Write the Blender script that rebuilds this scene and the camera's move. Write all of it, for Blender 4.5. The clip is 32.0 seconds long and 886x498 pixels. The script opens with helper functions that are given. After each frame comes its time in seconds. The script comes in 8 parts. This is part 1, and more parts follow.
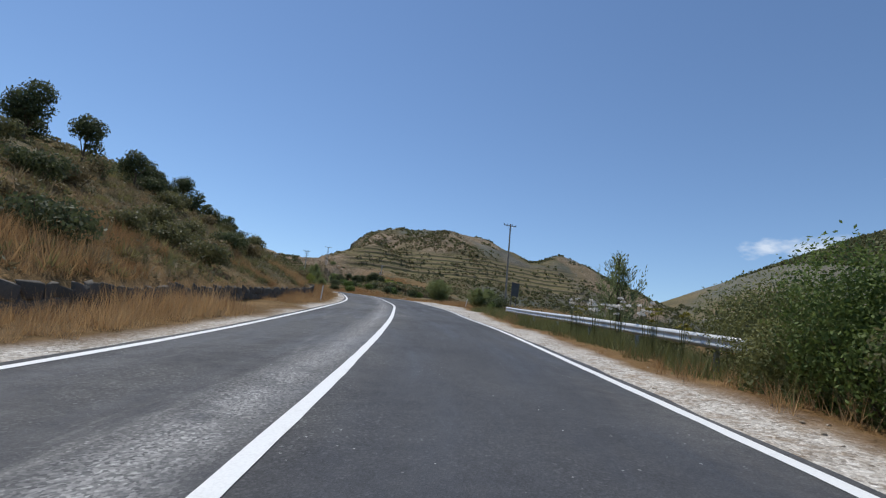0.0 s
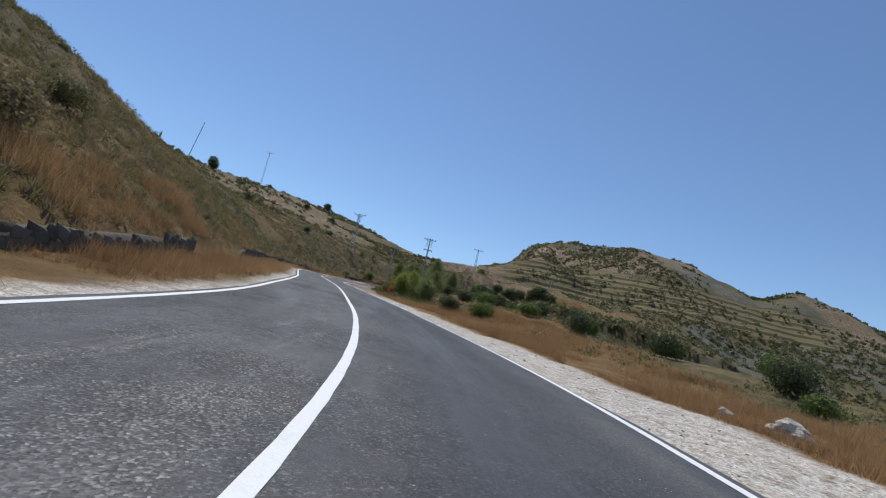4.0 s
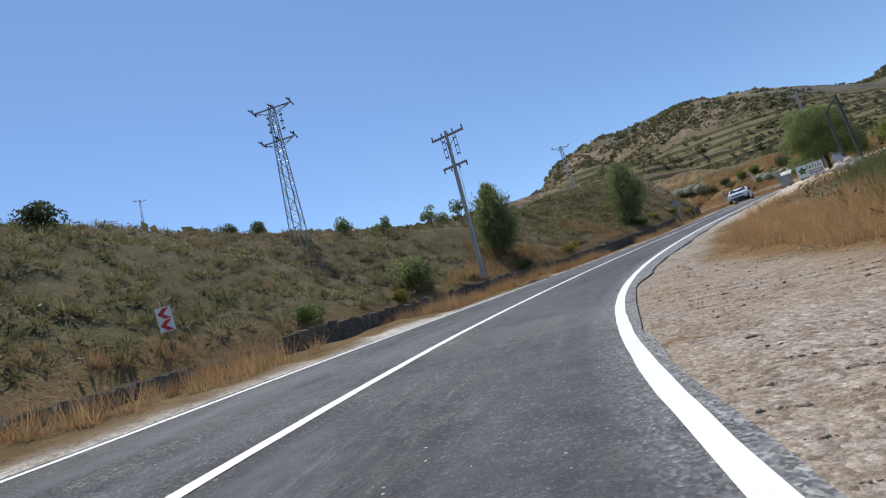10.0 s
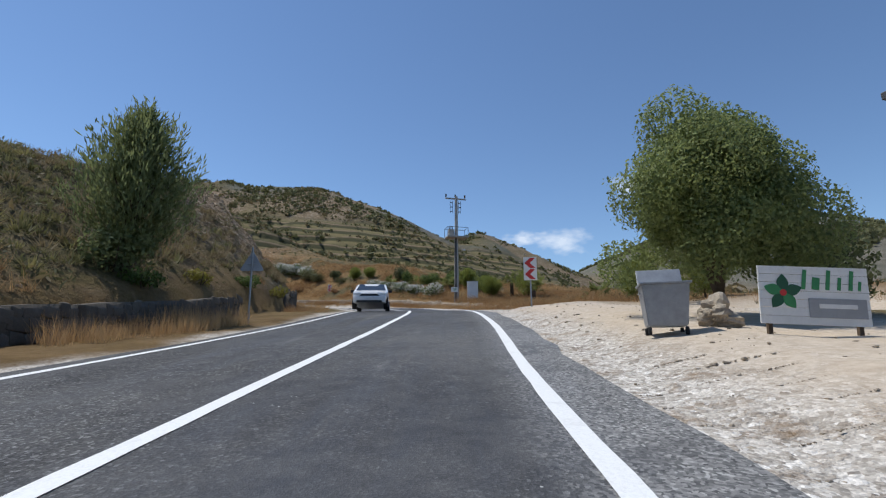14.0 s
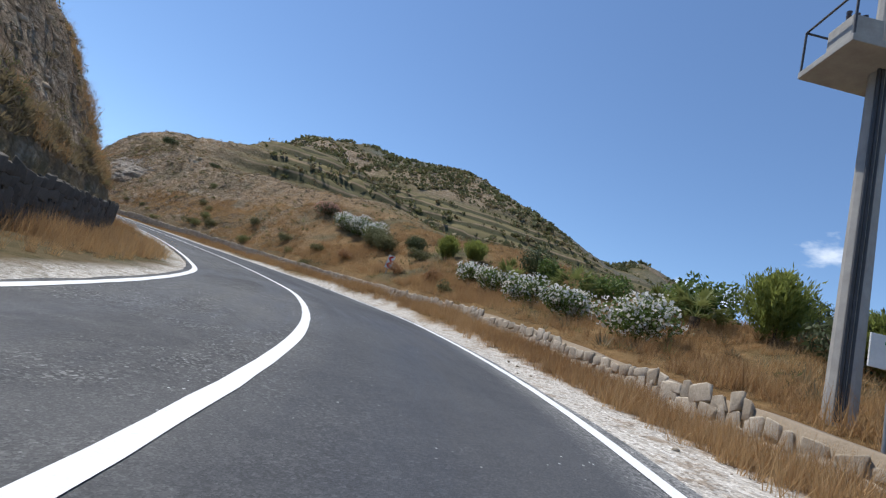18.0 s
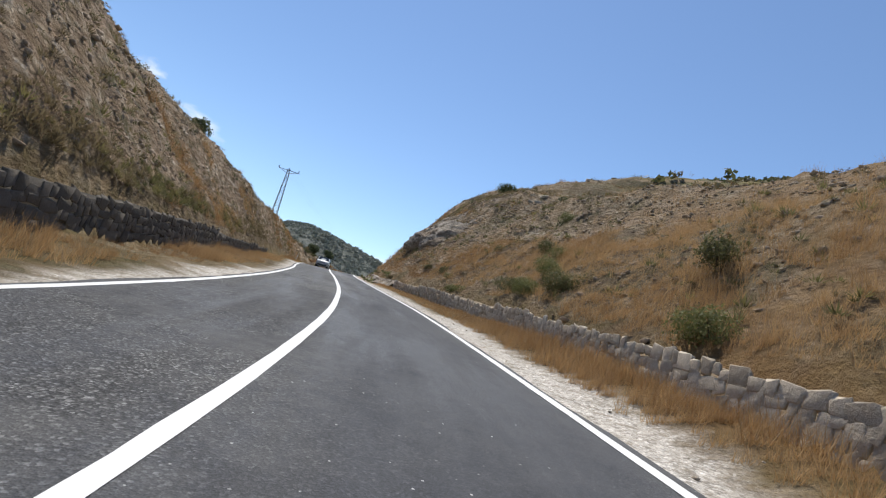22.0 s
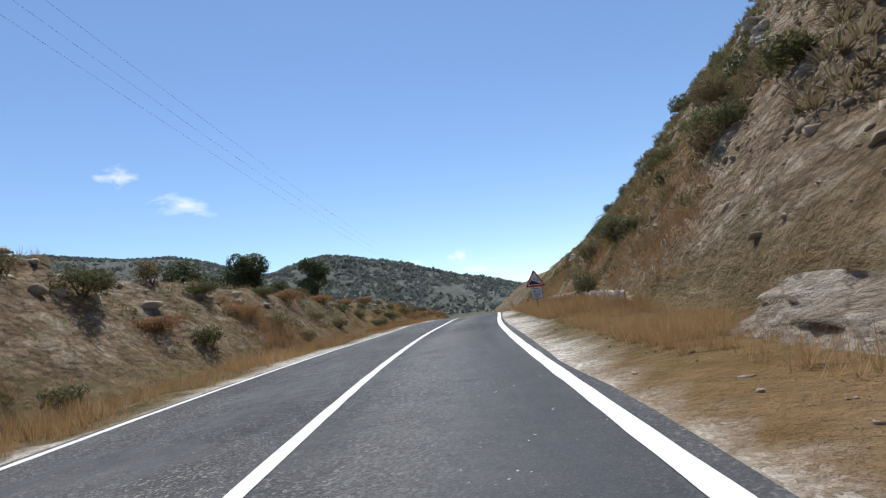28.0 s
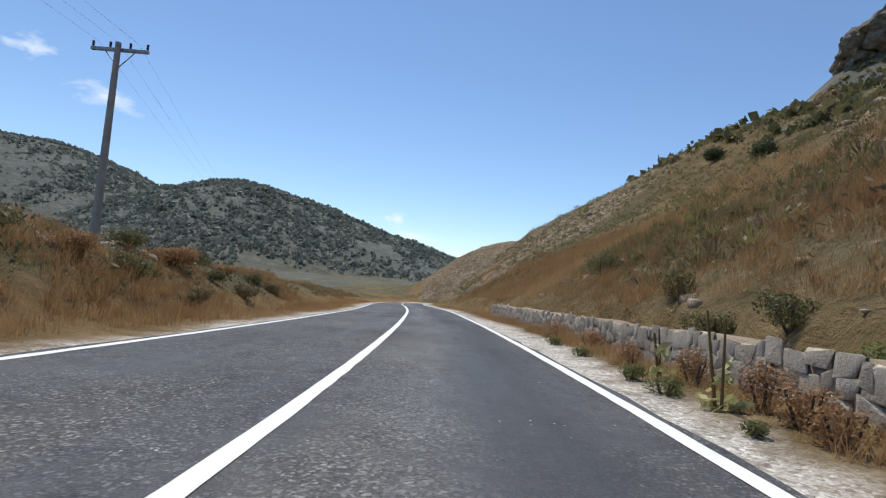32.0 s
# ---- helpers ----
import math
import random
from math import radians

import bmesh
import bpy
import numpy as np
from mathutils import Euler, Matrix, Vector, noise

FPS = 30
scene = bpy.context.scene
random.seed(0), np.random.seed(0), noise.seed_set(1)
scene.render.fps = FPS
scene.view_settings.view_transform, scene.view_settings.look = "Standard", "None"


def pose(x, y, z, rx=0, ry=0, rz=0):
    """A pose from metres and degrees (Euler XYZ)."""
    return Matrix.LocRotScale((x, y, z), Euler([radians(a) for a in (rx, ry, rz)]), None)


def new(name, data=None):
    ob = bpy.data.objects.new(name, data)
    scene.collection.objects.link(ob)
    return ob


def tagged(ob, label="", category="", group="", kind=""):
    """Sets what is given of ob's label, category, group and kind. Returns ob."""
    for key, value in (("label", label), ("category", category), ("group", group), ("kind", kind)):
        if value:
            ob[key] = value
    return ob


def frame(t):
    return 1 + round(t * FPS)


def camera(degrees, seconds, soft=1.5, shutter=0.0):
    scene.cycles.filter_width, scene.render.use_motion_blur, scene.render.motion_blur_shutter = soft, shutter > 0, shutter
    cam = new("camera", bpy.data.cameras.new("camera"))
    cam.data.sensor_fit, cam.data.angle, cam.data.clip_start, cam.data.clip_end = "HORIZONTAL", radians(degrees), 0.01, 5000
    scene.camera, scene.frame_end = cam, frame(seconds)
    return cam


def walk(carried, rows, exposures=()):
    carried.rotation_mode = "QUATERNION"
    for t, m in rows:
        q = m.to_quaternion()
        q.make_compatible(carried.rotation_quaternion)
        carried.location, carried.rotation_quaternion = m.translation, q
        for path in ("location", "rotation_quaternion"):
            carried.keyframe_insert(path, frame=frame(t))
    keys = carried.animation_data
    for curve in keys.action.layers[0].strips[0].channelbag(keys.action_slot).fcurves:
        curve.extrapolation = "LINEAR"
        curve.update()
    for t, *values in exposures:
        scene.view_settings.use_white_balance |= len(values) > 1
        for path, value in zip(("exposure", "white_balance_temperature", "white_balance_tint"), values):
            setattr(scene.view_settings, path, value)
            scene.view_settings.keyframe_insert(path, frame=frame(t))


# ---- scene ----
# ---- camera and its way ----
PATH = [
    (0.0, pose(0.00, -0.00, 0.02, 100.87, -5.38, -1.63)),
    (0.5, pose(0.02, 9.86, 1.00, 101.05, -6.32, -1.20)),
    (1.0, pose(-0.17, 19.45, 1.93, 100.98, -7.28, -0.37)),
    (1.5, pose(-0.63, 28.77, 2.85, 100.94, -7.95, 1.52)),
    (2.0, pose(-1.46, 37.86, 3.79, 101.02, -8.60, 3.42)),
    (2.5, pose(-2.74, 46.77, 4.74, 101.07, -10.01, 4.63)),
    (3.0, pose(-4.56, 55.59, 5.65, 101.10, -11.44, 7.16)),
    (3.5, pose(-6.81, 64.28, 6.56, 100.92, -12.52, 11.41)),
    (4.0, pose(-9.32, 72.80, 7.41, 100.58, -12.88, 15.96)),
    (4.5, pose(-12.39, 81.23, 8.19, 100.11, -12.85, 20.36)),
    (5.0, pose(-16.09, 89.60, 8.93, 99.81, -11.43, 24.20)),
    (5.5, pose(-20.35, 97.86, 9.66, 99.67, -8.67, 27.20)),
    (6.0, pose(-25.01, 105.97, 10.41, 99.61, -5.17, 29.34)),
    (6.5, pose(-29.91, 113.83, 11.20, 99.62, -1.78, 30.81)),
    (7.0, pose(-34.85, 121.38, 12.02, 99.71, 0.93, 31.76)),
    (7.5, pose(-39.52, 128.68, 12.75, 99.51, 3.08, 31.53)),
    (8.0, pose(-43.73, 135.65, 13.48, 99.48, 5.48, 30.57)),
    (8.5, pose(-47.33, 142.17, 14.10, 99.02, 8.43, 28.94)),
    (9.0, pose(-50.21, 148.20, 14.63, 99.28, 10.84, 27.18)),
    (9.5, pose(-52.32, 153.82, 15.08, 99.75, 13.27, 24.33)),
    (10.0, pose(-53.70, 159.14, 15.49, 100.38, 14.96, 19.21)),
    (10.5, pose(-54.51, 164.15, 15.97, 100.79, 15.34, 12.35)),
    (11.0, pose(-54.75, 168.74, 16.42, 100.40, 15.07, 4.58)),
    (11.5, pose(-54.48, 172.93, 16.79, 100.01, 15.01, -2.99)),
    (12.0, pose(-53.78, 176.57, 17.13, 100.39, 13.72, -9.88)),
    (12.5, pose(-52.64, 179.99, 17.56, 100.45, 10.73, -16.49)),
    (13.0, pose(-51.31, 183.30, 17.99, 100.35, 6.85, -21.21)),
    (13.5, pose(-49.77, 186.54, 18.43, 101.16, 2.31, -25.06)),
    (14.0, pose(-48.01, 189.99, 18.87, 101.44, 0.48, -26.93)),
    (14.5, pose(-45.99, 193.88, 19.33, 101.45, -0.81, -27.81)),
    (15.0, pose(-43.73, 198.34, 19.86, 101.13, -2.21, -27.96)),
    (15.5, pose(-41.31, 203.21, 20.42, 100.95, -4.16, -28.04)),
    (16.0, pose(-38.88, 208.18, 20.99, 101.17, -6.76, -28.05)),
    (16.5, pose(-36.69, 212.97, 21.53, 101.59, -9.83, -27.12)),
    (17.0, pose(-35.05, 217.45, 22.06, 101.79, -12.76, -24.01)),
    (17.5, pose(-33.87, 221.59, 22.54, 101.74, -14.42, -18.95)),
    (18.0, pose(-33.01, 225.78, 23.01, 101.15, -15.12, -13.62)),
    (18.5, pose(-32.61, 230.55, 23.50, 100.94, -15.09, -8.66)),
    (19.0, pose(-32.69, 236.02, 23.98, 101.02, -15.77, -4.77)),
    (19.5, pose(-33.18, 241.87, 24.48, 100.88, -17.49, -0.12)),
    (20.0, pose(-34.03, 247.76, 25.01, 100.57, -19.00, 5.82)),
    (20.5, pose(-35.30, 253.50, 25.52, 100.60, -18.60, 12.04)),
    (21.0, pose(-37.20, 259.11, 26.01, 100.10, -17.59, 17.99)),
    (21.5, pose(-39.84, 264.67, 26.44, 99.62, -16.95, 23.60)),
    (22.0, pose(-43.16, 270.29, 26.87, 99.29, -15.85, 27.66)),
    (22.5, pose(-47.07, 275.95, 27.30, 99.17, -13.51, 30.96)),
    (23.0, pose(-51.47, 281.62, 27.79, 99.32, -10.58, 33.83)),
    (23.5, pose(-56.12, 287.22, 28.31, 99.52, -8.50, 36.10)),
    (24.0, pose(-60.80, 292.68, 28.81, 99.33, -7.39, 38.00)),
    (24.5, pose(-65.39, 297.93, 29.27, 99.16, -6.58, 39.31)),
    (25.0, pose(-69.91, 302.99, 29.74, 98.88, -5.89, 40.24)),
    (25.5, pose(-74.56, 307.89, 30.39, 98.58, -4.60, 41.04)),
    (26.0, pose(-79.02, 312.77, 30.78, 99.04, -2.34, 41.28)),
    (26.5, pose(-83.32, 317.55, 31.20, 99.26, 0.81, 41.17)),
    (27.0, pose(-87.53, 322.53, 31.63, 98.86, 3.93, 39.55)),
    (27.5, pose(-91.69, 327.95, 32.00, 97.98, 6.10, 36.65)),
    (28.0, pose(-95.82, 333.97, 32.24, 96.99, 6.68, 33.37)),
    (28.5, pose(-99.99, 340.64, 32.35, 96.23, 5.62, 30.61)),
    (29.0, pose(-104.24, 347.91, 32.40, 95.85, 3.56, 28.76)),
    (29.5, pose(-108.56, 355.67, 32.50, 95.72, 2.00, 27.01)),
    (30.0, pose(-112.85, 363.81, 32.66, 95.55, 0.58, 25.70)),
    (30.5, pose(-117.07, 372.24, 32.68, 94.96, -0.31, 24.94)),
    (31.0, pose(-121.21, 380.79, 32.54, 94.35, -1.54, 24.55)),
    (31.5, pose(-125.21, 389.25, 32.28, 93.74, -3.55, 24.64)),
    (32.0, pose(-129.05, 397.45, 31.96, 93.21, -5.04, 25.04)),
]
cam = camera(82.45, 32.0, soft=1.2, shutter=0.015)
walk(cam, PATH, [(0.0, 0.00, 6350, 9), (2.0, -0.12, 6350, 9), (4.0, 0.00, 6350, 9), (7.0, 0.06, 6350, 9), (9.0, 0.20, 6350, 9), (11.0, 0.38, 6400, 9), (12.0, 0.30, 6350, 9), (13.0, 0.18, 6250, 9), (14.0, 0.08, 6250, 9), (16.0, 0.26, 6200, 9), (18.0, 0.32, 6250, 9), (20.0, 0.36, 6500, 9), (22.0, 0.38, 6650, 9), (23.0, 0.40, 6650, 9), (25.0, 0.44, 6550, 9), (26.0, 0.36, 6450, 9), (28.0, 0.30, 6450, 9), (30.0, 0.24, 6450, 9), (31.0, 0.18, 6450, 9), (32.0, 0.20, 6450, 9)])

# ---- sky, sun ----
SUN_EL, SUN_BEARING = 62.0, 42.0          # degrees; the bearing counts from +y towards -x
world = bpy.data.worlds.new("sky")
scene.world = world
world.use_nodes = True
wn = world.node_tree
sky = wn.nodes.new("ShaderNodeTexSky")
sky.sky_type = "NISHITA"
sky.sun_disc = False
sky.sun_elevation, sky.sun_rotation = radians(SUN_EL), radians(-SUN_BEARING)
sky.air_density, sky.dust_density, sky.ozone_density, sky.altitude = 1.0, 0.06, 4.4, 500
wn.links.new(sky.outputs[0], wn.nodes["Background"].inputs[0])
wn.nodes["Background"].inputs[1].default_value = 0.120
sun_data = bpy.data.lights.new("sun", "SUN")
sun_data.energy, sun_data.angle, sun_data.color = 3.6, radians(0.53), (1.0, 0.95, 0.87)
sun = new("sun", sun_data)
sd = Vector((-math.sin(radians(SUN_BEARING)) * math.cos(radians(SUN_EL)), math.cos(radians(SUN_BEARING)) * math.cos(radians(SUN_EL)), math.sin(radians(SUN_EL))))
sun.rotation_euler = sd.to_track_quat("Z", "Y").to_euler()

# ---- materials ----
class Nodes:
    """Short hand for building a node material."""

    def __init__(self, name, rough=0.9, spec=0.2):
        self.mat = bpy.data.materials.new(name)
        self.mat.use_nodes = True
        self.t = self.mat.node_tree
        self.bsdf = self.t.nodes["Principled BSDF"]
        self.bsdf.inputs["Roughness"].default_value = rough
        self.bsdf.inputs["Specular IOR Level"].default_value = spec

    def node(self, kind, **values):
        n = self.t.nodes.new(kind)
        for k, v in values.items():
            n.inputs[k].default_value = v
        return n

    def link(self, a, b):
        self.t.links.new(a, b)

    def coords(self, scale=(1, 1, 1)):
        g = self.node("ShaderNodeNewGeometry")
        m = self.node("ShaderNodeMapping")
        m.inputs["Scale"].default_value = scale
        self.link(g.outputs["Position"], m.inputs["Vector"])
        return m.outputs[0]

    def obj_coords(self, scale=(1, 1, 1)):
        g = self.node("ShaderNodeTexCoord")
        m = self.node("ShaderNodeMapping")
        m.inputs["Scale"].default_value = scale
        self.link(g.outputs["Object"], m.inputs["Vector"])
        return m.outputs[0]

    def noise(self, scale, detail=4.0, rough=0.6, vec=None, lo=0.35, hi=0.65):
        n = self.node("ShaderNodeTexNoise", Scale=scale, Detail=detail, Roughness=rough)
        self.link(vec or self.coords(), n.inputs["Vector"])
        r = self.node("ShaderNodeMapRange")
        r.inputs["From Min"].default_value, r.inputs["From Max"].default_value = lo, hi
        self.link(n.outputs["Fac"], r.inputs["Value"])
        return r.outputs[0]

    def voronoi(self, scale, feature="F1", vec=None):
        n = self.node("ShaderNodeTexVoronoi", Scale=scale)
        n.feature = feature
        self.link(vec or self.coords(), n.inputs["Vector"])
        return n

    def attr(self, name):
        n = self.node("ShaderNodeAttribute")
        n.attribute_name = name
        return n.outputs["Fac"]

    def math(self, op, a, b=0.0, c=0.0):
        n = self.node("ShaderNodeMath")
        n.operation = op
        for i, v in enumerate((a, b, c)):
            if isinstance(v, (int, float)):
                n.inputs[i].default_value = v
            else:
                self.link(v, n.inputs[i])
        return n.outputs[0]

    def mix(self, fac, a, b, blend="MIX"):
        n = self.node("ShaderNodeMix")
        n.data_type, n.blend_type = "RGBA", blend
        for sock, v in ((n.inputs["Factor"], fac), (n.inputs["A"], a), (n.inputs["B"], b)):
            if isinstance(v, tuple):
                sock.default_value = (*v, 1) if len(v) == 3 else v
            elif isinstance(v, (int, float)):
                sock.default_value = v
            else:
                self.link(v, sock)
        return n.outputs["Result"]

    def ramp(self, fac, stops):
        n = self.node("ShaderNodeValToRGB")
        e = n.color_ramp.elements
        while len(e) < len(stops):
            e.new(0.5)
        for el, (p, c) in zip(e, stops):
            el.position, el.color = p, (*c, 1)
        self.link(fac, n.inputs[0])
        return n.outputs[0]

    def bump(self, height, strength=0.5, distance=0.05):
        n = self.node("ShaderNodeBump")
        n.inputs["Strength"].default_value, n.inputs["Distance"].default_value = strength, distance
        self.link(height, n.inputs["Height"])
        self.link(n.outputs[0], self.bsdf.inputs["Normal"])

    def done(self, colour, rough=None):
        if isinstance(colour, tuple):
            self.bsdf.inputs["Base Color"].default_value = (*colour, 1)
        else:
            self.link(colour, self.bsdf.inputs["Base Color"])
        if rough is not None:
            self.link(rough, self.bsdf.inputs["Roughness"])
        return self.mat


def plain(name, colour, rough=0.7, spec=0.3, vary=0.25, scale=3.0, metal=0.0):
    """A worn, slightly uneven paint, metal or plastic."""
    m = Nodes(name, rough, spec)
    m.bsdf.inputs["Metallic"].default_value = metal
    f = m.noise(scale, 5, 0.65, m.obj_coords(), 0.3, 0.7)
    g = m.noise(scale * 14, 3, 0.6, m.obj_coords(), 0.3, 0.7)
    c = m.mix(f, tuple(v * (1 - vary) for v in colour), tuple(min(1, v * (1 + vary * 0.6)) for v in colour))
    c = m.mix(m.math("MULTIPLY", g, 0.25), c, tuple(v * 0.7 for v in colour))
    m.bump(g, 0.15, 0.01)
    return m.done(c)


def foliage(name, dark, light, rough=0.65, trans=0.35):
    """Leaves whose tint changes from leaf to leaf and, in clumps, paints light tops and dark insides."""
    m = Nodes(name, rough, 0.25)
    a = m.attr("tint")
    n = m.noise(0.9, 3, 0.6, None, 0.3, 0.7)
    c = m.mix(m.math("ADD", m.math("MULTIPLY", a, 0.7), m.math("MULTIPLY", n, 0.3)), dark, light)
    through_leaf = m.node("ShaderNodeBsdfTranslucent")
    both = m.node("ShaderNodeMixShader")
    both.inputs[0].default_value = trans
    m.link(c, through_leaf.inputs["Color"])
    m.link(m.bsdf.outputs[0], both.inputs[1])
    m.link(through_leaf.outputs[0], both.inputs[2])
    m.link(both.outputs[0], m.t.nodes["Material Output"].inputs["Surface"])
    return m.done(c)


def asphalt():
    """Chip-sealed asphalt: dark smooth wheel tracks, coarse pale chippings and worn patches."""
    m = Nodes("asphalt", 0.85, 0.25)
    across, along = m.attr("across"), m.attr("along")
    comb = m.node("ShaderNodeCombineXYZ")
    m.link(m.math("MULTIPLY", along, 0.14), comb.inputs[0])
    m.link(across, comb.inputs[1])
    streak = m.noise(0.85, 6, 0.62, comb.outputs[0], 0.42, 0.62)
    fleck = m.noise(2.4, 6, 0.7, comb.outputs[0], 0.50, 0.70)
    blot = m.noise(0.20, 5, 0.62, None, 0.40, 0.62)
    mid = m.noise(3.2, 6, 0.72, None, 0.35, 0.68)
    base = m.mix(blot, (0.055, 0.055, 0.058), (0.118, 0.116, 0.113))
    base = m.mix(m.math("MULTIPLY", streak, 0.8), base, (0.040, 0.043, 0.052))
    base = m.mix(m.math("MULTIPLY", mid, 0.35), base, (0.150, 0.147, 0.140))
    pale = m.math("MULTIPLY", m.noise(0.5, 7, 0.72, comb.outputs[0], 0.50, 0.66), fleck)
    base = m.mix(m.math("MULTIPLY", m.math("MULTIPLY", pale, m.attr("scuffed")), 0.8), base, (0.30, 0.29, 0.27))
    base = m.mix(m.math("MULTIPLY", m.attr("track"), 0.75), base, (0.046, 0.050, 0.060))
    # the chippings, of two sizes, bare where the binder has worn off
    patch = m.noise(0.42, 6, 0.68, None, 0.38, 0.52)
    coarse = m.math("MAXIMUM", m.math("MULTIPLY", m.math("SUBTRACT", patch, m.math("MULTIPLY", streak, 0.35)), m.attr("worn")), 0.0)
    chip = m.voronoi(44.0)
    st = m.ramp(chip.outputs["Color"], [(0.0, (0.35, 0.35, 0.35)), (0.45, (0.70, 0.70, 0.70)), (0.68, (1.10, 1.10, 1.08)), (0.85, (2.5, 2.5, 2.45)), (1.0, (4.4, 4.4, 4.3))])
    base = m.mix(m.math("ADD", m.math("MULTIPLY", coarse, 0.85), 0.05), base, m.mix(1.0, base, st, "MULTIPLY"))
    grain = m.voronoi(95.0)
    gr = m.ramp(grain.outputs["Color"], [(0.0, (0.55, 0.55, 0.55)), (0.6, (1.0, 1.0, 1.0)), (1.0, (1.7, 1.7, 1.7))])
    base = m.mix(0.6, base, m.mix(1.0, base, gr, "MULTIPLY"))
    pebbly = m.math("MULTIPLY", m.attr("bare"), m.noise(1.3, 6, 0.7, None, 0.30, 0.48))
    base = m.mix(pebbly, base, m.ramp(chip.outputs["Color"], [(0.0, (0.045, 0.045, 0.046)), (0.40, (0.17, 0.168, 0.162)), (0.75, (0.33, 0.32, 0.305)), (1.0, (0.56, 0.55, 0.52))]))
    single = m.voronoi(24.0)
    bright = m.ramp(single.outputs["Color"], [(0.0, (0, 0, 0)), (0.86, (0, 0, 0)), (0.90, (1, 1, 1))])
    lone = m.math("MULTIPLY", m.math("MULTIPLY", bright, m.math("LESS_THAN", single.outputs["Distance"], 0.26)), m.noise(0.9, 4, 0.6, None, 0.48, 0.60))
    base = m.mix(m.math("MULTIPLY", lone, 0.9), base, (0.55, 0.55, 0.53))
    m.bump(m.math("ADD", m.math("MULTIPLY", chip.outputs["Distance"], coarse), m.math("MULTIPLY", grain.outputs["Distance"], 0.3)), 0.7, 0.012)
    return m.done(base, m.ramp(streak, [(0.0, (0.9, 0.9, 0.9)), (1.0, (0.62, 0.62, 0.62))]))


def road_paint():
    m = Nodes("road_paint", 0.7, 0.3)
    w = m.noise(1.7, 6, 0.7, None, 0.58, 0.75)
    f = m.noise(40, 4, 0.7, None, 0.45, 0.75)
    c = m.mix(m.math("MULTIPLY", f, 0.30), (0.80, 0.80, 0.78), (0.40, 0.40, 0.39))
    c = m.mix(m.math("MULTIPLY", w, 0.5), c, (0.45, 0.44, 0.42))
    m.bump(f, 0.3, 0.004)
    return m.done(c)


def ground():
    """Dry soil, straw, gravel, scrub-green, rock and hazed far slopes, by the masks of the ground sheet."""
    m = Nodes("ground", 0.95, 0.1)
    big = m.noise(0.045, 5, 0.6, None, 0.4, 0.62)
    mid = m.noise(0.5, 6, 0.65, None, 0.35, 0.68)
    fine = m.noise(6.0, 5, 0.7, None, 0.3, 0.7)
    speck = m.noise(2.3, 7, 0.75, None, 0.38, 0.62)
    soil = m.mix(mid, (0.105, 0.078, 0.046), (0.205, 0.155, 0.094))
    soil = m.mix(m.math("MULTIPLY", speck, 0.55), soil, (0.070, 0.058, 0.030))
    straw = m.mix(mid, (0.200, 0.112, 0.045), (0.350, 0.220, 0.098))
    straw = m.mix(m.math("MULTIPLY", speck, 0.5), straw, (0.120, 0.070, 0.030))
    olive = m.mix(fine, (0.050, 0.050, 0.022), (0.125, 0.110, 0.050))
    scrub = m.mix(m.noise(0.8, 5, 0.7, None, 0.40, 0.60), m.mix(big, soil, (0.200, 0.155, 0.080)), olive)
    c = m.mix(m.attr("grass"), scrub, straw)
    # broken rock: bedded, with soil in its joints
    bed = m.noise(0.9, 9, 0.74, m.coords((1.2, 1.2, 2.0)), 0.36, 0.66)
    crack = m.voronoi(1.1, "DISTANCE_TO_EDGE", m.coords((1, 1, 1.8)))
    cr = m.ramp(crack.outputs["Distance"], [(0.0, (0.45, 0.45, 0.45)), (0.09, (1, 1, 1))])
    rock = m.ramp(bed, [(0.0, (0.190, 0.132, 0.083)), (0.45, (0.350, 0.255, 0.170)), (0.75, (0.48, 0.385, 0.280)), (1.0, (0.63, 0.55, 0.445))])
    chunk = m.voronoi(3.4, "F1", m.coords((1, 1, 1.6)))
    rock = m.mix(0.7, rock, cr, "MULTIPLY")
    rock = m.mix(0.6, rock, m.ramp(chunk.outputs["Color"], [(0.0, (0.5, 0.5, 0.5)), (0.5, (0.95, 0.95, 0.95)), (1.0, (1.45, 1.45, 1.45))]), "MULTIPLY")
    rock = m.mix(m.math("MULTIPLY", m.noise(0.28, 4, 0.6, None, 0.45, 0.62), 0.4), rock, (0.230, 0.150, 0.085))
    rockmask = m.math("MULTIPLY", m.attr("rock"), m.noise(0.9, 6, 0.7, None, 0.33, 0.5))
    c = m.mix(rockmask, c, rock)
    stones = m.voronoi(20.0)
    grit = m.voronoi(55.0)
    pebble = m.ramp(stones.outputs["Color"], [(0.0, (0.17, 0.15, 0.125)), (0.35, (0.42, 0.385, 0.335)), (0.75, (0.62, 0.58, 0.52)), (1.0, (0.86, 0.83, 0.78))])
    pebble = m.mix(0.7, pebble, m.ramp(grit.outputs["Color"], [(0.0, (0.45, 0.45, 0.45)), (0.5, (0.95, 0.95, 0.95)), (1.0, (1.6, 1.6, 1.6))]), "MULTIPLY")
    gravel = m.mix(m.math("MULTIPLY", mid, 0.35), pebble, (0.52, 0.455, 0.375))
    gravel = m.mix(m.math("MULTIPLY", m.attr("dull"), 0.85), gravel, m.mix(1.0, gravel, (0.60, 0.55, 0.50), "MULTIPLY"))
    gm = m.math("MULTIPLY", m.attr("gravel"), m.noise(2.2, 5, 0.7, None, 0.2, 0.5))
    c = m.mix(gm, c, gravel)
    dirt = m.mix(fine, (0.42, 0.335, 0.245), (0.60, 0.505, 0.39))
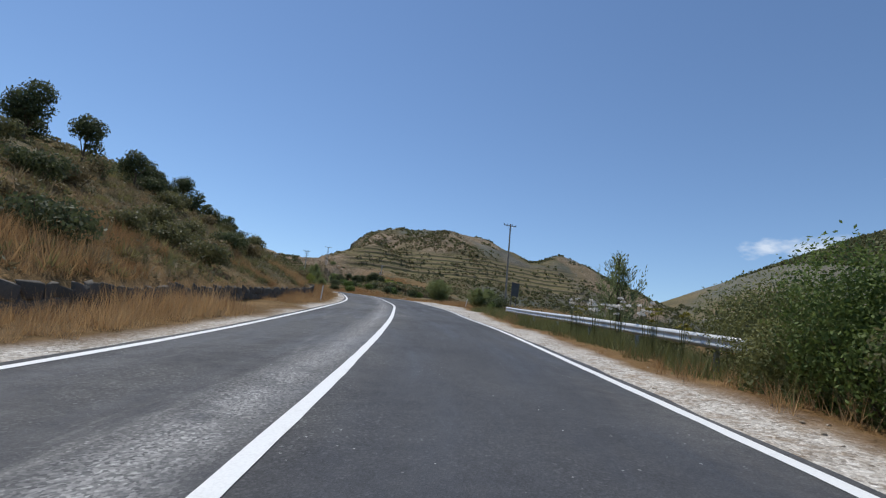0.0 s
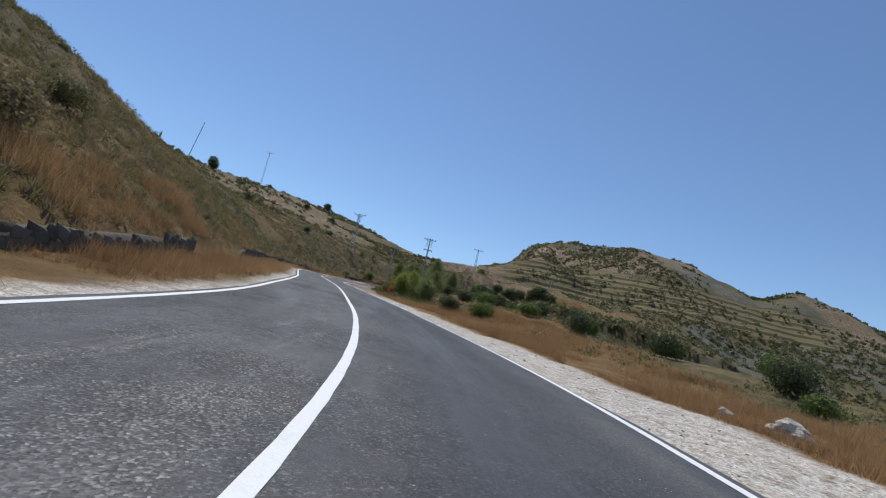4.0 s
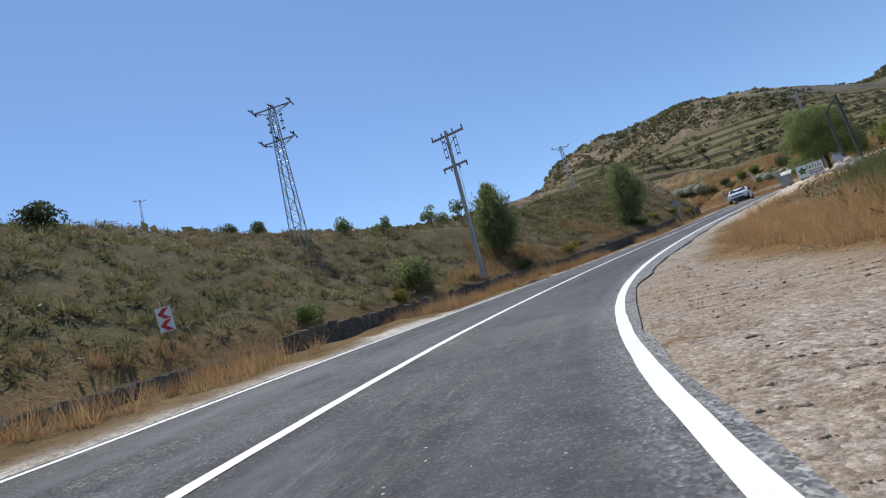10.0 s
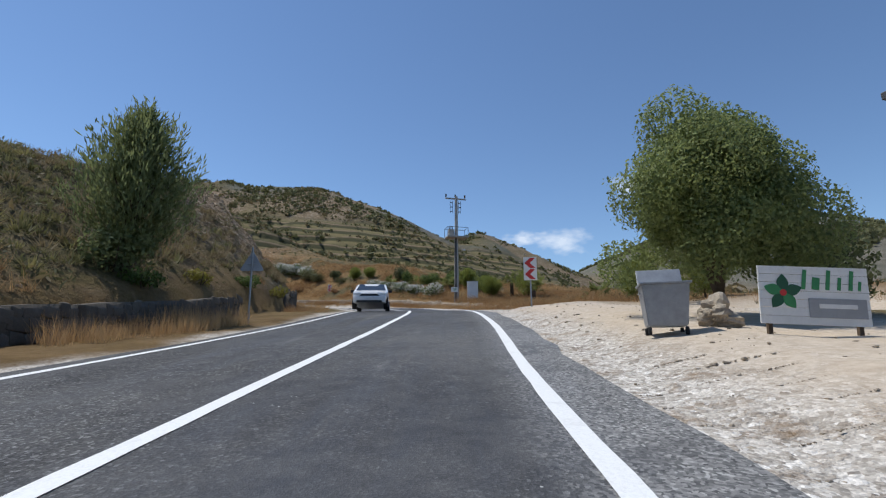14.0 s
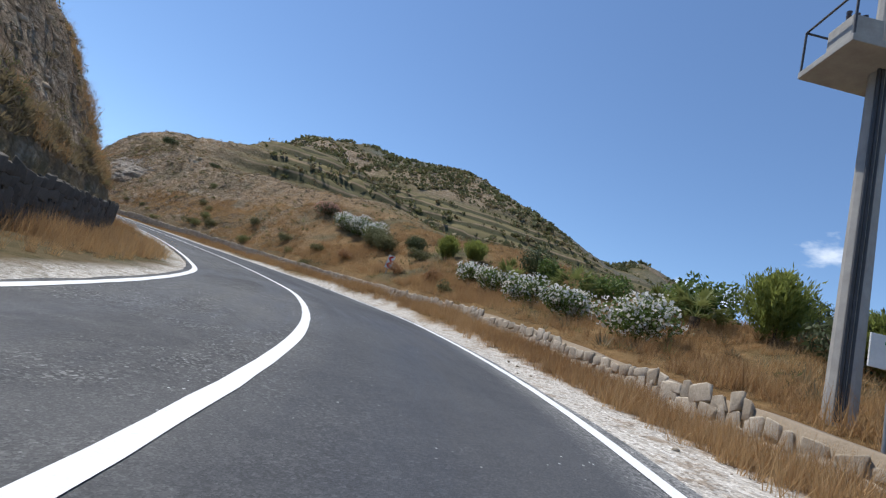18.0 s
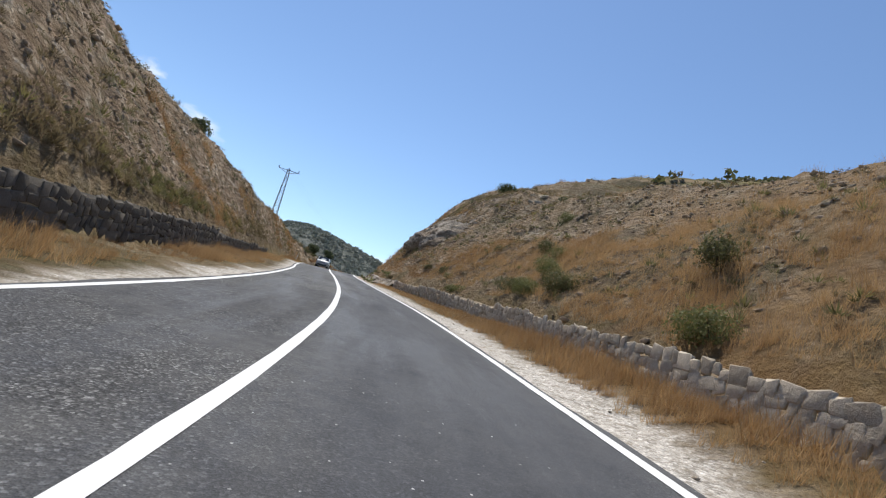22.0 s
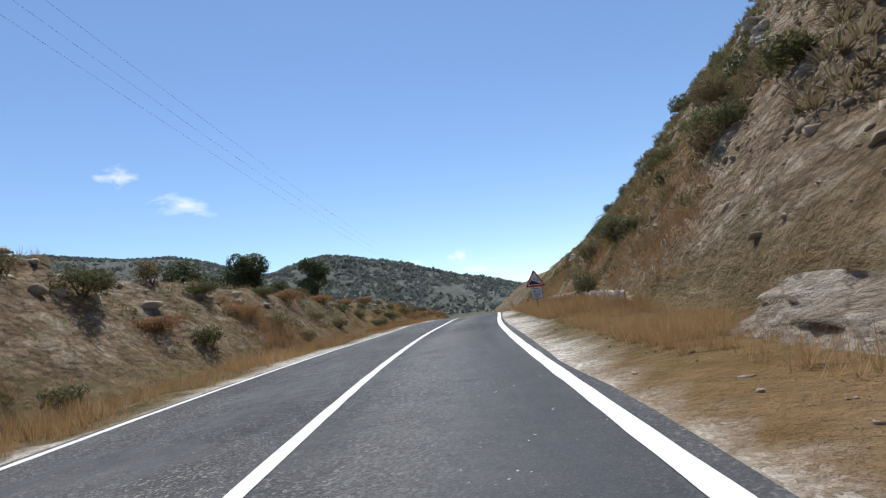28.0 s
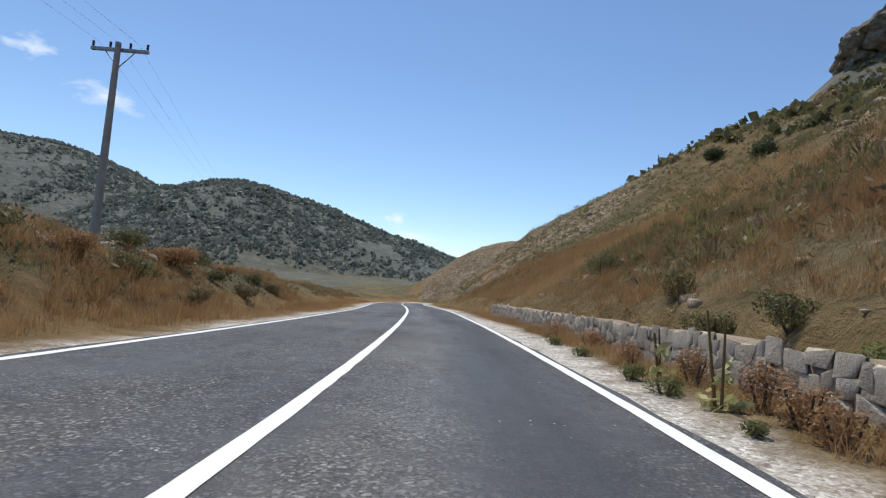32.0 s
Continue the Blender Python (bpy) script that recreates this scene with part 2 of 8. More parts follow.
    dirt = m.mix(m.math("MULTIPLY", m.noise(0.6, 5, 0.65, None, 0.45, 0.6), 0.22), dirt, pebble)
    c = m.mix(m.attr("lot"), c, dirt)
    # terraces, and far forest in a pale blue-grey with distance haze painted in
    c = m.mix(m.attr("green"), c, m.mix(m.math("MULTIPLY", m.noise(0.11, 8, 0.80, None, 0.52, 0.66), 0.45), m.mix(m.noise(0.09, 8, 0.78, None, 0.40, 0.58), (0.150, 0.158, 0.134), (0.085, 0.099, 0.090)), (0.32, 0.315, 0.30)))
    pos = m.node("ShaderNodeNewGeometry")
    sep = m.node("ShaderNodeSeparateXYZ")
    m.link(pos.outputs["Position"], sep.inputs[0])
    lift = m.math("ADD", sep.outputs["Z"], m.math("MULTIPLY", m.noise(0.05, 3, 0.5, None, 0.2, 0.8), 1.6))
    band = m.math("FRACT", m.math("DIVIDE", lift, 4.5))
    field = m.ramp(band, [(0.0, (0.135, 0.120, 0.060)), (0.45, (0.215, 0.175, 0.085)), (0.60, (0.048, 0.052, 0.026)), (0.85, (0.070, 0.066, 0.034)), (0.95, (0.27, 0.20, 0.13))])
    c = m.mix(m.math("MULTIPLY", m.attr("terrace"), 0.85), c, field)
    h = m.math("ADD", m.math("ADD", m.math("MULTIPLY", bed, m.math("ADD", m.math("MULTIPLY", rockmask, 0.85), 0.15)), m.math("MULTIPLY", fine, 0.30)), m.math("MULTIPLY", m.math("MULTIPLY", chunk.outputs["Distance"], rockmask), -1.2))
    calm = m.math("MAXIMUM", m.math("MULTIPLY", gm, 0.86), m.math("MULTIPLY", m.attr("lot"), 0.97))
    h = m.math("MULTIPLY", h, m.math("SUBTRACT", 1.0, calm))
    h = m.math("ADD", h, m.math("MULTIPLY", m.math("MULTIPLY", m.math("SUBTRACT", gm, m.math("MULTIPLY", m.attr("lot"), 0.8)), stones.outputs["Distance"]), -0.06))
    m.bump(h, 0.8, 0.28)
    return m.done(c)


def stone_mat(name, lo, hi):
    m = Nodes(name, 0.9, 0.15)
    o = m.node("ShaderNodeObjectInfo")
    isl = m.node("ShaderNodeNewGeometry")
    n = m.noise(3.0, 6, 0.7, None, 0.3, 0.7)
    f = m.noise(22.0, 4, 0.7, None, 0.3, 0.7)
    k = m.math("FRACT", m.math("ADD", o.outputs["Random"], isl.outputs["Random Per Island"]))
    c = m.mix(m.math("ADD", m.math("MULTIPLY", k, 0.6), m.math("MULTIPLY", n, 0.4)), lo, hi)
    c = m.mix(m.math("MULTIPLY", f, 0.35), c, tuple(v * 0.5 for v in lo))
    m.bump(m.math("ADD", n, m.math("MULTIPLY", f, 0.4)), 0.5, 0.03)
    return m.done(c)


def cliff(name, lo, mid, hi):
    """Bedded, jointed rock with rusty stains."""
    m = Nodes(name, 0.92, 0.12)
    co = m.coords((1.0, 1.0, 1.9))
    big = m.noise(0.8, 8, 0.72, co, 0.34, 0.66)
    fine = m.noise(7.0, 6, 0.72, co, 0.30, 0.70)
    joint = m.voronoi(1.7, "DISTANCE_TO_EDGE", co)
    chunk = m.voronoi(4.5, "F1", co)
    c = m.ramp(big, [(0.0, lo), (0.5, mid), (1.0, hi)])
    c = m.mix(0.7, c, m.ramp(chunk.outputs["Color"], [(0.0, (0.5, 0.5, 0.5)), (0.5, (0.95, 0.95, 0.95)), (1.0, (1.4, 1.4, 1.4))]), "MULTIPLY")
    c = m.mix(0.8, c, m.ramp(joint.outputs["Distance"], [(0.0, (0.4, 0.38, 0.35)), (0.06, (1, 1, 1))]), "MULTIPLY")
    c = m.mix(m.math("MULTIPLY", m.noise(0.35, 4, 0.6, None, 0.45, 0.62), 0.55), c, (0.24, 0.150, 0.080))
    c = m.mix(m.math("MULTIPLY", fine, 0.35), c, tuple(v * 0.55 for v in lo))
    m.bump(m.math("ADD", m.math("ADD", big, m.math("MULTIPLY", fine, 0.45)), m.math("MULTIPLY", chunk.outputs["Distance"], -0.9)), 0.9, 0.14)
    return m.done(c)


M_ASPHALT, M_PAINT, M_GROUND = asphalt(), road_paint(), ground()
M_STONE = stone_mat("pale_stone", (0.35, 0.285, 0.210), (0.68, 0.59, 0.475))
M_WHITESTONE = stone_mat("white_limestone", (0.46, 0.40, 0.32), (0.78, 0.71, 0.61))
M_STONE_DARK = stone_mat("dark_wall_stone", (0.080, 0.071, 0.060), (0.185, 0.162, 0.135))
M_MORTAR = stone_mat("wall_mortar", (0.30, 0.235, 0.165), (0.47, 0.385, 0.29))
M_ROCK = stone_mat("limestone", (0.24, 0.19, 0.135), (0.56, 0.49, 0.39))
M_CUTROCK = cliff("cut_rock", (0.210, 0.175, 0.135), (0.42, 0.36, 0.290), (0.62, 0.555, 0.470))
M_LEDGE = cliff("ledge_rock", (0.33, 0.28, 0.225), (0.56, 0.495, 0.41), (0.74, 0.68, 0.60))
M_RUBBLE = stone_mat("brown_rubble", (0.240, 0.175, 0.115), (0.540, 0.43, 0.315))
M_CRAG = cliff("crag_rock", (0.130, 0.114, 0.090), (0.270, 0.240, 0.195), (0.420, 0.385, 0.325))
M_OLIVE = foliage("leaf_olive", (0.055, 0.057, 0.024), (0.225, 0.215, 0.095))
M_SCRUB = foliage("leaf_scrub", (0.090, 0.070, 0.036), (0.300, 0.235, 0.120))
M_STRAW = foliage("dry_grass", (0.235, 0.122, 0.050), (0.56, 0.375, 0.185), 0.8)
M_GREEN = foliage("leaf_green", (0.045, 0.070, 0.020), (0.190, 0.255, 0.065))
M_PINE = foliage("leaf_pine", (0.080, 0.100, 0.042), (0.300, 0.335, 0.140), 0.65, 0.5)
# far leaves paled and greyed, distance haze put into their colour
M_HAZEDWOOD = foliage("leaf_hazed_wood", (0.110, 0.126, 0.108), (0.250, 0.265, 0.225))
M_MEADOW = foliage("leaf_meadow", (0.115, 0.108, 0.040), (0.315, 0.280, 0.120))
M_TWIG = foliage("leaf_thorn", (0.098, 0.076, 0.042), (0.295, 0.235, 0.135))
M_RUST = foliage("dry_shrub", (0.20, 0.105, 0.050), (0.48, 0.29, 0.145))
M_LIGHTPINE = foliage("leaf_light_pine", (0.100, 0.125, 0.030), (0.360, 0.390, 0.100), 0.65, 0.5)
M_TAMARISK = foliage("leaf_tamarisk", (0.105, 0.135, 0.050), (0.370, 0.420, 0.155), 0.65, 0.45)
M_WEEDLEAF = foliage("leaf_weed", (0.070, 0.082, 0.028), (0.260, 0.262, 0.100))
M_DARKTREE = foliage("leaf_dark", (0.042, 0.054, 0.024), (0.135, 0.155, 0.070))
M_YELLOW = foliage("leaf_yellow", (0.12, 0.105, 0.02), (0.34, 0.30, 0.06))
M_FLOWER_W = foliage("petal_white", (0.62, 0.58, 0.52), (0.85, 0.82, 0.78))
M_FLOWER_R = foliage("petal_red", (0.42, 0.045, 0.03), (0.62, 0.11, 0.07))
M_FLOWER_P = foliage("petal_pink", (0.44, 0.20, 0.15), (0.62, 0.36, 0.28))
M_BARK = plain("bark", (0.115, 0.085, 0.06), 0.95, 0.1, 0.4, 5)
M_WOODPOLE = plain("weathered_pole", (0.30, 0.27, 0.235), 0.9, 0.15, 0.25, 4)
M_CONCRETE = plain("pole_concrete", (0.40, 0.385, 0.36), 0.9, 0.15, 0.2, 3)
M_STEEL = plain("galvanised_steel", (0.36, 0.37, 0.38), 0.5, 0.5, 0.2, 4, 0.6)
M_DARKSTEEL = plain("dark_steel", (0.075, 0.075, 0.078), 0.55, 0.4, 0.3, 4, 0.3)
M_RAIL = plain("guard_rail_zinc", (0.60, 0.61, 0.62), 0.45, 0.5, 0.15, 2, 0.45)
M_PORCELAIN = plain("brown_insulator", (0.06, 0.035, 0.028), 0.3, 0.5, 0.2)
M_WHITE = plain("white_paint", (0.74, 0.74, 0.72), 0.55, 0.35, 0.12, 2)
M_GREY = plain("grey_panel", (0.33, 0.34, 0.35), 0.6, 0.3, 0.15, 2)
M_SIGNRED = plain("sign_red", (0.52, 0.035, 0.032), 0.45, 0.4, 0.12)
M_SIGNBLACK = plain("sign_black", (0.03, 0.03, 0.032), 0.5, 0.35, 0.2)
M_SIGNBACK = plain("sign_back_aluminium", (0.36, 0.37, 0.38), 0.55, 0.45, 0.12, 3, 0.3)
M_SIGNGREEN = plain("sign_green", (0.05, 0.24, 0.09), 0.5, 0.35, 0.15)
M_DARKGREEN = plain("sign_dark_green", (0.025, 0.10, 0.05), 0.5, 0.35, 0.15)
M_RUBBER = plain("tyre_rubber", (0.025, 0.025, 0.026), 0.85, 0.2, 0.2)
M_CARWHITE = plain("car_paint_white", (0.78, 0.78, 0.78), 0.25, 0.6, 0.03, 1)
M_CARGREY = plain("car_paint_grey_green", (0.40, 0.42, 0.42), 0.3, 0.6, 0.05, 1)
M_BLACKPL = plain("black_plastic", (0.03, 0.03, 0.032), 0.6, 0.35, 0.15)
M_LAMP = plain("lamp_glass", (0.72, 0.74, 0.76), 0.12, 0.7, 0.05)
M_GLASSDARK = plain("car_window_glass", (0.03, 0.036, 0.042), 0.06, 0.8, 0.05)


# ---- small maths ----
def hash2(i, j, seed):
    n = (i * 374761393 + j * 668265263 + seed * 974634777) & 0x7FFFFFFF
    n = ((n ^ (n >> 13)) * 1274126177) & 0x7FFFFFFF
    return ((n ^ (n >> 16)) & 0xFFFF) / 65535.0


def vnoise(x, y, scale, seed=0):
    """Smooth value noise, 0 to 1, at features of about scale metres."""
    x, y = np.asarray(x, float) / scale, np.asarray(y, float) / scale
    i, j = np.floor(x).astype(np.int64), np.floor(y).astype(np.int64)
    f, g = x - i, y - j
    f, g = f * f * f * (f * (f * 6 - 15) + 10), g * g * g * (g * (g * 6 - 15) + 10)
    a, b, c, d = hash2(i, j, seed), hash2(i + 1, j, seed), hash2(i, j + 1, seed), hash2(i + 1, j + 1, seed)
    return (a * (1 - f) + b * f) * (1 - g) + (c * (1 - f) + d * f) * g


def fbm(x, y, scale, octaves=4, seed=0, gain=0.5):
    out, amp, tot = 0, 1.0, 0
    for k in range(octaves):
        out, tot = out + amp * vnoise(x, y, scale / 2 ** k, seed + 17 * k), tot + amp
        amp *= gain
    return out / tot


def smooth01(v):
    v = np.clip(v, 0, 1)
    return v * v * (3 - 2 * v)


# ---- the road's line ----
ROAD_X = [-1.48, -1.46, -1.44, -1.42, -1.39, -1.27, -1.15, -1.10, -1.39, -2.04, -2.83, -4.16, -6.11, -8.78, -12.10, -16.12, -21.03, -26.21, -31.57, -37.21,
      -42.85, -48.47, -53.11, -56.36, -57.12, -55.93, -52.60, -48.04, -43.37, -38.88, -35.34, -33.44, -33.86, -35.87, -39.12, -43.95, -49.74, -56.07,
      -62.77, -69.56, -76.47, -83.07, -89.40, -95.45, -100.86, -105.94, -110.74, -115.42, -119.79, -124.04, -128.13, -132.31, -136.73, -141.34, -146.08,
      -150.96, -155.98, -161.03, -165.92, -170.62, -175.12, -179.43, -183.54, -187.45]
ROAD_Y = [-60.00, -50.00, -40.00, -30.00, -20.00, -10.00, 0.00, 10.00, 19.98, 29.96, 39.92, 49.83, 59.63, 69.27, 78.69, 87.83, 96.53, 105.08, 113.52, 121.78,
      130.03, 138.30, 147.14, 156.61, 166.61, 176.52, 185.92, 194.82, 203.66, 212.60, 221.94, 231.73, 241.69, 251.43, 260.85, 269.59, 277.73, 285.47,
      292.90, 300.25, 307.48, 314.95, 322.68, 330.64, 339.04, 347.66, 356.43, 365.26, 374.26, 383.31, 392.43, 401.52, 410.49, 419.36, 428.17, 436.90,
      445.54, 454.17, 462.90, 471.72, 480.65, 489.68, 498.79, 508.00]
ROAD_Z = [-7.02, -6.03, -5.04, -4.05, -3.06, -2.09, -1.13, -0.19, 0.81, 1.77, 2.76, 3.75, 4.81, 5.77, 6.66, 7.54, 8.45, 9.34, 10.21, 11.11, 12.01,
      12.89, 13.75, 14.57, 15.35, 16.24, 17.31, 18.43, 19.60, 20.74, 21.58, 22.55, 23.33, 23.99, 24.75, 25.57, 26.39, 27.20, 27.95, 28.65, 29.36,
      30.12, 30.62, 31.02, 31.28, 31.45, 31.53, 31.56, 31.46, 31.31, 31.09, 30.72, 30.30, 29.87, 29.43, 28.99, 28.53, 28.03, 27.51, 27.02, 26.53,
      26.04, 25.55, 25.05]
# tilt across the road, and how far its painted lines lie from its middle
ROAD_TILT = [0.019, 0.021, 0.023, 0.025, 0.027, 0.027, 0.026, 0.018, 0.013, 0.011, 0.015, 0.018, 0.012, 0.007, 0.000, -0.018, -0.028, -0.028, -0.025,
      -0.023, -0.029, -0.040, -0.059, -0.061, -0.070, -0.061, -0.030, 0.002, 0.026, 0.011, 0.015, 0.025, 0.042, 0.055, 0.060, 0.054, 0.045, 0.045,
      0.052, 0.066, 0.074, 0.066, 0.036, 0.028, 0.045, 0.053, 0.057, 0.037, 0.017, -0.008, 0.003, 0.017, 0.028, 0.038, 0.048, 0.039, 0.031, 0.033,
      0.034, 0.033, 0.033, 0.032, 0.031, 0.030]
LINE_RIGHT = [3.93, 3.96, 3.98, 4.02, 4.06, 4.11, 4.13, 4.07, 4.02, 3.98, 4.08, 4.10, 4.20, 4.38, 4.54, 4.35, 4.09, 3.81, 3.61, 3.49, 3.51, 3.56,
      3.54, 3.67, 3.43, 3.32, 3.19, 3.13, 3.39, 3.36, 3.26, 3.56, 3.93, 4.27, 4.34, 4.07, 3.62, 3.27, 2.91, 2.73, 2.79, 2.80, 2.78, 2.73, 2.72, 2.78,
      3.03, 3.20, 3.51, 3.62, 3.40, 3.31, 3.30, 3.30, 3.31, 3.34, 3.36, 3.38, 3.40, 3.40, 3.40, 3.40, 3.40, 3.40]
LINE_LEFT = [-3.51, -3.49, -3.48, -3.46, -3.45, -3.45, -3.47, -3.56, -3.71, -3.88, -4.04, -4.18, -4.34, -4.41, -4.35, -4.21, -4.07, -3.90, -3.75,
      -3.62, -3.47, -3.36, -3.29, -3.28, -3.06, -3.01, -3.02, -2.92, -2.65, -2.47, -2.45, -2.69, -3.09, -3.72, -3.98, -3.60, -3.10, -2.80, -2.69,
      -2.83, -3.02, -3.19, -3.31, -3.42, -3.51, -3.29, -3.25, -3.51, -3.62, -3.62, -3.60, -3.54, -3.49, -3.47, -3.47, -3.47, -3.47, -3.47, -3.47,
      -3.48, -3.49, -3.49, -3.50, -3.51]
LINE_MIDDLE = [-0.02, 0.00, 0.03, 0.07, 0.12, 0.14, 0.10, -0.14, -0.21, -0.19, -0.17, -0.25, -0.31, -0.21, -0.16, -0.49, -0.53, -0.38, -0.18, -0.00,
      0.05, 0.11, 0.17, 0.29, 0.21, 0.24, 0.26, 0.31, 0.47, 0.52, 0.28, 0.11, -0.03, -0.08, -0.21, -0.12, 0.06, 0.12, 0.16, 0.18, 0.24, 0.09, 0.06,
      0.03, 0.03, 0.12, 0.16, 0.04, 0.00, -0.06, -0.04, 0.06, 0.10, 0.15, 0.19, 0.15, 0.08, 0.03, 0.00, -0.01, -0.01, -0.01, -0.00, -0.00]
STEP, S0 = 10.0, -60.0


def spline(values, s):
    v, s = np.array(values), np.asarray(s, float)
    m = np.gradient(v, STEP)
    i = np.clip(((s - S0) / STEP).astype(int), 0, len(v) - 2)
    f = (s - S0 - i * STEP) / STEP
    return ((2 * f ** 3 - 3 * f ** 2 + 1) * v[i] + (f ** 3 - 2 * f ** 2 + f) * STEP * m[i]
            + (-2 * f ** 3 + 3 * f ** 2) * v[i + 1] + (f ** 3 - f ** 2) * STEP * m[i + 1])


S_END = S0 + STEP * (len(ROAD_X) - 1)
LINE_S = np.arange(S0, S_END, 0.5)
LINE = np.stack([spline(ROAD_X, LINE_S), spline(ROAD_Y, LINE_S), spline(ROAD_Z, LINE_S)], 1)
TAN = np.gradient(LINE[:, :2], axis=0)
TAN /= np.linalg.norm(TAN, axis=1)[:, None]


BANK = spline(ROAD_TILT, LINE_S)


def road_at(s, d=0.0, up=0.0):
    """The world place at s metres along the road, d metres to the right of its middle, up above it."""
    p = [float(np.interp(s, LINE_S, a)) for a in (LINE[:, 0], LINE[:, 1], LINE[:, 2], TAN[:, 0], TAN[:, 1], BANK)]
    return Vector((p[0] + p[4] * d, p[1] - p[3] * d, p[2] + p[5] * max(-6, min(6, d)) + up))


def heading(s):
    """Degrees about z by which the road's way is turned from +y."""
    i = int(np.clip(round((s - S0) / 0.5), 0, len(LINE) - 1))
    return math.degrees(math.atan2(-TAN[i, 0], TAN[i, 1]))


def to_road(x, y):
    """For arrays of places: s along the road, d across it (right is positive) and the road's height there."""
    x, y = np.ravel(x), np.ravel(y)
    s, d, z = np.empty(len(x)), np.empty(len(x)), np.empty(len(x))
    coarse = np.arange(0, len(LINE), 8)
    for a in range(0, len(x), 20000):
        b = slice(a, a + 20000)
        px, py = x[b], y[b]
        k = coarse[np.argmin((px[:, None] - LINE[None, coarse, 0]) ** 2 + (py[:, None] - LINE[None, coarse, 1]) ** 2, 1)]
        idx = np.clip(k[:, None] + np.arange(-8, 9)[None], 0, len(LINE) - 1)
        dd = (px[:, None] - LINE[idx, 0]) ** 2 + (py[:, None] - LINE[idx, 1]) ** 2
        i = idx[np.arange(len(px)), np.argmin(dd, 1)]
        rx, ry = px - LINE[i, 0], py - LINE[i, 1]
        side = rx * TAN[i, 1] - ry * TAN[i, 0]
        fore = rx * TAN[i, 0] + ry * TAN[i, 1]
        dist = np.hypot(rx, ry)
        d[b] = np.where(np.abs(fore) > 2, np.sign(side) * dist, side)
        s[b] = LINE_S[i] + np.clip(fore, -0.5, 0.5)
        z[b] = LINE[i, 2] + np.clip(fore, -0.5, 0.5) * 0.05 + BANK[i] * np.clip(side, -6, 6)
    return s, d, z


def edge_right(s):
    return spline(LINE_RIGHT, s)


def edge_left(s):
    return spline(LINE_LEFT, s)


def centre(s):
    return spline(LINE_MIDDLE, s)


def rim_at(s, d):
    """From the road's middle to a hand's width outside its edge line, on the side of d."""
    return np.where(d < 0, -edge_left(s), edge_right(s)) + 0.25


def half_width(s, d):
    """From the road's middle to the rim of the asphalt, on the side of d."""
    return np.where(d < 0, -edge_left(s), edge_right(s)) + 0.33 - 0.07 * (d > 0) * smooth01((s - 128) / 8) * smooth01((184 - s) / 8) - 0.07 * (d > 0) * (smooth01((s - 326) / 5) * smooth01((344 - s) / 5) + smooth01((s - 384) / 6)) + 0.2 * smooth01((s - 184) / 12) * smooth01((236 - s) / 10) + 0.24 * (d > 0) * smooth01((s - 180) / 14) * smooth01((244 - s) / 12)


# ---- the lie of the land beside the road ----
# stations; flat verge width; wall height; steepness and height of the bank; slope beyond it
LEFT_S = [-60, 30, 60, 80, 100, 120, 140, 160, 180, 200, 215, 232, 245, 265, 288, 304, 325, 345, 358, 372, 380, 388, 420, 460, 500, 560]
LEFT_VERGE = [4.0, 4.0, 4.0, 4.5, 4.5, 4.5, 4.2, 4.2, 4.0, 3.6, 3.2, 3.0, 3.0, 3.7, 3.8, 3.6, 3.6, 3.5, 3.4, 3.6, 3.3, 2.9, 2.8, 2.8, 3.5, 4.5]
LEFT_WALL = [0.5, 0.5, 0.5, 0.5, 0.8, 0.9, 0.9, 0.7, 0.6, 0.7, 0.8, 0.9, 1.3, 1.4, 1.4, 1.3, 1.0, 0.7, 0.4, 0.2, 0.2, 0.2, 0.2, 0.2, 0.2, 0.2]
LEFT_STEEP = [0.45, 0.45, 0.48, 0.44, 0.64, 0.72, 0.62, 0.72, 0.69, 0.53, 0.61, 0.76, 1.21, 1.88, 1.64, 1.64, 1.07, 1.55, 1.95, 1.9, 1.5, 1.0, 0.7, 0.6, 0.4, 0.25]
LEFT_BANK = [7.5, 7.5, 8, 8.4, 11.4, 15.4, 14.5, 12.6, 8, 6.7, 5.9, 6, 7, 7.5, 11.1, 9.6, 10.7, 6.4, 5.3, 4.8, 4.1, 3.5, 2.1, 1.9, 1.3, 1.2]
LEFT_RISE = [0.05, 0.05, 0.05, 0.05, 0.02, 0.09, 0.16, 0.23, 0.18, 0.14, 0.08, 0.02, -0.05, -0.12, -0.13, -0.03, 0, 0.0, -0.02, -0.04, -0.05, -0.06, -0.06, -0.06, -0.07, -0.08]
RIGHT_S = [-60, 10, 30, 60, 90, 115, 135, 155, 175, 195, 204, 208, 222, 228, 240, 250, 265, 282, 300, 318, 331, 340, 358, 375, 395, 420, 440, 445, 480, 520, 560]
RIGHT_VERGE = [2.5, 2.5, 3.0, 5.5, 5.5, 5.0, 4.5, 4.5, 5.0, 4.0, 1.0, 0.2, 0.2, 1.0, 4.0, 3.0, 3.4, 3.3, 3.1, 2.9, 1.5, 0.95, 1.0, 1.7, 3.2, 2.8, 2.5, 1.75, 1.6, 1.8, 1.8]
RIGHT_WALL = [0, 0, 0, 0, 0, 0, 0, 0, 0, 0, 0, 0, 0, 0, 0.2, 0.5, 1.1, 1.15, 1.05, 0.92, 0.6, 0.5, 0.55, 0.6, 0.38, 0.32, 0.28, 0.68, 0.68, 0.5, 0.42]
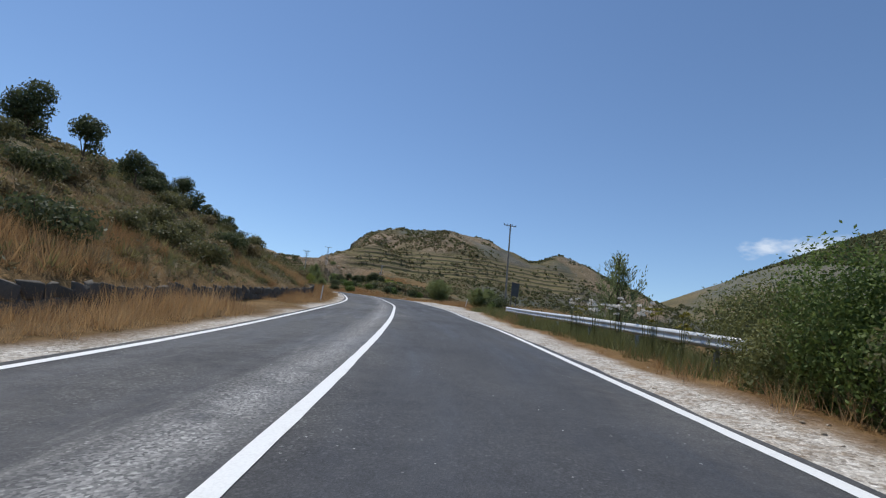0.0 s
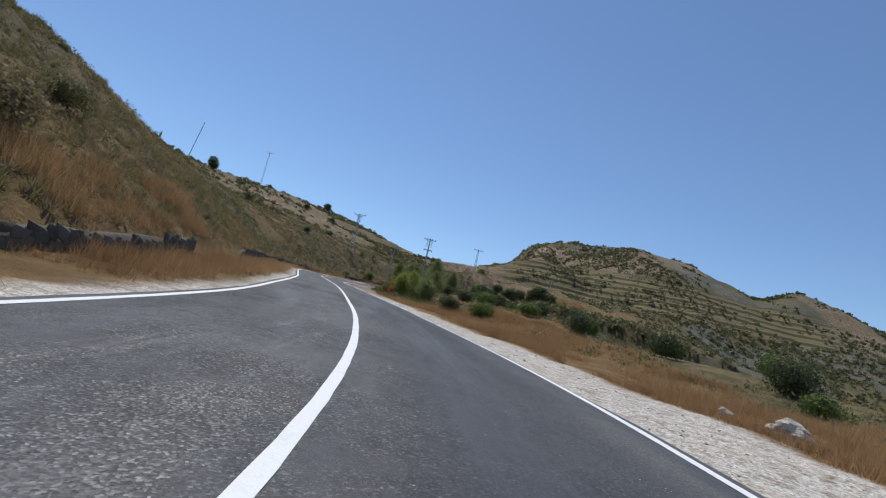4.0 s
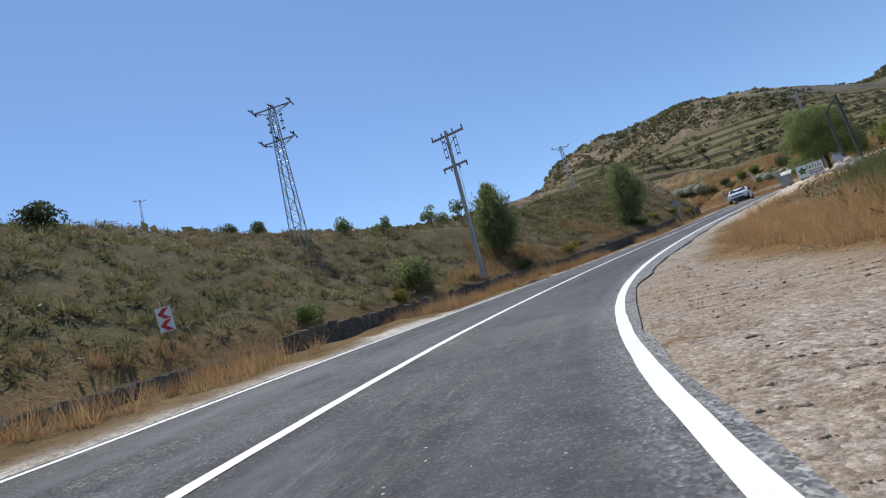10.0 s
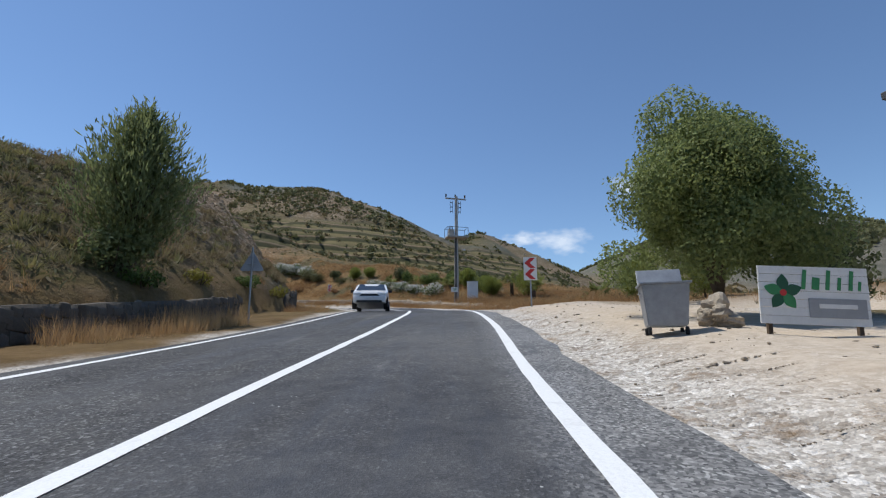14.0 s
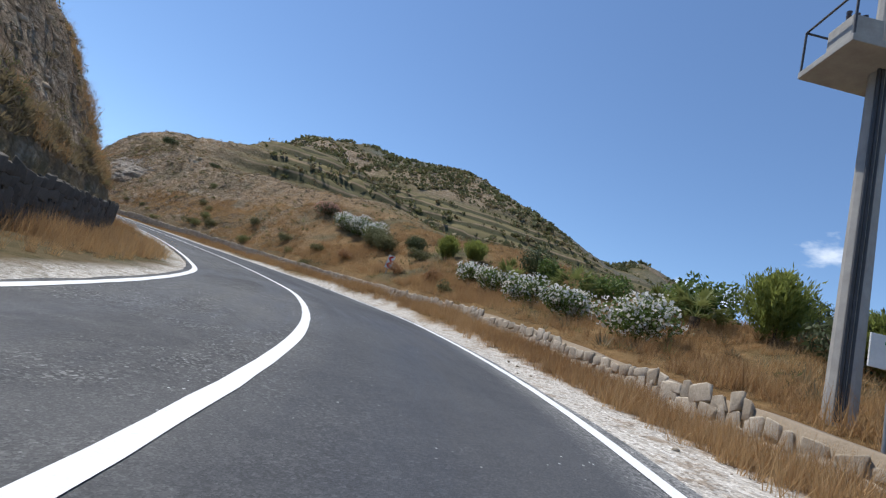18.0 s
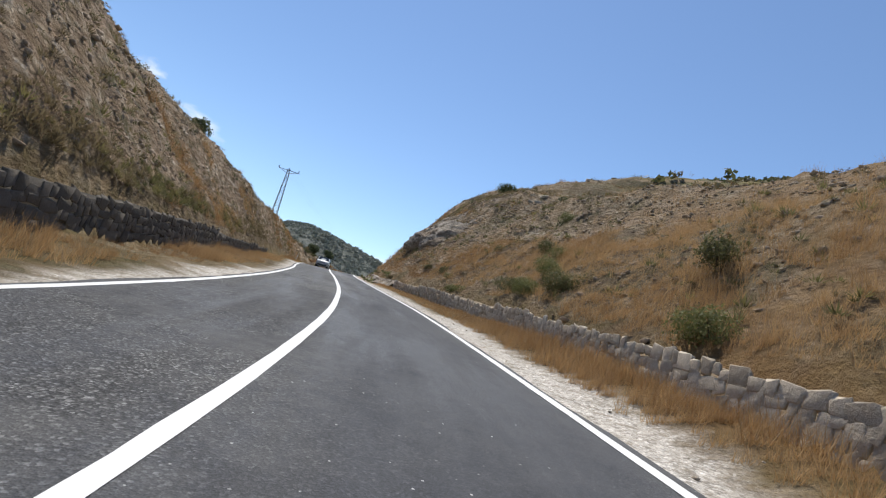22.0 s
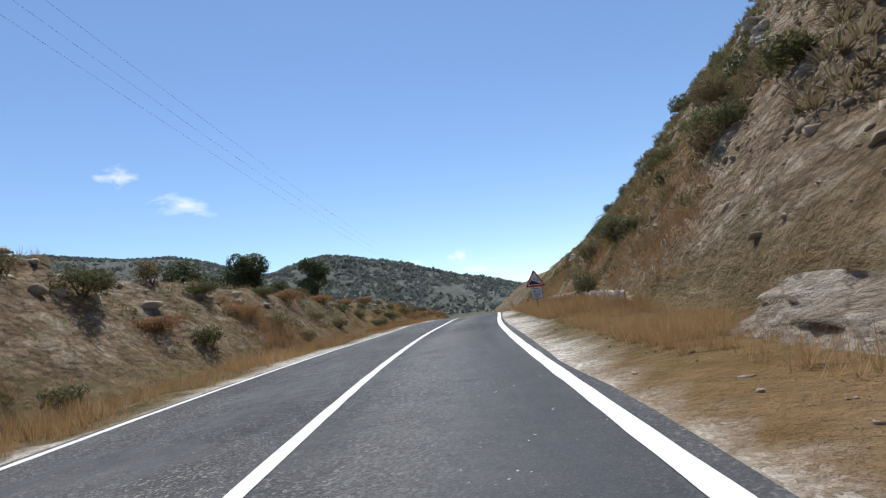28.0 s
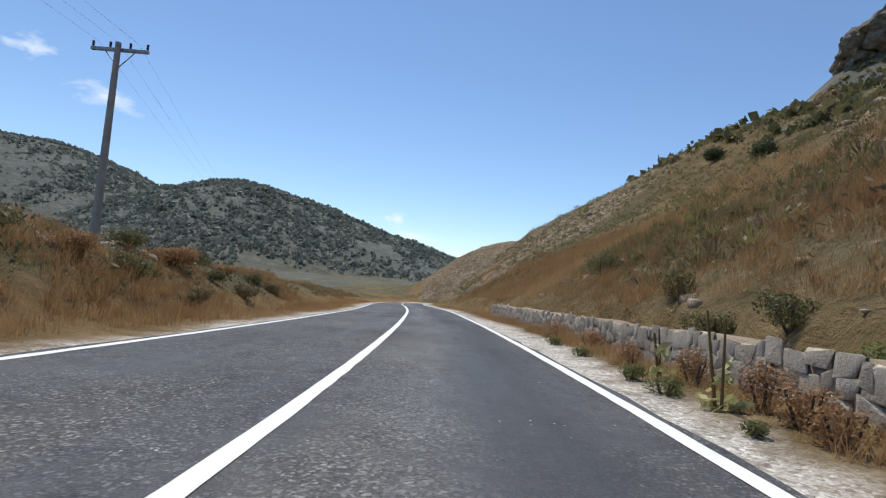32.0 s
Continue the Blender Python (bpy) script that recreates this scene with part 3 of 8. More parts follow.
RIGHT_STEEP = [-0.2, -0.2, -0.1, 0.04, 0.04, 0.08, 0.12, 0.2, 0.25, 0.15, 0.2, 0.2, 0.2, 0.15, 0.06, 0.12, 0.35, 0.65, 0.84, 0.95, 1.02, 1.1, 1.46, 1.5, 1.11, 0.91, 0.82, 0.8, 0.63, 0.85, 0.97]
RIGHT_BANK = [-5, -5, -2.5, 0.6, 0.6, 1, 1.5, 2.2, 2, 1, 0.3, 0.3, 0.3, 0.3, 0.8, 1.4, 2.3, 5.6, 9.5, 10.5, 11.3, 12, 13.5, 19, 23.3, 30.6, 33.32, 34, 31.2, 19, 14.9]
RIGHT_RISE = [-0.05, -0.05, -0.05, -0.03, -0.04, -0.03, -0.02, 0.03, 0.03, 0.03, 0.03, 0.03, 0.02, 0.01, 0, 0.02, 0.08, 0.1, 0.1, 0.1, 0.11, 0.12, 0.2, 0.25, 0.24, 0.25, 0.25, 0.25, 0.25, 0.23, 0.1]
EDGE = 3.75                                    # half the paved width, with its strip outside the edge line


def side_profile(u, s, st, verge, wall, steep, bank, rise):
    v, w = np.interp(s, st, verge), np.interp(s, st, wall)
    c, h, g = np.interp(s, st, steep), np.interp(s, st, bank), np.interp(s, st, rise)
    c = np.where(np.abs(c) < 0.02, 0.02, c)
    x = np.maximum(u - v - 0.3, 0)
    run = np.maximum(np.abs(h) / np.abs(c), 0.5)
    k = x / run
    # a bank that rounds off at its top
    bankz = np.sign(h) * np.abs(h) * np.where(k < 0.7, k, np.where(k < 1.5, 0.7 + (k - 0.7) - (k - 0.7) ** 2 * 0.625, 1.1))
    beyond = g * 140 * (1 - np.exp(-np.maximum(x - run * 1.1, 0) / 140))
    return w * smooth01(x / 0.25) + bankz + beyond


def ridge(x, y, pts, slope, blunt):
    """Height of a hill whose crest runs through the points (x, y, z) and whose flanks fall off at slope."""
    out = np.full(np.shape(x), -1e3)
    for (ax, ay, az), (bx, by, bz) in zip(pts[:-1], pts[1:]):
        vx, vy = bx - ax, by - ay
        f = np.clip(((x - ax) * vx + (y - ay) * vy) / (vx * vx + vy * vy), 0, 1)
        r = np.hypot(x - ax - f * vx, y - ay - f * vy)
        out = np.maximum(out, az + f * (bz - az) - slope * (np.sqrt(r * r + blunt * blunt) - blunt))
    return out


MESA = [(-64, 445, 73), (-51, 454, 91), (-36, 457, 100), (6, 444, 102), (36, 458, 100), (60, 454, 90), (87, 432, 78), (112, 455, 91), (147, 445, 75), (177, 442, 58), (242, 422, 30)]
SHOULDER = [(-75, 357, 56), (-63, 367, 63), (-49, 375, 73), (-49, 422, 85)]
EAST = [(416, 648, 92), (486, 622, 150), (561, 568, 191), (626, 508, 172), (686, 428, 140)]
CREST = [(-86, 583, 102), (-78, 560, 109), (-54, 548, 108), (-14, 508, 104), (26, 488, 90)]
UPLAND = [(-181, 160, 54), (-163, 185, 50), (-153, 216, 50), (-141, 277, 56), (-131, 305, 42)]
FAR_WEST = [(-1221, 559, 213), (-991, 789, 182), (-906, 844, 112), (-851, 904, 78), (-791, 949, 122), (-631, 862, 125), (-554, 916, 110), (-476, 960, 84), (-441, 1031, 48), (-371, 1059, 42)]
FAR_NORTH = [(-380, 1060, 42), (-330, 1000, 46), (-270, 930, 40)]


def land(x, y, detail=True):
    """Height of the ground at arrays of places, with the masks for its material."""
    shape = np.shape(x)
    x, y = np.ravel(np.asarray(x, float)), np.ravel(np.asarray(y, float))
    s, d, rz = to_road(x, y)
    u = np.abs(d) - EDGE
    left = side_profile(u, s, LEFT_S, LEFT_VERGE, LEFT_WALL, LEFT_STEEP, LEFT_BANK, LEFT_RISE)
    right = side_profile(u, s, RIGHT_S, RIGHT_VERGE, RIGHT_WALL, RIGHT_STEEP, RIGHT_BANK, RIGHT_RISE)
    # soil heaped against the foot of the walls
    v = np.interp(s, RIGHT_S, RIGHT_VERGE)
    heap = np.interp(s, [252, 264, 280, 296, 312, 320, 398, 408, 430, 442], [0, 0.55, 0.55, 0.35, 0.25, 0, 0, 0.22, 0.22, 0])
    right = right + heap * smooth01((u - 1.0) / 1.8) * (u < v + 0.35)
    # past the road's end the two sides run into one another
    ex, ey = x - LINE[-1, 0], y - LINE[-1, 1]
    ahead = ex * TAN[-1, 0] + ey * TAN[-1, 1]
    turn = np.clip((ex * TAN[-1, 1] - ey * TAN[-1, 0]) / (np.hypot(ex, ey) + 1e-6), -1, 1)
    east_share = np.where(ahead > 0, smooth01((turn + 0.5) / 1.3), (d > 0).astype(float))
    z = left * (1 - east_share) + right * east_share
    hollow = (d > 0) * smooth01((s - 20) / 40) * smooth01((300 - s) / 40)
    far = np.maximum(smooth01((np.abs(d) - 90) / 160), hollow * smooth01((d - 30) / 70))
    plain_z = np.clip(0.045 * y, -12, 26) - 8 * smooth01((np.hypot(x, y - 250) - 500) / 900)
    z = (rz + z) * (1 - far) + far * np.where(d < 0, np.maximum(plain_z, rz + z - 20 * far), plain_z)
    hills = np.maximum(ridge(x, y, MESA, 0.56, 11), ridge(x, y, SHOULDER, 0.60, 8))
    hills = np.where(d > 0, np.minimum(hills, rz + 2 + np.where(s > 450, 0.40, np.maximum(np.interp(s, RIGHT_S, RIGHT_STEEP), 0.45)) * np.maximum(u - 2, 0)), -1e3)
    cliff = 8 * smooth01((hills - 76) / 9) - 4
    hills = np.where(hills > 55, hills + np.where(x < -20, cliff * smooth01((-20 - x) / 30), 0), hills)
    east = ridge(x, y, EAST, 0.42, 16)
    hills = np.maximum(hills, np.where(d > 0, ridge(x, y, CREST, 1.05, 3), -1e3)) - np.where(ahead > 0, 60 * (1 - smooth01((turn + 0.2) / 1.0)), 0)
    upland = np.where(d < 0, ridge(x, y, UPLAND, 0.31, 4), -1e3)
    west = ridge(x, y, FAR_WEST, 0.42, 40)
    north = ridge(x, y, FAR_NORTH, 0.40, 30)
    beside = smooth01((np.abs(d) - 11) / 16)
    wobble = (fbm(x, y, 60, 4, 5) - 0.5) * 12
    hill = np.maximum(np.maximum(np.maximum(hills, east) + wobble * 0.5, upland + wobble * 0.15), np.maximum(west, north) + (fbm(x, y, 150, 6, 9) - 0.5) * 30)
    over = hill - z
    terr = smooth01((x + 70) / 25) * smooth01((130 - x) / 40) * smooth01((hills - 40) / 8) * smooth01((74 - hills) / 6) * (d > 0)
    stepz = np.floor(hill / 4.5) * 4.5 + 4.5 * smooth01((hill / 4.5 - np.floor(hill / 4.5) - 0.55) / 0.4)
    hill = hill + terr * (stepz - hill)
    over = hill - z
    z = np.where(over > 0, z + over * beside, z)
    if detail:
        slope = np.where(d < 0, np.interp(s, LEFT_S, LEFT_STEEP), np.interp(s, RIGHT_S, RIGHT_STEEP))
        verge = np.where(d < 0, np.interp(s, LEFT_S, LEFT_VERGE), np.interp(s, RIGHT_S, RIGHT_VERGE))
        away = np.clip((u - verge) / 2.5, 0, 1)
        rough = np.clip((slope - 0.5) / 0.5, 0, 1) * away
        rough = np.maximum(rough * (u < 60), 0.35 * smooth01(over / 6))
        z = z + (fbm(x, y, 14, 4, 21) - 0.5) * 2.2 * smooth01((u - verge - 1) / 8)
        ledge = fbm(x, y, 5.5, 5, 33, 0.62)
        z = z + rough * ((ledge - 0.5) * 1.9 + (np.abs(vnoise(x, y, 1.7, 40) - 0.5) - 0.25) * 0.9 + (vnoise(x, y, 0.8, 44) - 0.5) * 0.35)
        even = 1 - 0.75 * (d > 0) * smooth01((s - 125) / 8) * smooth01((242 - s) / 8) * smooth01((7 - u) / 2)
        z = z + even * (vnoise(x, y, 0.9, 50) - 0.5) * 0.07 * np.clip((u - 0.4) / 1.0, 0, 1) + even * (vnoise(x, y, 2.6, 51) - 0.5) * 0.14 * np.clip((u - 1.5) / 2, 0, 1)
    # the bed under the asphalt
    v = np.abs(d) - half_width(s, d)
    z = np.where(v < 0.0, rz - 0.035 - 0.185 * smooth01((-v - 0.75) / 0.5), z)
    z = np.where((v >= 0.0) & (v < 0.6), rz - 0.035 + (z - rz) * np.clip(v / 0.6, 0, 1), z)
    return z.reshape(shape), s.reshape(shape), d.reshape(shape), over.reshape(shape), terr.reshape(shape)


def zat(x, y):
    return float(land(np.array([x]), np.array([y]))[0][0])


def ground_at(s, d):
    """The place on the ground s along and d across the road."""
    p = road_at(s, d)
    return Vector((p.x, p.y, zat(p.x, p.y)))


# ---- mesh helpers ----
def mesh_of(name, verts, faces, material, smooth=False):
    """A mesh from arrays; all faces have the same number of corners."""
    verts, faces = np.asarray(verts, np.float32), np.asarray(faces, np.int32)
    me = bpy.data.meshes.new(name)
    me.vertices.add(len(verts))
    me.vertices.foreach_set("co", verts.ravel())
    k = faces.shape[1]
    me.loops.add(faces.size)
    me.loops.foreach_set("vertex_index", faces.ravel())
    me.polygons.add(len(faces))
    me.polygons.foreach_set("loop_start", np.arange(0, faces.size, k, dtype=np.int32))
    if smooth:
        me.polygons.foreach_set("use_smooth", np.ones(len(faces), bool))
    me.update(calc_edges=True)
    me.materials.append(material)
    return me


def mask(me, name, values):
    a = me.attributes.new(name, "FLOAT", "POINT")
    a.data.foreach_set("value", np.asarray(values, np.float32).ravel())


def part(name, bm, material, parent=None, label=""):
    """Link a bmesh as one mesh object under a thing or a part."""
    me = bpy.data.meshes.new(name)
    bm.to_mesh(me)
    bm.free()
    me.materials.append(material)
    ob = new(name, me)
    if parent is not None:
        ob.parent = parent
    if label:
        tagged(ob, label)
    return ob


def meshpart(name, me, parent=None, label=""):
    ob = new(name, me)
    if parent is not None:
        ob.parent = parent
    if label:
        tagged(ob, label)
    return ob


def box(bm, size, at=(0, 0, 0), rot=(0, 0, 0), bevel=0.0):
    g = bmesh.ops.create_cube(bm, size=1.0, matrix=pose(*at, *rot) @ Matrix.Diagonal((*size, 1)))
    if bevel:
        edges = {e for v in g["verts"] for e in v.link_edges}
        bmesh.ops.bevel(bm, geom=list(edges), offset=bevel, segments=2, affect="EDGES", profile=0.6)
    return bm


def rod(bm, a, b, r1, r2=None, sides=8):
    """A round bar from a to b."""
    a, b = Vector(a), Vector(b)
    m = Matrix.Translation((a + b) / 2) @ (b - a).to_track_quat("Z", "Y").to_matrix().to_4x4()
    bmesh.ops.create_cone(bm, cap_ends=True, segments=sides, radius1=r1, radius2=r1 if r2 is None else r2, depth=(b - a).length, matrix=m)
    return bm


def thing(name, m, label, category, group="", kind=""):
    e = new(name)
    e.empty_display_size = 0.2
    e.matrix_basis = m
    return tagged(e, label, category, group, kind)


# ---- ground: one sheet, finer towards the road ----
def build_ground():
    cells = [0.5, 1.0, 2.0, 4.0, 32.0, 128.0]
    reach = [11.0, 34.0, 80.0, 300.0, 1150.0, 1e9]
    size = 128.0
    x0, x1, y0, y1 = -34 * size, 34 * size, -34 * size, 38 * size
    gx, gy = np.meshgrid(np.arange(x0, x1, size), np.arange(y0, y1, size), indexing="ij")
    todo = np.stack([gx.ravel(), gy.ravel()], 1)
    level, leaves = 5, {}
    while level >= 0:
        c = cells[level]
        if level == 0:
            leaves[0] = todo
            break
        _, d, _ = to_road(todo[:, 0] + c / 2, todo[:, 1] + c / 2)
        split = np.abs(d) - c * 0.75 < reach[level - 1]
        leaves[level] = todo[~split]
        n = int(round(c / cells[level - 1]))
        o = np.arange(n) * cells[level - 1]
        ox, oy = np.meshgrid(o, o, indexing="ij")
        todo = (todo[split][:, None, :] + np.stack([ox.ravel(), oy.ravel()], 1)[None]).reshape(-1, 2)
        level -= 1
    key = lambda p: np.round(p[:, 0] * 2).astype(np.int64) * 100003 + np.round(p[:, 1] * 2).astype(np.int64)
    corners = {lv: np.stack([leaves[lv], leaves[lv] + [cells[lv], 0], leaves[lv] + [cells[lv], cells[lv]], leaves[lv] + [0, cells[lv]]], 1) for lv in leaves}
    allp = np.concatenate([corners[lv].reshape(-1, 2) for lv in leaves])
    k, first, inv = np.unique(key(allp), return_index=True, return_inverse=True)
    pts = allp[first]
    z, s, d, over, terr = land(pts[:, 0], pts[:, 1])
    # corners that lie inside the side of a coarser cell take that side's height, so that no gap opens
    for lv in sorted(leaves, reverse=True):
        if lv == 0:
            continue
        c, f = cells[lv], cells[lv - 1]
        n = int(round(c / f))
        cs = corners[lv]
        for a, b in ((0, 1), (1, 2), (2, 3), (3, 0)):
            ia, ib = np.searchsorted(k, key(cs[:, a])), np.searchsorted(k, key(cs[:, b]))
            steps = 2 if n <= 4 else n
            for q in range(1, n):
                p = cs[:, a] + (cs[:, b] - cs[:, a]) * q / n
                kk = key(p)
                im = np.clip(np.searchsorted(k, kk), 0, len(k) - 1)
                ok = k[im] == kk
                z[im[ok]] = (z[ia] * (1 - q / n) + z[ib] * q / n)[ok]
    faces, at = [], 0
    for lv in leaves:
        n = len(leaves[lv])
        faces.append(inv[at:at + 4 * n].reshape(n, 4))
        at += 4 * n
    me = mesh_of("ground", np.column_stack([pts, z]), np.concatenate(faces), M_GROUND, True)
    u = np.abs(d) - EDGE
    steep = np.where(d < 0, np.interp(s, LEFT_S, LEFT_STEEP), np.interp(s, RIGHT_S, RIGHT_STEEP))
    verge = np.where(d < 0, np.interp(s, LEFT_S, LEFT_VERGE), np.interp(s, RIGHT_S, RIGHT_VERGE))
    wide = np.where(d < 0, 0.9, np.interp(s, [0, 25, 40, 58, 90, 110, 135, 150, 180, 188, 202, 206, 226, 237, 245, 275, 320, 340, 372, 393, 410, 440], [1.2, 1.5, 2.8, 4.2, 4.0, 2.6, 2.2, 5.0, 4.6, 1.6, 1.5, 3.4, 9.0, 2.5, 1.9, 1.3, 1.4, 0.8, 0.5, 0.7, 0.7, 1.0]))
    brown = smooth01((s - 138) / 10) * smooth01((194 - s) / 8) * (d > 0)
    gravel = (1 - brown * (0.25 + 0.75 * smooth01((u - 2.4) / 1.6)) * (0.35 + 0.45 * smooth01((fbm(pts[:, 0], pts[:, 1], 4, 3, 66) - 0.42) / 0.15))) * smooth01((wide + (vnoise(pts[:, 0], pts[:, 1], 3.0, 60) - 0.5) * 0.9 - np.abs(d) + rim_at(s, d)) / 0.6) * (u < 30)
    lot = np.where(d > 0, smooth01((s - 198 - 1.3 * np.clip(d - 4.4, 0, 4)) / 2.5) * smooth01((236 - s) / 8) * smooth01((u - 0.6) / 1.2) * smooth01((22 - u) / 6), 0)
    lot = lot * smooth01((vnoise(pts[:, 0], pts[:, 1], 7, 61) - 0.12) / 0.2)
    grass = np.clip(1.2 - steep, 0.15, 1) * np.clip(smooth01((verge + 2.2 - u) / 2.0) + smooth01((fbm(pts[:, 0], pts[:, 1], 16, 3, 62) - 0.52) / 0.12) * (u < 45) * 0.8, 0, 1)
    grass = np.maximum(grass, 0.85 * (d > 0) * smooth01((s - 322) / 10) * smooth01((384 - s) / 8) * smooth01((verge + 0.2 - u) / 0.6))
    grass = np.maximum(grass, 0.85 * (d > 0) * smooth01((s - 240) / 12) * smooth01((326 - s) / 14) * smooth01((u - 1.5) / 1.0) * smooth01((24 - u) / 6) * smooth01((fbm(pts[:, 0], pts[:, 1], 5, 3, 68) - 0.36) / 0.12))
    grass = np.maximum(grass, 0.8 * (d > 0) * smooth01((s - 58) / 10) * smooth01((130 - s) / 10) * smooth01((17 - u) / 4) * smooth01((u - 3.5) / 1.0))
    grass = np.maximum(grass, brown * smooth01((12 - u) / 3) * (0.25 + 0.65 * smooth01((u - 2.4) / 1.5)))
    rock = np.clip((steep - 0.72) / 0.35, 0, 1) * smooth01((u - verge) / 1.5) * (u < 34)
    cut = (d > 0) * smooth01((s - 324) / 8) * smooth01((384 - s) / 8) * smooth01((u - verge + 0.2) / 0.6) * smooth01((22 - u) / 5)
    grass = np.maximum(grass, cut * 0.75 * smooth01((fbm(pts[:, 0], pts[:, 1], 3.5, 4, 69) - 0.40) / 0.12))
    rock = rock * (1 - 0.45 * cut * smooth01((fbm(pts[:, 0], pts[:, 1], 2.5, 4, 71) - 0.42) / 0.12))
    rock = np.maximum(rock, smooth01(over / 10) * smooth01((fbm(pts[:, 0], pts[:, 1], 40, 4, 63) - 0.50) / 0.12) * 0.75)
    # bare strata on the slope past the pass, green with painted haze on far slopes
    rock = np.maximum(rock, np.where((d > 9) & (s > 395), smooth01((fbm(pts[:, 0] * 0.7, pts[:, 1] * 0.7, 18, 4, 64) - 0.52) / 0.08), 0) * (u < 90))
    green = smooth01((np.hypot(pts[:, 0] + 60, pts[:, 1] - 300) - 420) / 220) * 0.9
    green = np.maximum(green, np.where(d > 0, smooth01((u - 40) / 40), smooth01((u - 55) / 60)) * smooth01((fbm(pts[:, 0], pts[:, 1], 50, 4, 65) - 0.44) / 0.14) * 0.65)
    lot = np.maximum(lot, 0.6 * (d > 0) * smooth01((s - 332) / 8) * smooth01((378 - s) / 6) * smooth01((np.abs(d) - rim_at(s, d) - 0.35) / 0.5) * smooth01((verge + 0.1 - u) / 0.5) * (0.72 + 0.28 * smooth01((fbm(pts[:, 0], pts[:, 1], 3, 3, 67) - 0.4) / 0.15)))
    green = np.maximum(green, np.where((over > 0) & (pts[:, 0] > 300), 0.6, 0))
    dull = (d > 0) * smooth01((s - 118) / 12) * smooth01((208 - s) / 10)
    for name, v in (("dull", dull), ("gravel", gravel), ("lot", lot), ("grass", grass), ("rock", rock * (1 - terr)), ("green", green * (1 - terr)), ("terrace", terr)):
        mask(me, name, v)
    ob = new("ground", me)
    tagged(ob, "dry hilly ground with scrub, straw, gravel and rock cuts", "ground", "", "structure")


build_ground()


# ---- road and its painted lines ----
def strip(name, material, offs, lift, s_from, s_to, step, thick=0.0):
    """A ribbon along the road between the offsets (functions of s), raised by lift."""
    ss = np.arange(s_from, s_to, step)
    i = np.clip(np.round((ss - S0) / 0.5).astype(int), 0, len(LINE) - 1)
    cols, acr = [], []
    for off in offs:
        o = off(ss) if callable(off) else np.full(len(ss), off)
        cols.append(np.stack([LINE[i, 0] + TAN[i, 1] * o, LINE[i, 1] - TAN[i, 0] * o, LINE[i, 2] + BANK[i] * o + lift], 1))
        acr.append(o)
    n, w = len(ss), len(offs)
    v = np.stack(cols, 1).reshape(-1, 3)
    a, b = np.meshgrid(np.arange(n - 1), np.arange(w - 1), indexing="ij")
    q = (a * w + b).ravel()
    f = np.stack([q, q + 1, q + w + 1, q + w], 1)
    me = mesh_of(name, v, f, material, True)
    mask(me, "across", np.stack(acr, 1))
    mask(me, "along", np.repeat(ss, w))
    return me


def pave_edge(sign, seed):
    """The ragged edge of the asphalt, wider along the lay-by and the entrance."""
    return lambda s: (edge_right(s) if sign > 0 else edge_left(s)) + sign * (0.24 + 0.22 * smooth01((s - 184) / 12) * smooth01((236 - s) / 10) - 0.07 * (sign > 0) * smooth01((s - 128) / 8) * smooth01((184 - s) / 8) - 0.07 * (sign > 0) * (smooth01((s - 326) / 5) * smooth01((344 - s) / 5) + smooth01((s - 384) / 6)) + 0.26 * (sign > 0) * smooth01((s - 180) / 14) * smooth01((244 - s) / 12) * (0.45 + 0.9 * fbm(s, s * 0 + 3, 1.6, 3, 19))
                      + (vnoise(s, s * 0 + seed, 0.9, seed) - 0.5) * 0.12 + (vnoise(s, s * 0, 4.0, seed + 1) - 0.5) * 0.10)


road_me = strip("road", M_ASPHALT, [pave_edge(-1, 3), lambda s: edge_left(s) - 0.1] + [(lambda s, f=f: edge_left(s) + 0.5 + f * (edge_right(s) - edge_left(s) - 1.0)) for f in np.linspace(0, 1, 12)] + [lambda s: edge_right(s) + 0.12, pave_edge(1, 7)], 0.0, S0 + 1, S_END - 1, 1.0)
across = np.empty(len(road_me.vertices), np.float32)
road_me.attributes["across"].data.foreach_get("value", across)
stretch = np.empty(len(road_me.vertices), np.float32)
road_me.attributes["along"].data.foreach_get("value", stretch)
past = smooth01((stretch - 324) / 14)
swing = across + (vnoise(stretch, stretch * 0, 9.0, 70) - 0.5) * 0.5
wheel = smooth01(1 - np.abs(swing - 2.3) / 0.9) * np.maximum(past, smooth01((stretch - 236) / 10) * 0.7)
early = smooth01((125 - stretch) / 25)
tarred = smooth01((swing - 0.25) / 0.5) * smooth01((3.9 - swing) / 0.5) * (early + smooth01((stretch - 228) / 14) * smooth01((326 - stretch) / 16))
lane = np.interp(across, [-3.4, -2.6, -0.2, 0.3, 3.4], [0.9, 1.0, 1.0, 0.22, 0.18]) * smooth01((stretch - 215) / 20) + np.interp(across, [-3.4, -2.6, 0.2, 0.8, 3.4], [0.6, 0.9, 0.9, 0.45, 0.30]) * (1 - smooth01((stretch - 215) / 20)) * (1 - 0.55 * smooth01((60 - stretch) / 25))
lane = np.maximum(lane, 0.9 * smooth01((1.9 - swing) / 0.5) * smooth01(1 - np.abs(stretch - 233) / 18))
mask(road_me, "worn", np.clip(np.maximum(lane, past * 0.8) - wheel, 0, 1))
mask(road_me, "track", np.clip(np.maximum(wheel, tarred * 0.75), 0, 1))
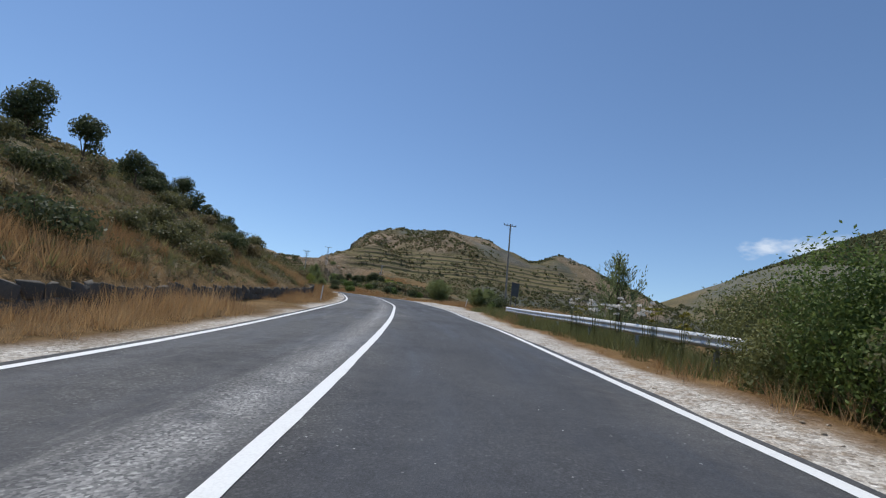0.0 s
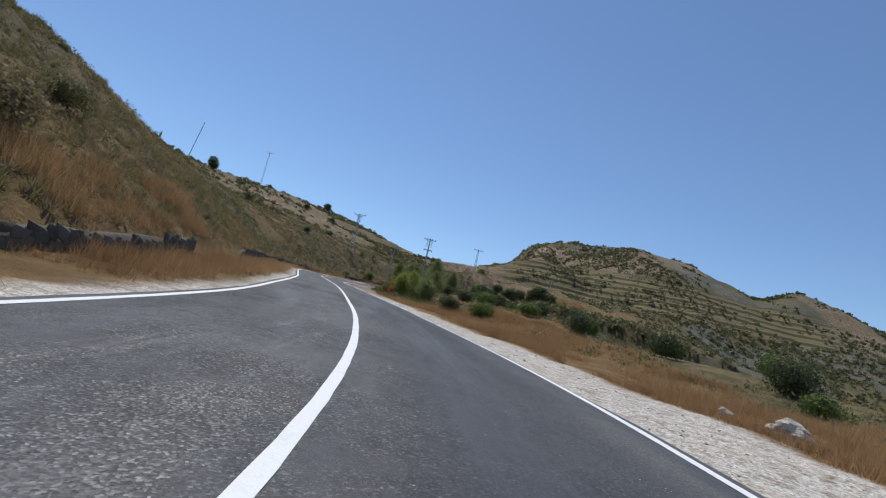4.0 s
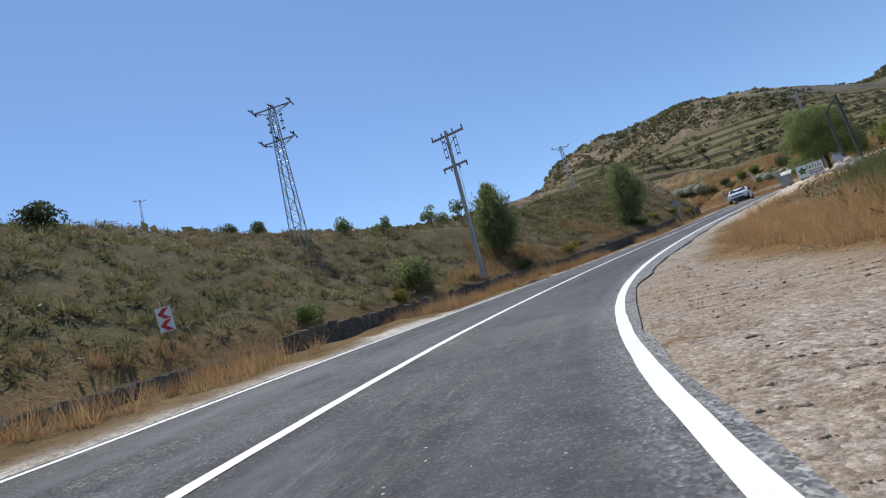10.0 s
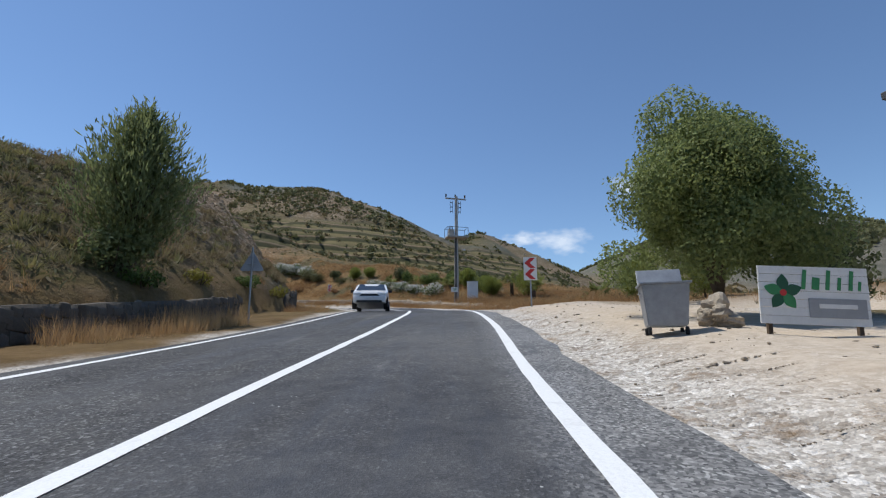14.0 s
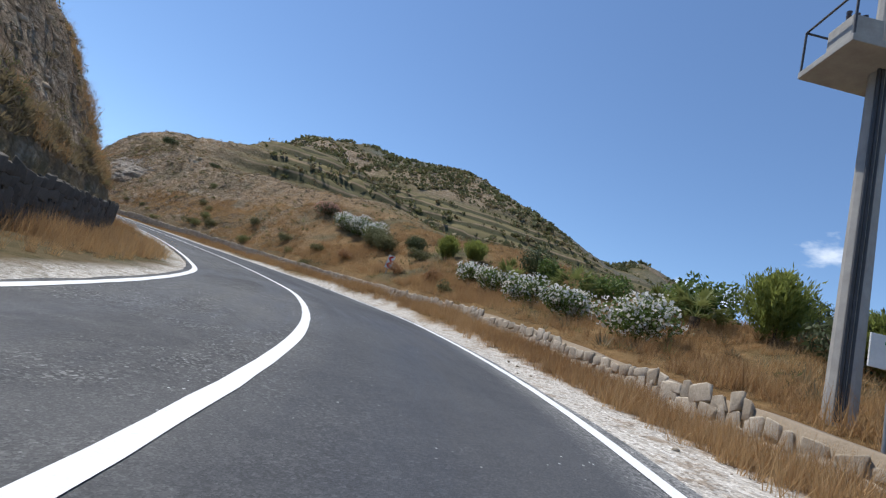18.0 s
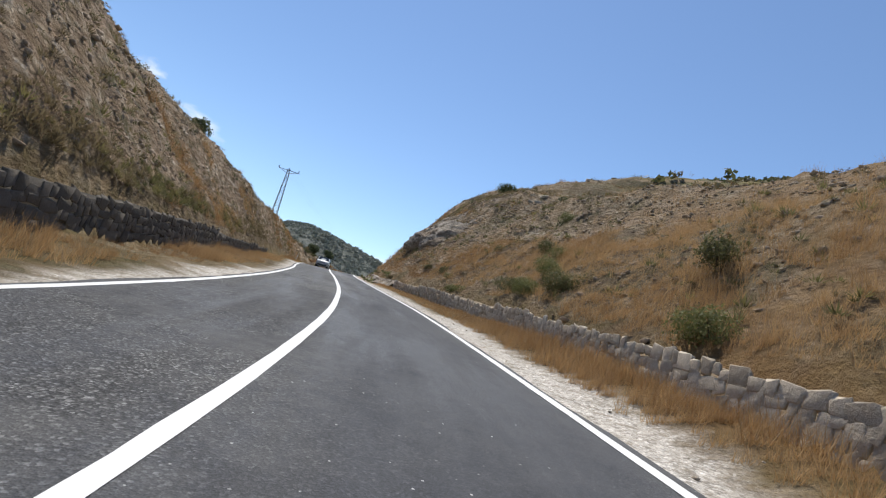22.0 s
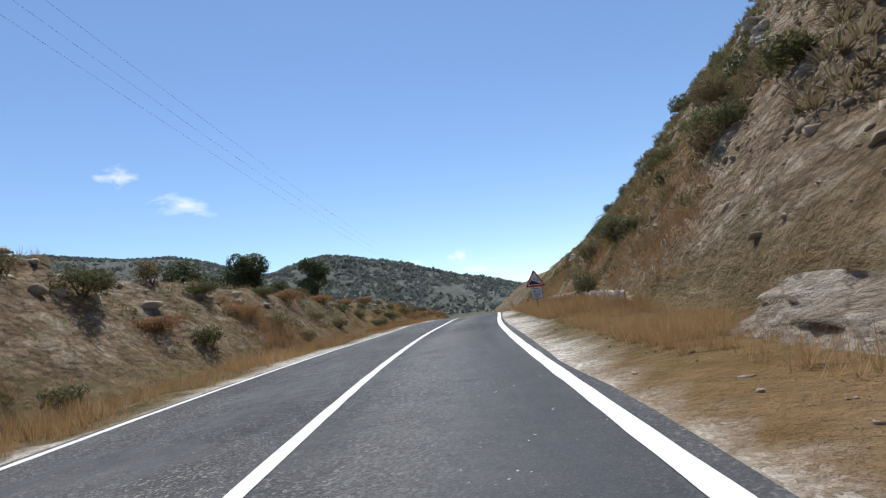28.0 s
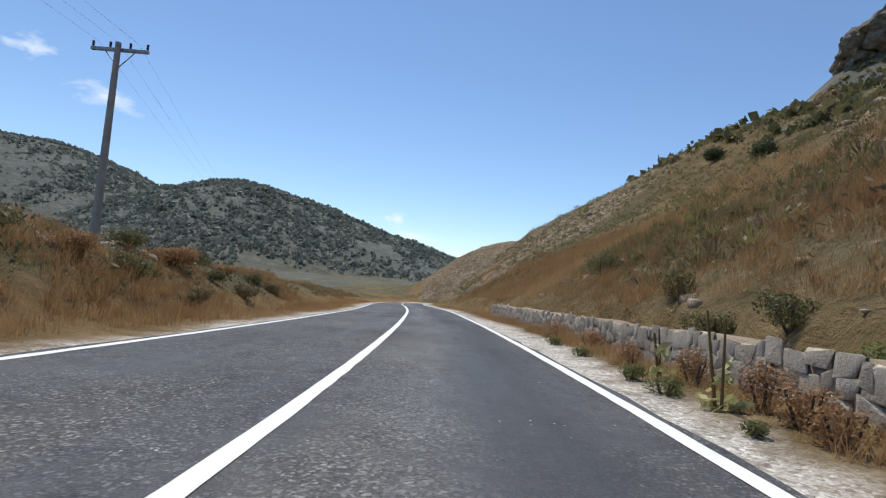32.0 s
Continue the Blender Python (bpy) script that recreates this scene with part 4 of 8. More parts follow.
mask(road_me, "scuffed", smooth01((235 - stretch) / 20) * np.interp(across, [-3.2, -2.4, -0.6, 0.2, 1.0, 2.0, 2.8], [0.2, 0.9, 0.9, 0.3, 0.8, 0.7, 0.1]) * (1 - 0.6 * tarred) + 1.5 * smooth01((75 - stretch) / 15) * smooth01(1 - np.abs(across + 0.65) / 0.5))
middle, right_rim = centre(stretch), edge_right(stretch)
beside = smooth01(1 - np.abs(across - middle + 0.62) / 0.55) * smooth01((85 - stretch) / 15)
rim = smooth01((across - right_rim - 0.04) / 0.07) * smooth01((stretch - 150) / 20) * smooth01((262 - stretch) / 10)
mask(road_me, "bare", np.clip(beside + 0.8 * rim  + 0.35 * past * smooth01(1 - np.abs(across - 1.0) / 0.6), 0, 1))
tagged(new("road", road_me), "worn grey asphalt road with pale patches", "road", "", "structure")
LINE_W = 0.165


def ragged(mid, side, seed):
    return lambda s: (mid(s) if callable(mid) else mid) + side * (LINE_W / 2 + (vnoise(s, s * 0 + seed, 0.35, seed) - 0.5) * 0.022)


for nm, mid, seed in (("centre_line", centre, 11), ("edge_line_west", edge_left, 13), ("edge_line_east", edge_right, 17)):
    tagged(new(nm, strip(nm, M_PAINT, [ragged(mid, -1, seed), ragged(mid, 1, seed + 1)], 0.007, S0 + 1.5, S_END - 1.5, 0.5)),
           "solid white painted road line, slightly worn", "road marking", "", "structure")


# ---- leaves, stones and scatter, as arrays ----
RNG = np.random.default_rng(7)


def leaf_cloud(clumps, leaves, size, rng, aspect=0.55, upright=0.0, shell=0.5):
    """Leaves round a list of clumps (centre, radii): corners of quads and a tint for each, shaded by place."""
    vs, ts = [], []
    for (c, r), n in zip(clumps, leaves):
        dirs = rng.normal(size=(n, 3))
        dirs /= np.linalg.norm(dirs, axis=1)[:, None]
        rad = shell + (1 - shell) * rng.random(n) ** 0.6
        rad = rad * (0.82 + 0.36 * vnoise(dirs[:, 0] * 3 + dirs[:, 2] * 2, dirs[:, 1] * 3 - dirs[:, 2], 1.1, int(rng.integers(999))))
        p = np.asarray(c) + dirs * rad[:, None] * np.asarray(r)
        nrm = dirs + rng.normal(size=(n, 3)) * 0.7
        nrm /= np.linalg.norm(nrm, axis=1)[:, None]
        ax = rng.normal(size=(n, 3)) + np.array([0, 0, upright])
        ax -= nrm * (ax * nrm).sum(1)[:, None]
        ax /= np.linalg.norm(ax, axis=1)[:, None] + 1e-9
        bx = np.cross(nrm, ax)
        s = size * (0.6 + 0.8 * rng.random(n))[:, None]
        vs.append(np.stack([p - ax * s, p + bx * s * aspect, p + ax * s, p - bx * s * aspect], 1))
        # shading put into the tint: upper leaves lighter, inner ones darker, the rest random
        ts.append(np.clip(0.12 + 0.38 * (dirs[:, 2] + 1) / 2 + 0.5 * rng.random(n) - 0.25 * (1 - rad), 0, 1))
    v = np.concatenate(vs).reshape(-1, 3)
    return v, np.arange(len(v)).reshape(-1, 4), np.repeat(np.concatenate(ts), 4)


def leaf_mesh(name, cloud, material):
    me = mesh_of(name, cloud[0], cloud[1], material)
    mask(me, "tint", cloud[2])
    return me


def blades(n, height, spread, rng, width=0.02, lean=0.35):
    """A tuft of grass blades."""
    a, r = rng.random(n) * 6.283, spread * np.sqrt(rng.random(n))
    base = np.stack([np.cos(a) * r, np.sin(a) * r, np.zeros(n)], 1)
    h = height * (0.55 + 0.6 * rng.random(n))
    b = rng.random(n) * 6.283
    tip = base + np.stack([np.cos(b) * h * lean * rng.random(n), np.sin(b) * h * lean * rng.random(n), h], 1)
    w = np.stack([-np.sin(b), np.cos(b), np.zeros(n)], 1) * width
    v = np.stack([base - w, base + w, tip], 1).reshape(-1, 3)
    return v, np.arange(len(v)).reshape(-1, 3), np.repeat(0.15 + 0.7 * rng.random(n), 3)


def scattered(name, templates, xy, scales, material, label, category, sink=0.05, squash=(0.8, 1.2), tints=None, zs=None):
    """Copies of templates at places on the ground, joined into one mesh of kind stuff."""
    if len(xy) == 0:
        return None
    z = land(xy[:, 0], xy[:, 1])[0] if zs is None else zs
    pick = RNG.integers(len(templates), size=len(xy))
    turn = RNG.random(len(xy)) * 6.283
    sq = squash[0] + (squash[1] - squash[0]) * RNG.random(len(xy))
    tj = (RNG.random(len(xy)) - 0.5) * 0.5 if tints is None else tints
    V, Fc, T, at = [], [], [], 0
    for k, (v, f, t) in enumerate(templates):
        m = np.nonzero(pick == k)[0]
        if len(m) == 0:
            continue
        c, s = np.cos(turn[m])[:, None], np.sin(turn[m])[:, None]
        sc = scales[m][:, None]
        x = (v[None, :, 0] * c - v[None, :, 1] * s) * sc + xy[m, 0][:, None]
        y = (v[None, :, 0] * s + v[None, :, 1] * c) * sc + xy[m, 1][:, None]
        zz = v[None, :, 2] * sc * sq[m][:, None] + (z[m] - sink * scales[m])[:, None]
        V.append(np.stack([x, y, zz], 2).reshape(-1, 3))
        Fc.append((f[None] + (np.arange(len(m)) * len(v))[:, None, None]).reshape(-1, f.shape[1]) + at)
        T.append(np.clip(t[None] + tj[m][:, None], 0, 1).ravel())
        at += len(m) * len(v)
    me = mesh_of(name, np.concatenate(V), np.concatenate(Fc), material)
    mask(me, "tint", np.concatenate(T))
    return tagged(new(name, me), label, category, "", "stuff")


def along_road(n, s0, s1, d0, d1, side):
    """Random places in a stretch beside the road; side is -1 or 1."""
    s = s0 + (s1 - s0) * RNG.random(n)
    d = side * (d0 + (d1 - d0) * RNG.random(n))
    i = np.clip(np.round((s - S0) / 0.5).astype(int), 0, len(LINE) - 1)
    xy = np.stack([LINE[i, 0] + TAN[i, 1] * d, LINE[i, 1] - TAN[i, 0] * d], 1)
    ss, dd, _ = to_road(xy[:, 0], xy[:, 1])
    ok = np.abs(np.abs(dd) - np.abs(d)) < 1.5
    return xy[ok], s[ok], d[ok]


def verge_of(s, d):
    return EDGE + np.where(d < 0, np.interp(s, LEFT_S, LEFT_VERGE), np.interp(s, RIGHT_S, RIGHT_VERGE))


def steep_of(s, d):
    return np.where(d < 0, np.interp(s, LEFT_S, LEFT_STEEP), np.interp(s, RIGHT_S, RIGHT_STEEP))


def in_lot(s, d):
    return (d > 0) & (s > 150) & (s < 240) & (d < np.interp(s, [150, 165, 185, 192, 202, 206, 228, 236], [8.5, 9.0, 7.2, 5.6, 5.6, 20, 20, 5]))


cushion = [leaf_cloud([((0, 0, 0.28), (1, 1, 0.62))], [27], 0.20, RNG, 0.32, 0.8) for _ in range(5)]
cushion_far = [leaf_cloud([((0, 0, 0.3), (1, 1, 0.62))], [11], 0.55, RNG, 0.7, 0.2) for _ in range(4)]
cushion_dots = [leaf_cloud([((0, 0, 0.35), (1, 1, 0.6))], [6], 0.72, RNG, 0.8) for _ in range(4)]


def thorn_template(n, rng):
    """A thorny cushion: short blades that stand out all round a low dome."""
    a, e = rng.random(n) * 6.283, np.arcsin(0.05 + 0.95 * rng.random(n))
    out = np.stack([np.cos(a) * np.cos(e), np.sin(a) * np.cos(e), np.sin(e)], 1)
    side = np.stack([-np.sin(a), np.cos(a), np.zeros(n)], 1) * 0.052
    base = out * np.array([0.45, 0.45, 0.30])
    tip = out * np.array([1.0, 1.0, 0.8]) * (0.75 + 0.5 * rng.random(n))[:, None] + np.array([0, 0, 0.1])
    v = np.stack([base - side, base + side, tip], 1).reshape(-1, 3)
    # blades towards the top tinted lighter, light from above put into the colour
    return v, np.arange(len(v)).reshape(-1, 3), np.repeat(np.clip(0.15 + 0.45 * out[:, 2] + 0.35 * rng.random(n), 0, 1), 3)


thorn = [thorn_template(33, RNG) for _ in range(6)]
tuft = [blades(21, 1.0, 0.36, RNG, 0.012, 1.0) for _ in range(6)]
tuft_wide = [blades(21, 1.0, 0.62, RNG, 0.015, 1.1) for _ in range(5)]


def scrub():
    """Cushions of thorny scrub on the banks and slopes."""
    near, nsc, far, fsc = [], [], [], []
    for side in (-1, 1):
        xy, s, d = along_road(24000, -30, 545, 7, 36, side)
        u = np.abs(d) - verge_of(s, d)
        dens = fbm(xy[:, 0], xy[:, 1], 9, 3, 70)
        st = steep_of(s, d)
        keep = (u > 0.9) & ~in_lot(s, d) & (dens > np.where(st > 0.8, 0.42, np.where((d < 0) & (s < 236), 0.27, 0.36)) + 0.14 * RNG.random(len(s)))
        keep &= ~((side > 0) & (s > 30) & (s < 130) & (np.abs(d) < 14))
        keep &= RNG.random(len(s)) < np.where(st > 0.9, 0.75, 0.85)
        keep &= ~((side > 0) & (s > 245) & (s < 322) & (RNG.random(len(s)) < 0.88))
        near.append(xy[keep])
        nsc.append((0.20 + 0.50 * RNG.random(keep.sum()) ** 2) * np.where(st[keep] > 0.9, 0.8, 1.0))
        xy, s, d = along_road(30000, -20, 575, 30, 150, side)
        keep = fbm(xy[:, 0], xy[:, 1], 16, 3, 71) > 0.40 + 0.16 * RNG.random(len(s))
        far.append(xy[keep])
        fsc.append(0.35 + 0.75 * RNG.random(keep.sum()) ** 2)
    near, nsc, far, fsc = np.concatenate(near), np.concatenate(nsc), np.concatenate(far), np.concatenate(fsc)
    half = RNG.random(len(near)) < 0.5
    scattered("brown_scrub", cushion, near[half], nsc[half], M_SCRUB, "brown and ochre cushions of dry thorny scrub", "scrub")
    scattered("olive_scrub", cushion, near[~half], nsc[~half], M_OLIVE, "olive-green cushions of low scrub", "scrub")
    half = RNG.random(len(far)) < 0.35
    scattered("brown_hillside_scrub", cushion_far, far[half], fsc[half], M_SCRUB, "brown scrub on the slopes", "scrub")
    scattered("green_hillside_scrub", cushion_far, far[~half], fsc[~half], M_OLIVE, "dull green scrub on the slopes", "scrub")
    # hills farther off
    xy = np.stack([-140 + 380 * RNG.random(20000), 260 + 260 * RNG.random(20000)], 1)
    _, s, d, over, terr = land(xy[:, 0], xy[:, 1], False)
    keep = (np.abs(d) > 70) & (d > 0) & (fbm(xy[:, 0], xy[:, 1], 22, 4, 72) > 0.45 + 0.1 * RNG.random(len(s))) & (RNG.random(len(s)) > terr * 0.8)
    scattered("hill_scrub", cushion_dots, xy[keep], 0.5 + 1.0 * RNG.random(keep.sum()) ** 2, M_OLIVE, "dark green scrub dotted over the flat-topped hill", "scrub")
    xy = np.stack([380 + 350 * RNG.random(22000), 380 + 300 * RNG.random(22000)], 1)
    _, s, d, over, _ = land(xy[:, 0], xy[:, 1], False)
    keep = (over > 0) & (fbm(xy[:, 0], xy[:, 1], 40, 4, 74) > 0.36 + 0.2 * RNG.random(len(s)))
    scattered("far_hill_scrub", cushion_dots, xy[keep], 1.0 + 2.2 * RNG.random(keep.sum()) ** 2, M_OLIVE, "dark scrub dotted over a distant rocky hill", "scrub")
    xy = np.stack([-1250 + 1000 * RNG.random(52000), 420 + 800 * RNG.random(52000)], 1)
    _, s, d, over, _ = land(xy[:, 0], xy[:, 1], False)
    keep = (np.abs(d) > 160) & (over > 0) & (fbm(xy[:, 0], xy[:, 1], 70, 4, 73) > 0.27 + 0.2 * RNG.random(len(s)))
    scattered("far_wood", cushion_dots, xy[keep], 1.2 + 2.1 * RNG.random(keep.sum()) ** 2, M_HAZEDWOOD, "dark scattered woods on the far mountain slopes", "wood")

    # the close cover of the open slope, and the growth on the steep cuts
    P, S = [], []
    for n, a, b, d0, d1, side, lim in ((33000, -10, 240, 8.5, 46, -1, 0.30), (2500, 345, 380, 8, 26, -1, 0.36), (3500, 345, 380, 7.5, 24, 1, 0.42), (6000, 238, 352, 6.6, 9.0, -1, 0.33), (2000, 246, 352, 9, 22, -1, 0.5), (2200, 250, 345, 7.5, 26, 1, 0.46), (17000, 378, 470, 8.0, 36, 1, 0.33)):
        xy, s, d = along_road(n, a, b, d0, d1, side)
        keep = (np.abs(d) > verge_of(s, d) + 0.8) & (fbm(xy[:, 0], xy[:, 1], 6, 3, 76) > lim)
        P.append(xy[keep])
        S.append((0.19 if n < 17000 else 0.22) + (0.26 if n < 17000 else 0.38) * RNG.random(keep.sum()) ** 2)
    P, S = np.concatenate(P), np.concatenate(S)
    along = to_road(P[:, 0], P[:, 1])[0]
    k = vnoise(P[:, 0], P[:, 1], 11, 77) + (RNG.random(len(P)) - 0.5) * 0.6 - 0.22 * ((along > 238) & (along < 360))
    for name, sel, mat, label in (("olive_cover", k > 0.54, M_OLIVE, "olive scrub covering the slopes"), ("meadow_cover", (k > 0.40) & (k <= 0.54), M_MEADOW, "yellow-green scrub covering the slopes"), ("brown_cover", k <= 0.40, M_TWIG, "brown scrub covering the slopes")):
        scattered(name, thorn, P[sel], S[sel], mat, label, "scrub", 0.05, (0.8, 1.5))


scrub()


def pale_mound(P):
    s, d, _ = to_road(P[:, 0], P[:, 1])
    return (d > 0) * smooth01((s - 180) / 8) * smooth01((212 - s) / 6)


def dry_grass():
    """Tall straw along both verges, thinner on the banks."""
    P, S = [], []
    for side in (-1, 1):
        xy, s, d = along_road(46000, -20, 520, 4.4, 13, side)
        u = np.abs(d)
        v = verge_of(s, d)
        wide = rim_at(s, d) + np.where(d < 0, 0.7, np.interp(s, [0, 25, 40, 58, 90, 110, 135, 150, 180, 188, 202, 206, 226, 237, 245, 275, 320, 345, 393, 410, 440], [1.0, 1.3, 2.6, 4.0, 3.9, 2.5, 2.1, 4.8, 4.3, 1.8, 1.7, 4.0, 9.0, 1.8, 1.4, 0.9, 1.0, 0.7, 0.5, 0.4, 0.8]))
        n = fbm(xy[:, 0], xy[:, 1], 5, 3, 80)
        keep = (u > wide + RNG.random(len(s)) * 0.8) & (u > half_width(s, d) + 0.25) & ~in_lot(s, d)
        bank = (u > v + 0.6)
        keep &= ~((side > 0) & (s < 52) & (u > 5.7) & (RNG.random(len(s)) < 0.72))
        keep &= ~((side < 0) & (s > 218) & (s < 352) & bank & (n < np.where(s < 270, 0.8, 0.62)))
        keep &= np.where(bank, n > 0.55, n > np.where((d < 0) & (s > 172) & (s < 236), 0.52, np.where((d > 0) & (s > 236) & (s < 330), 0.22, 0.33)))
        keep &= ~((u > v - np.where(s > 380, 0.1, 0.25)) & (u < v + np.where(s > 380, 0.45, 0.75)) & (np.where(d < 0, np.interp(s, LEFT_S, LEFT_WALL), np.interp(s, RIGHT_S, RIGHT_WALL)) > 0.3))
        P.append(xy[keep])
        S.append((0.22 + 0.45 * np.clip((n[keep] - 0.35) * 3, 0, 1) * (0.5 + 0.5 * RNG.random(keep.sum()))) * np.where((side < 0) & (s[keep] < 112), 1.25, np.where(s[keep] > 285, 0.85, 1.0)) * (0.65 + 0.7 * vnoise(xy[keep, 0], xy[keep, 1], 1.3, 84)) * np.where((side > 0) & (s[keep] > 308) & (s[keep] < 345) & (u[keep] < 6.6), 0.55, 1.0))
    for n, a, b in ((13000, 246, 334), (14000, 379, 478)):
        xy, s, d = along_road(n, a, b, 4.0, 7.1, 1)
        n = fbm(xy[:, 0], xy[:, 1], 2.5, 3, 86)
        keep = (d > rim_at(s, d) + np.where(s < 340, 1.0, np.where(s < 438, 0.45, 0.9)) + 0.5 * RNG.random(len(s))) & (d < verge_of(s, d) + 0.05) & (n > np.where(s < 340, 0.36, 0.30))
        P.append(xy[keep])
        S.append((0.16 + 0.28 * RNG.random(keep.sum())) * (0.6 + 0.8 * n[keep]) * np.interp(s[keep], [300, 312, 334, 390], [1.0, 0.5, 0.5, 0.75]))
    P, S = np.concatenate(P), np.concatenate(S)
    pale = vnoise(P[:, 0], P[:, 1], 7, 81)
    scattered("dry_grass", tuft, P, S, M_STRAW, "tall dry orange-brown grass along the road verge", "grass", 0.03, (0.8, 1.25), (pale - 0.5) * 0.7 + 0.45 * pale_mound(P) + 0.35 * smooth01((6.2 - np.abs(to_road(P[:, 0], P[:, 1])[1])) / 1.6))
    # straw on open ground and banks
    xy1, s, d = along_road(16000, -10, 545, 9, 40, 1)
    xy2, s2, d2 = along_road(12000, -10, 545, 9, 30, -1)
    xy, s, d = np.concatenate([xy1, xy2]), np.concatenate([s, s2]), np.concatenate([d, d2])
    xy3, s3, d3 = along_road(70000, 238, 378, 5.2, 24, 1)
    ok3 = (d3 < np.interp(s3, [270, 300, 320, 335, 345, 378], [24, 17, 12, 9.5, 8.5, 8.5])) & (RNG.random(len(s3)) < np.interp(s3, [325, 340], [0.8, 0.22]))
    xy3, s3, d3 = xy3[ok3], s3[ok3], d3[ok3]
    xy4, s4, d4 = along_road(19000, 380, 500, 5.3, 15, 1)
    xy5, s5, d5 = along_road(10000, 62, 128, 8.5, 19, 1)
    xy, s, d = np.concatenate([xy, xy3, xy4, xy5]), np.concatenate([s, s3, s4, s5]), np.concatenate([d, d3, d4, d5])
    bank = (d > 0) & (((s > 238) & (s < 378)) | ((s > 62) & (s < 128) & (d < 19)) | ((s > 380) & (d < 17))) & (fbm(xy[:, 0], xy[:, 1], 8, 3, 82) > np.where(s < 330, 0.33, 0.42))
    keep = (steep_of(s, d) < np.where((d > 0) & (s > 285) & (s < 380), 1.6, 0.98)) & ~((d < 0) & (s > 218) & (s < 352)) & ~in_lot(s, d) & (((fbm(xy[:, 0], xy[:, 1], 16, 3, 62) > 0.52) & ~((d > 17) & (s > 385))) | bank) & (np.abs(d) > np.where((s > 62) & (s < 128), 8.4, verge_of(s, d) + 1))
    scattered("straw", tuft_wide, xy[keep], 0.16 + 0.34 * RNG.random(keep.sum()) * (0.5 + vnoise(xy[keep, 0], xy[keep, 1], 2.2, 85)), M_STRAW, "straw-coloured dry grass on the open slopes", "grass", 0.03, (0.8, 1.2), (vnoise(xy[keep, 0], xy[keep, 1], 6, 83) - 0.5) * 0.9 + 0.12 * ((s[keep] > 240) & (s[keep] < 330)))


dry_grass()


# ---- stones ----
def stone_template(rng, flat=0.75, rough=0.22):
    bm = bmesh.new()
    bmesh.ops.create_icosphere(bm, subdivisions=1, radius=0.5)
    v = np.array([x.co for x in bm.verts])
    f = np.array([[x.index for x in p.verts] for p in bm.faces])
    bm.free()
    v = np.sign(v) * np.abs(v * 2) ** 0.55 / 2
    v = v * (1 + rng.normal(size=(len(v), 1)) * rough * 0.6) + rng.normal(size=v.shape) * rough * 0.12
    v[:, 2] *= flat
    return v, f, np.full(len(v), 0.5)


def block_template(rng):
    """A roughly dressed wall stone: an uneven box with worn edges."""
    bm = bmesh.new()
    bmesh.ops.create_cube(bm, size=1.0)
    for q in bm.verts:
        q.co += Vector([(rng.random() - 0.5) * k for k in (0.16, 0.42, 0.42)])
    bmesh.ops.bevel(bm, geom=list(bm.edges), offset=0.07, segments=1, affect="EDGES")
    bmesh.ops.triangulate(bm, faces=list(bm.faces))
    v = np.array([x.co for x in bm.verts]) + rng.normal(size=(len(bm.verts), 3)) * 0.018
    f = np.array([[x.index for x in p.verts] for p in bm.faces])
    bm.free()
    return v, f, np.full(len(v), 0.5)


BLOCKS = [block_template(RNG) for _ in range(8)]
STONES = [stone_template(RNG) for _ in range(6)]


def shard_template(rng, points=13):
    """An angular broken rock: the hull of a handful of points."""
    bm = bmesh.new()
    for _ in range(points):
        p = rng.normal(size=3)
        p = p / np.abs(p).max() * (0.36 + 0.14 * rng.random())
        bm.verts.new((p[0], p[1], p[2] * 0.62))
    bmesh.ops.convex_hull(bm, input=list(bm.verts))
    for q in [q for q in bm.verts if not q.link_faces]:
        bm.verts.remove(q)
    bmesh.ops.triangulate(bm, faces=list(bm.faces))
    bm.verts.index_update()
    v = np.array([x.co for x in bm.verts])
    f = np.array([[x.index for x in p.verts] for p in bm.faces])
    bm.free()
    return v, f, np.full(len(v), 0.5)


SHARP = [shard_template(RNG) for _ in range(10)]
PEBBLES = [shard_template(np.random.default_rng(300 + k), 7) for k in range(6)]


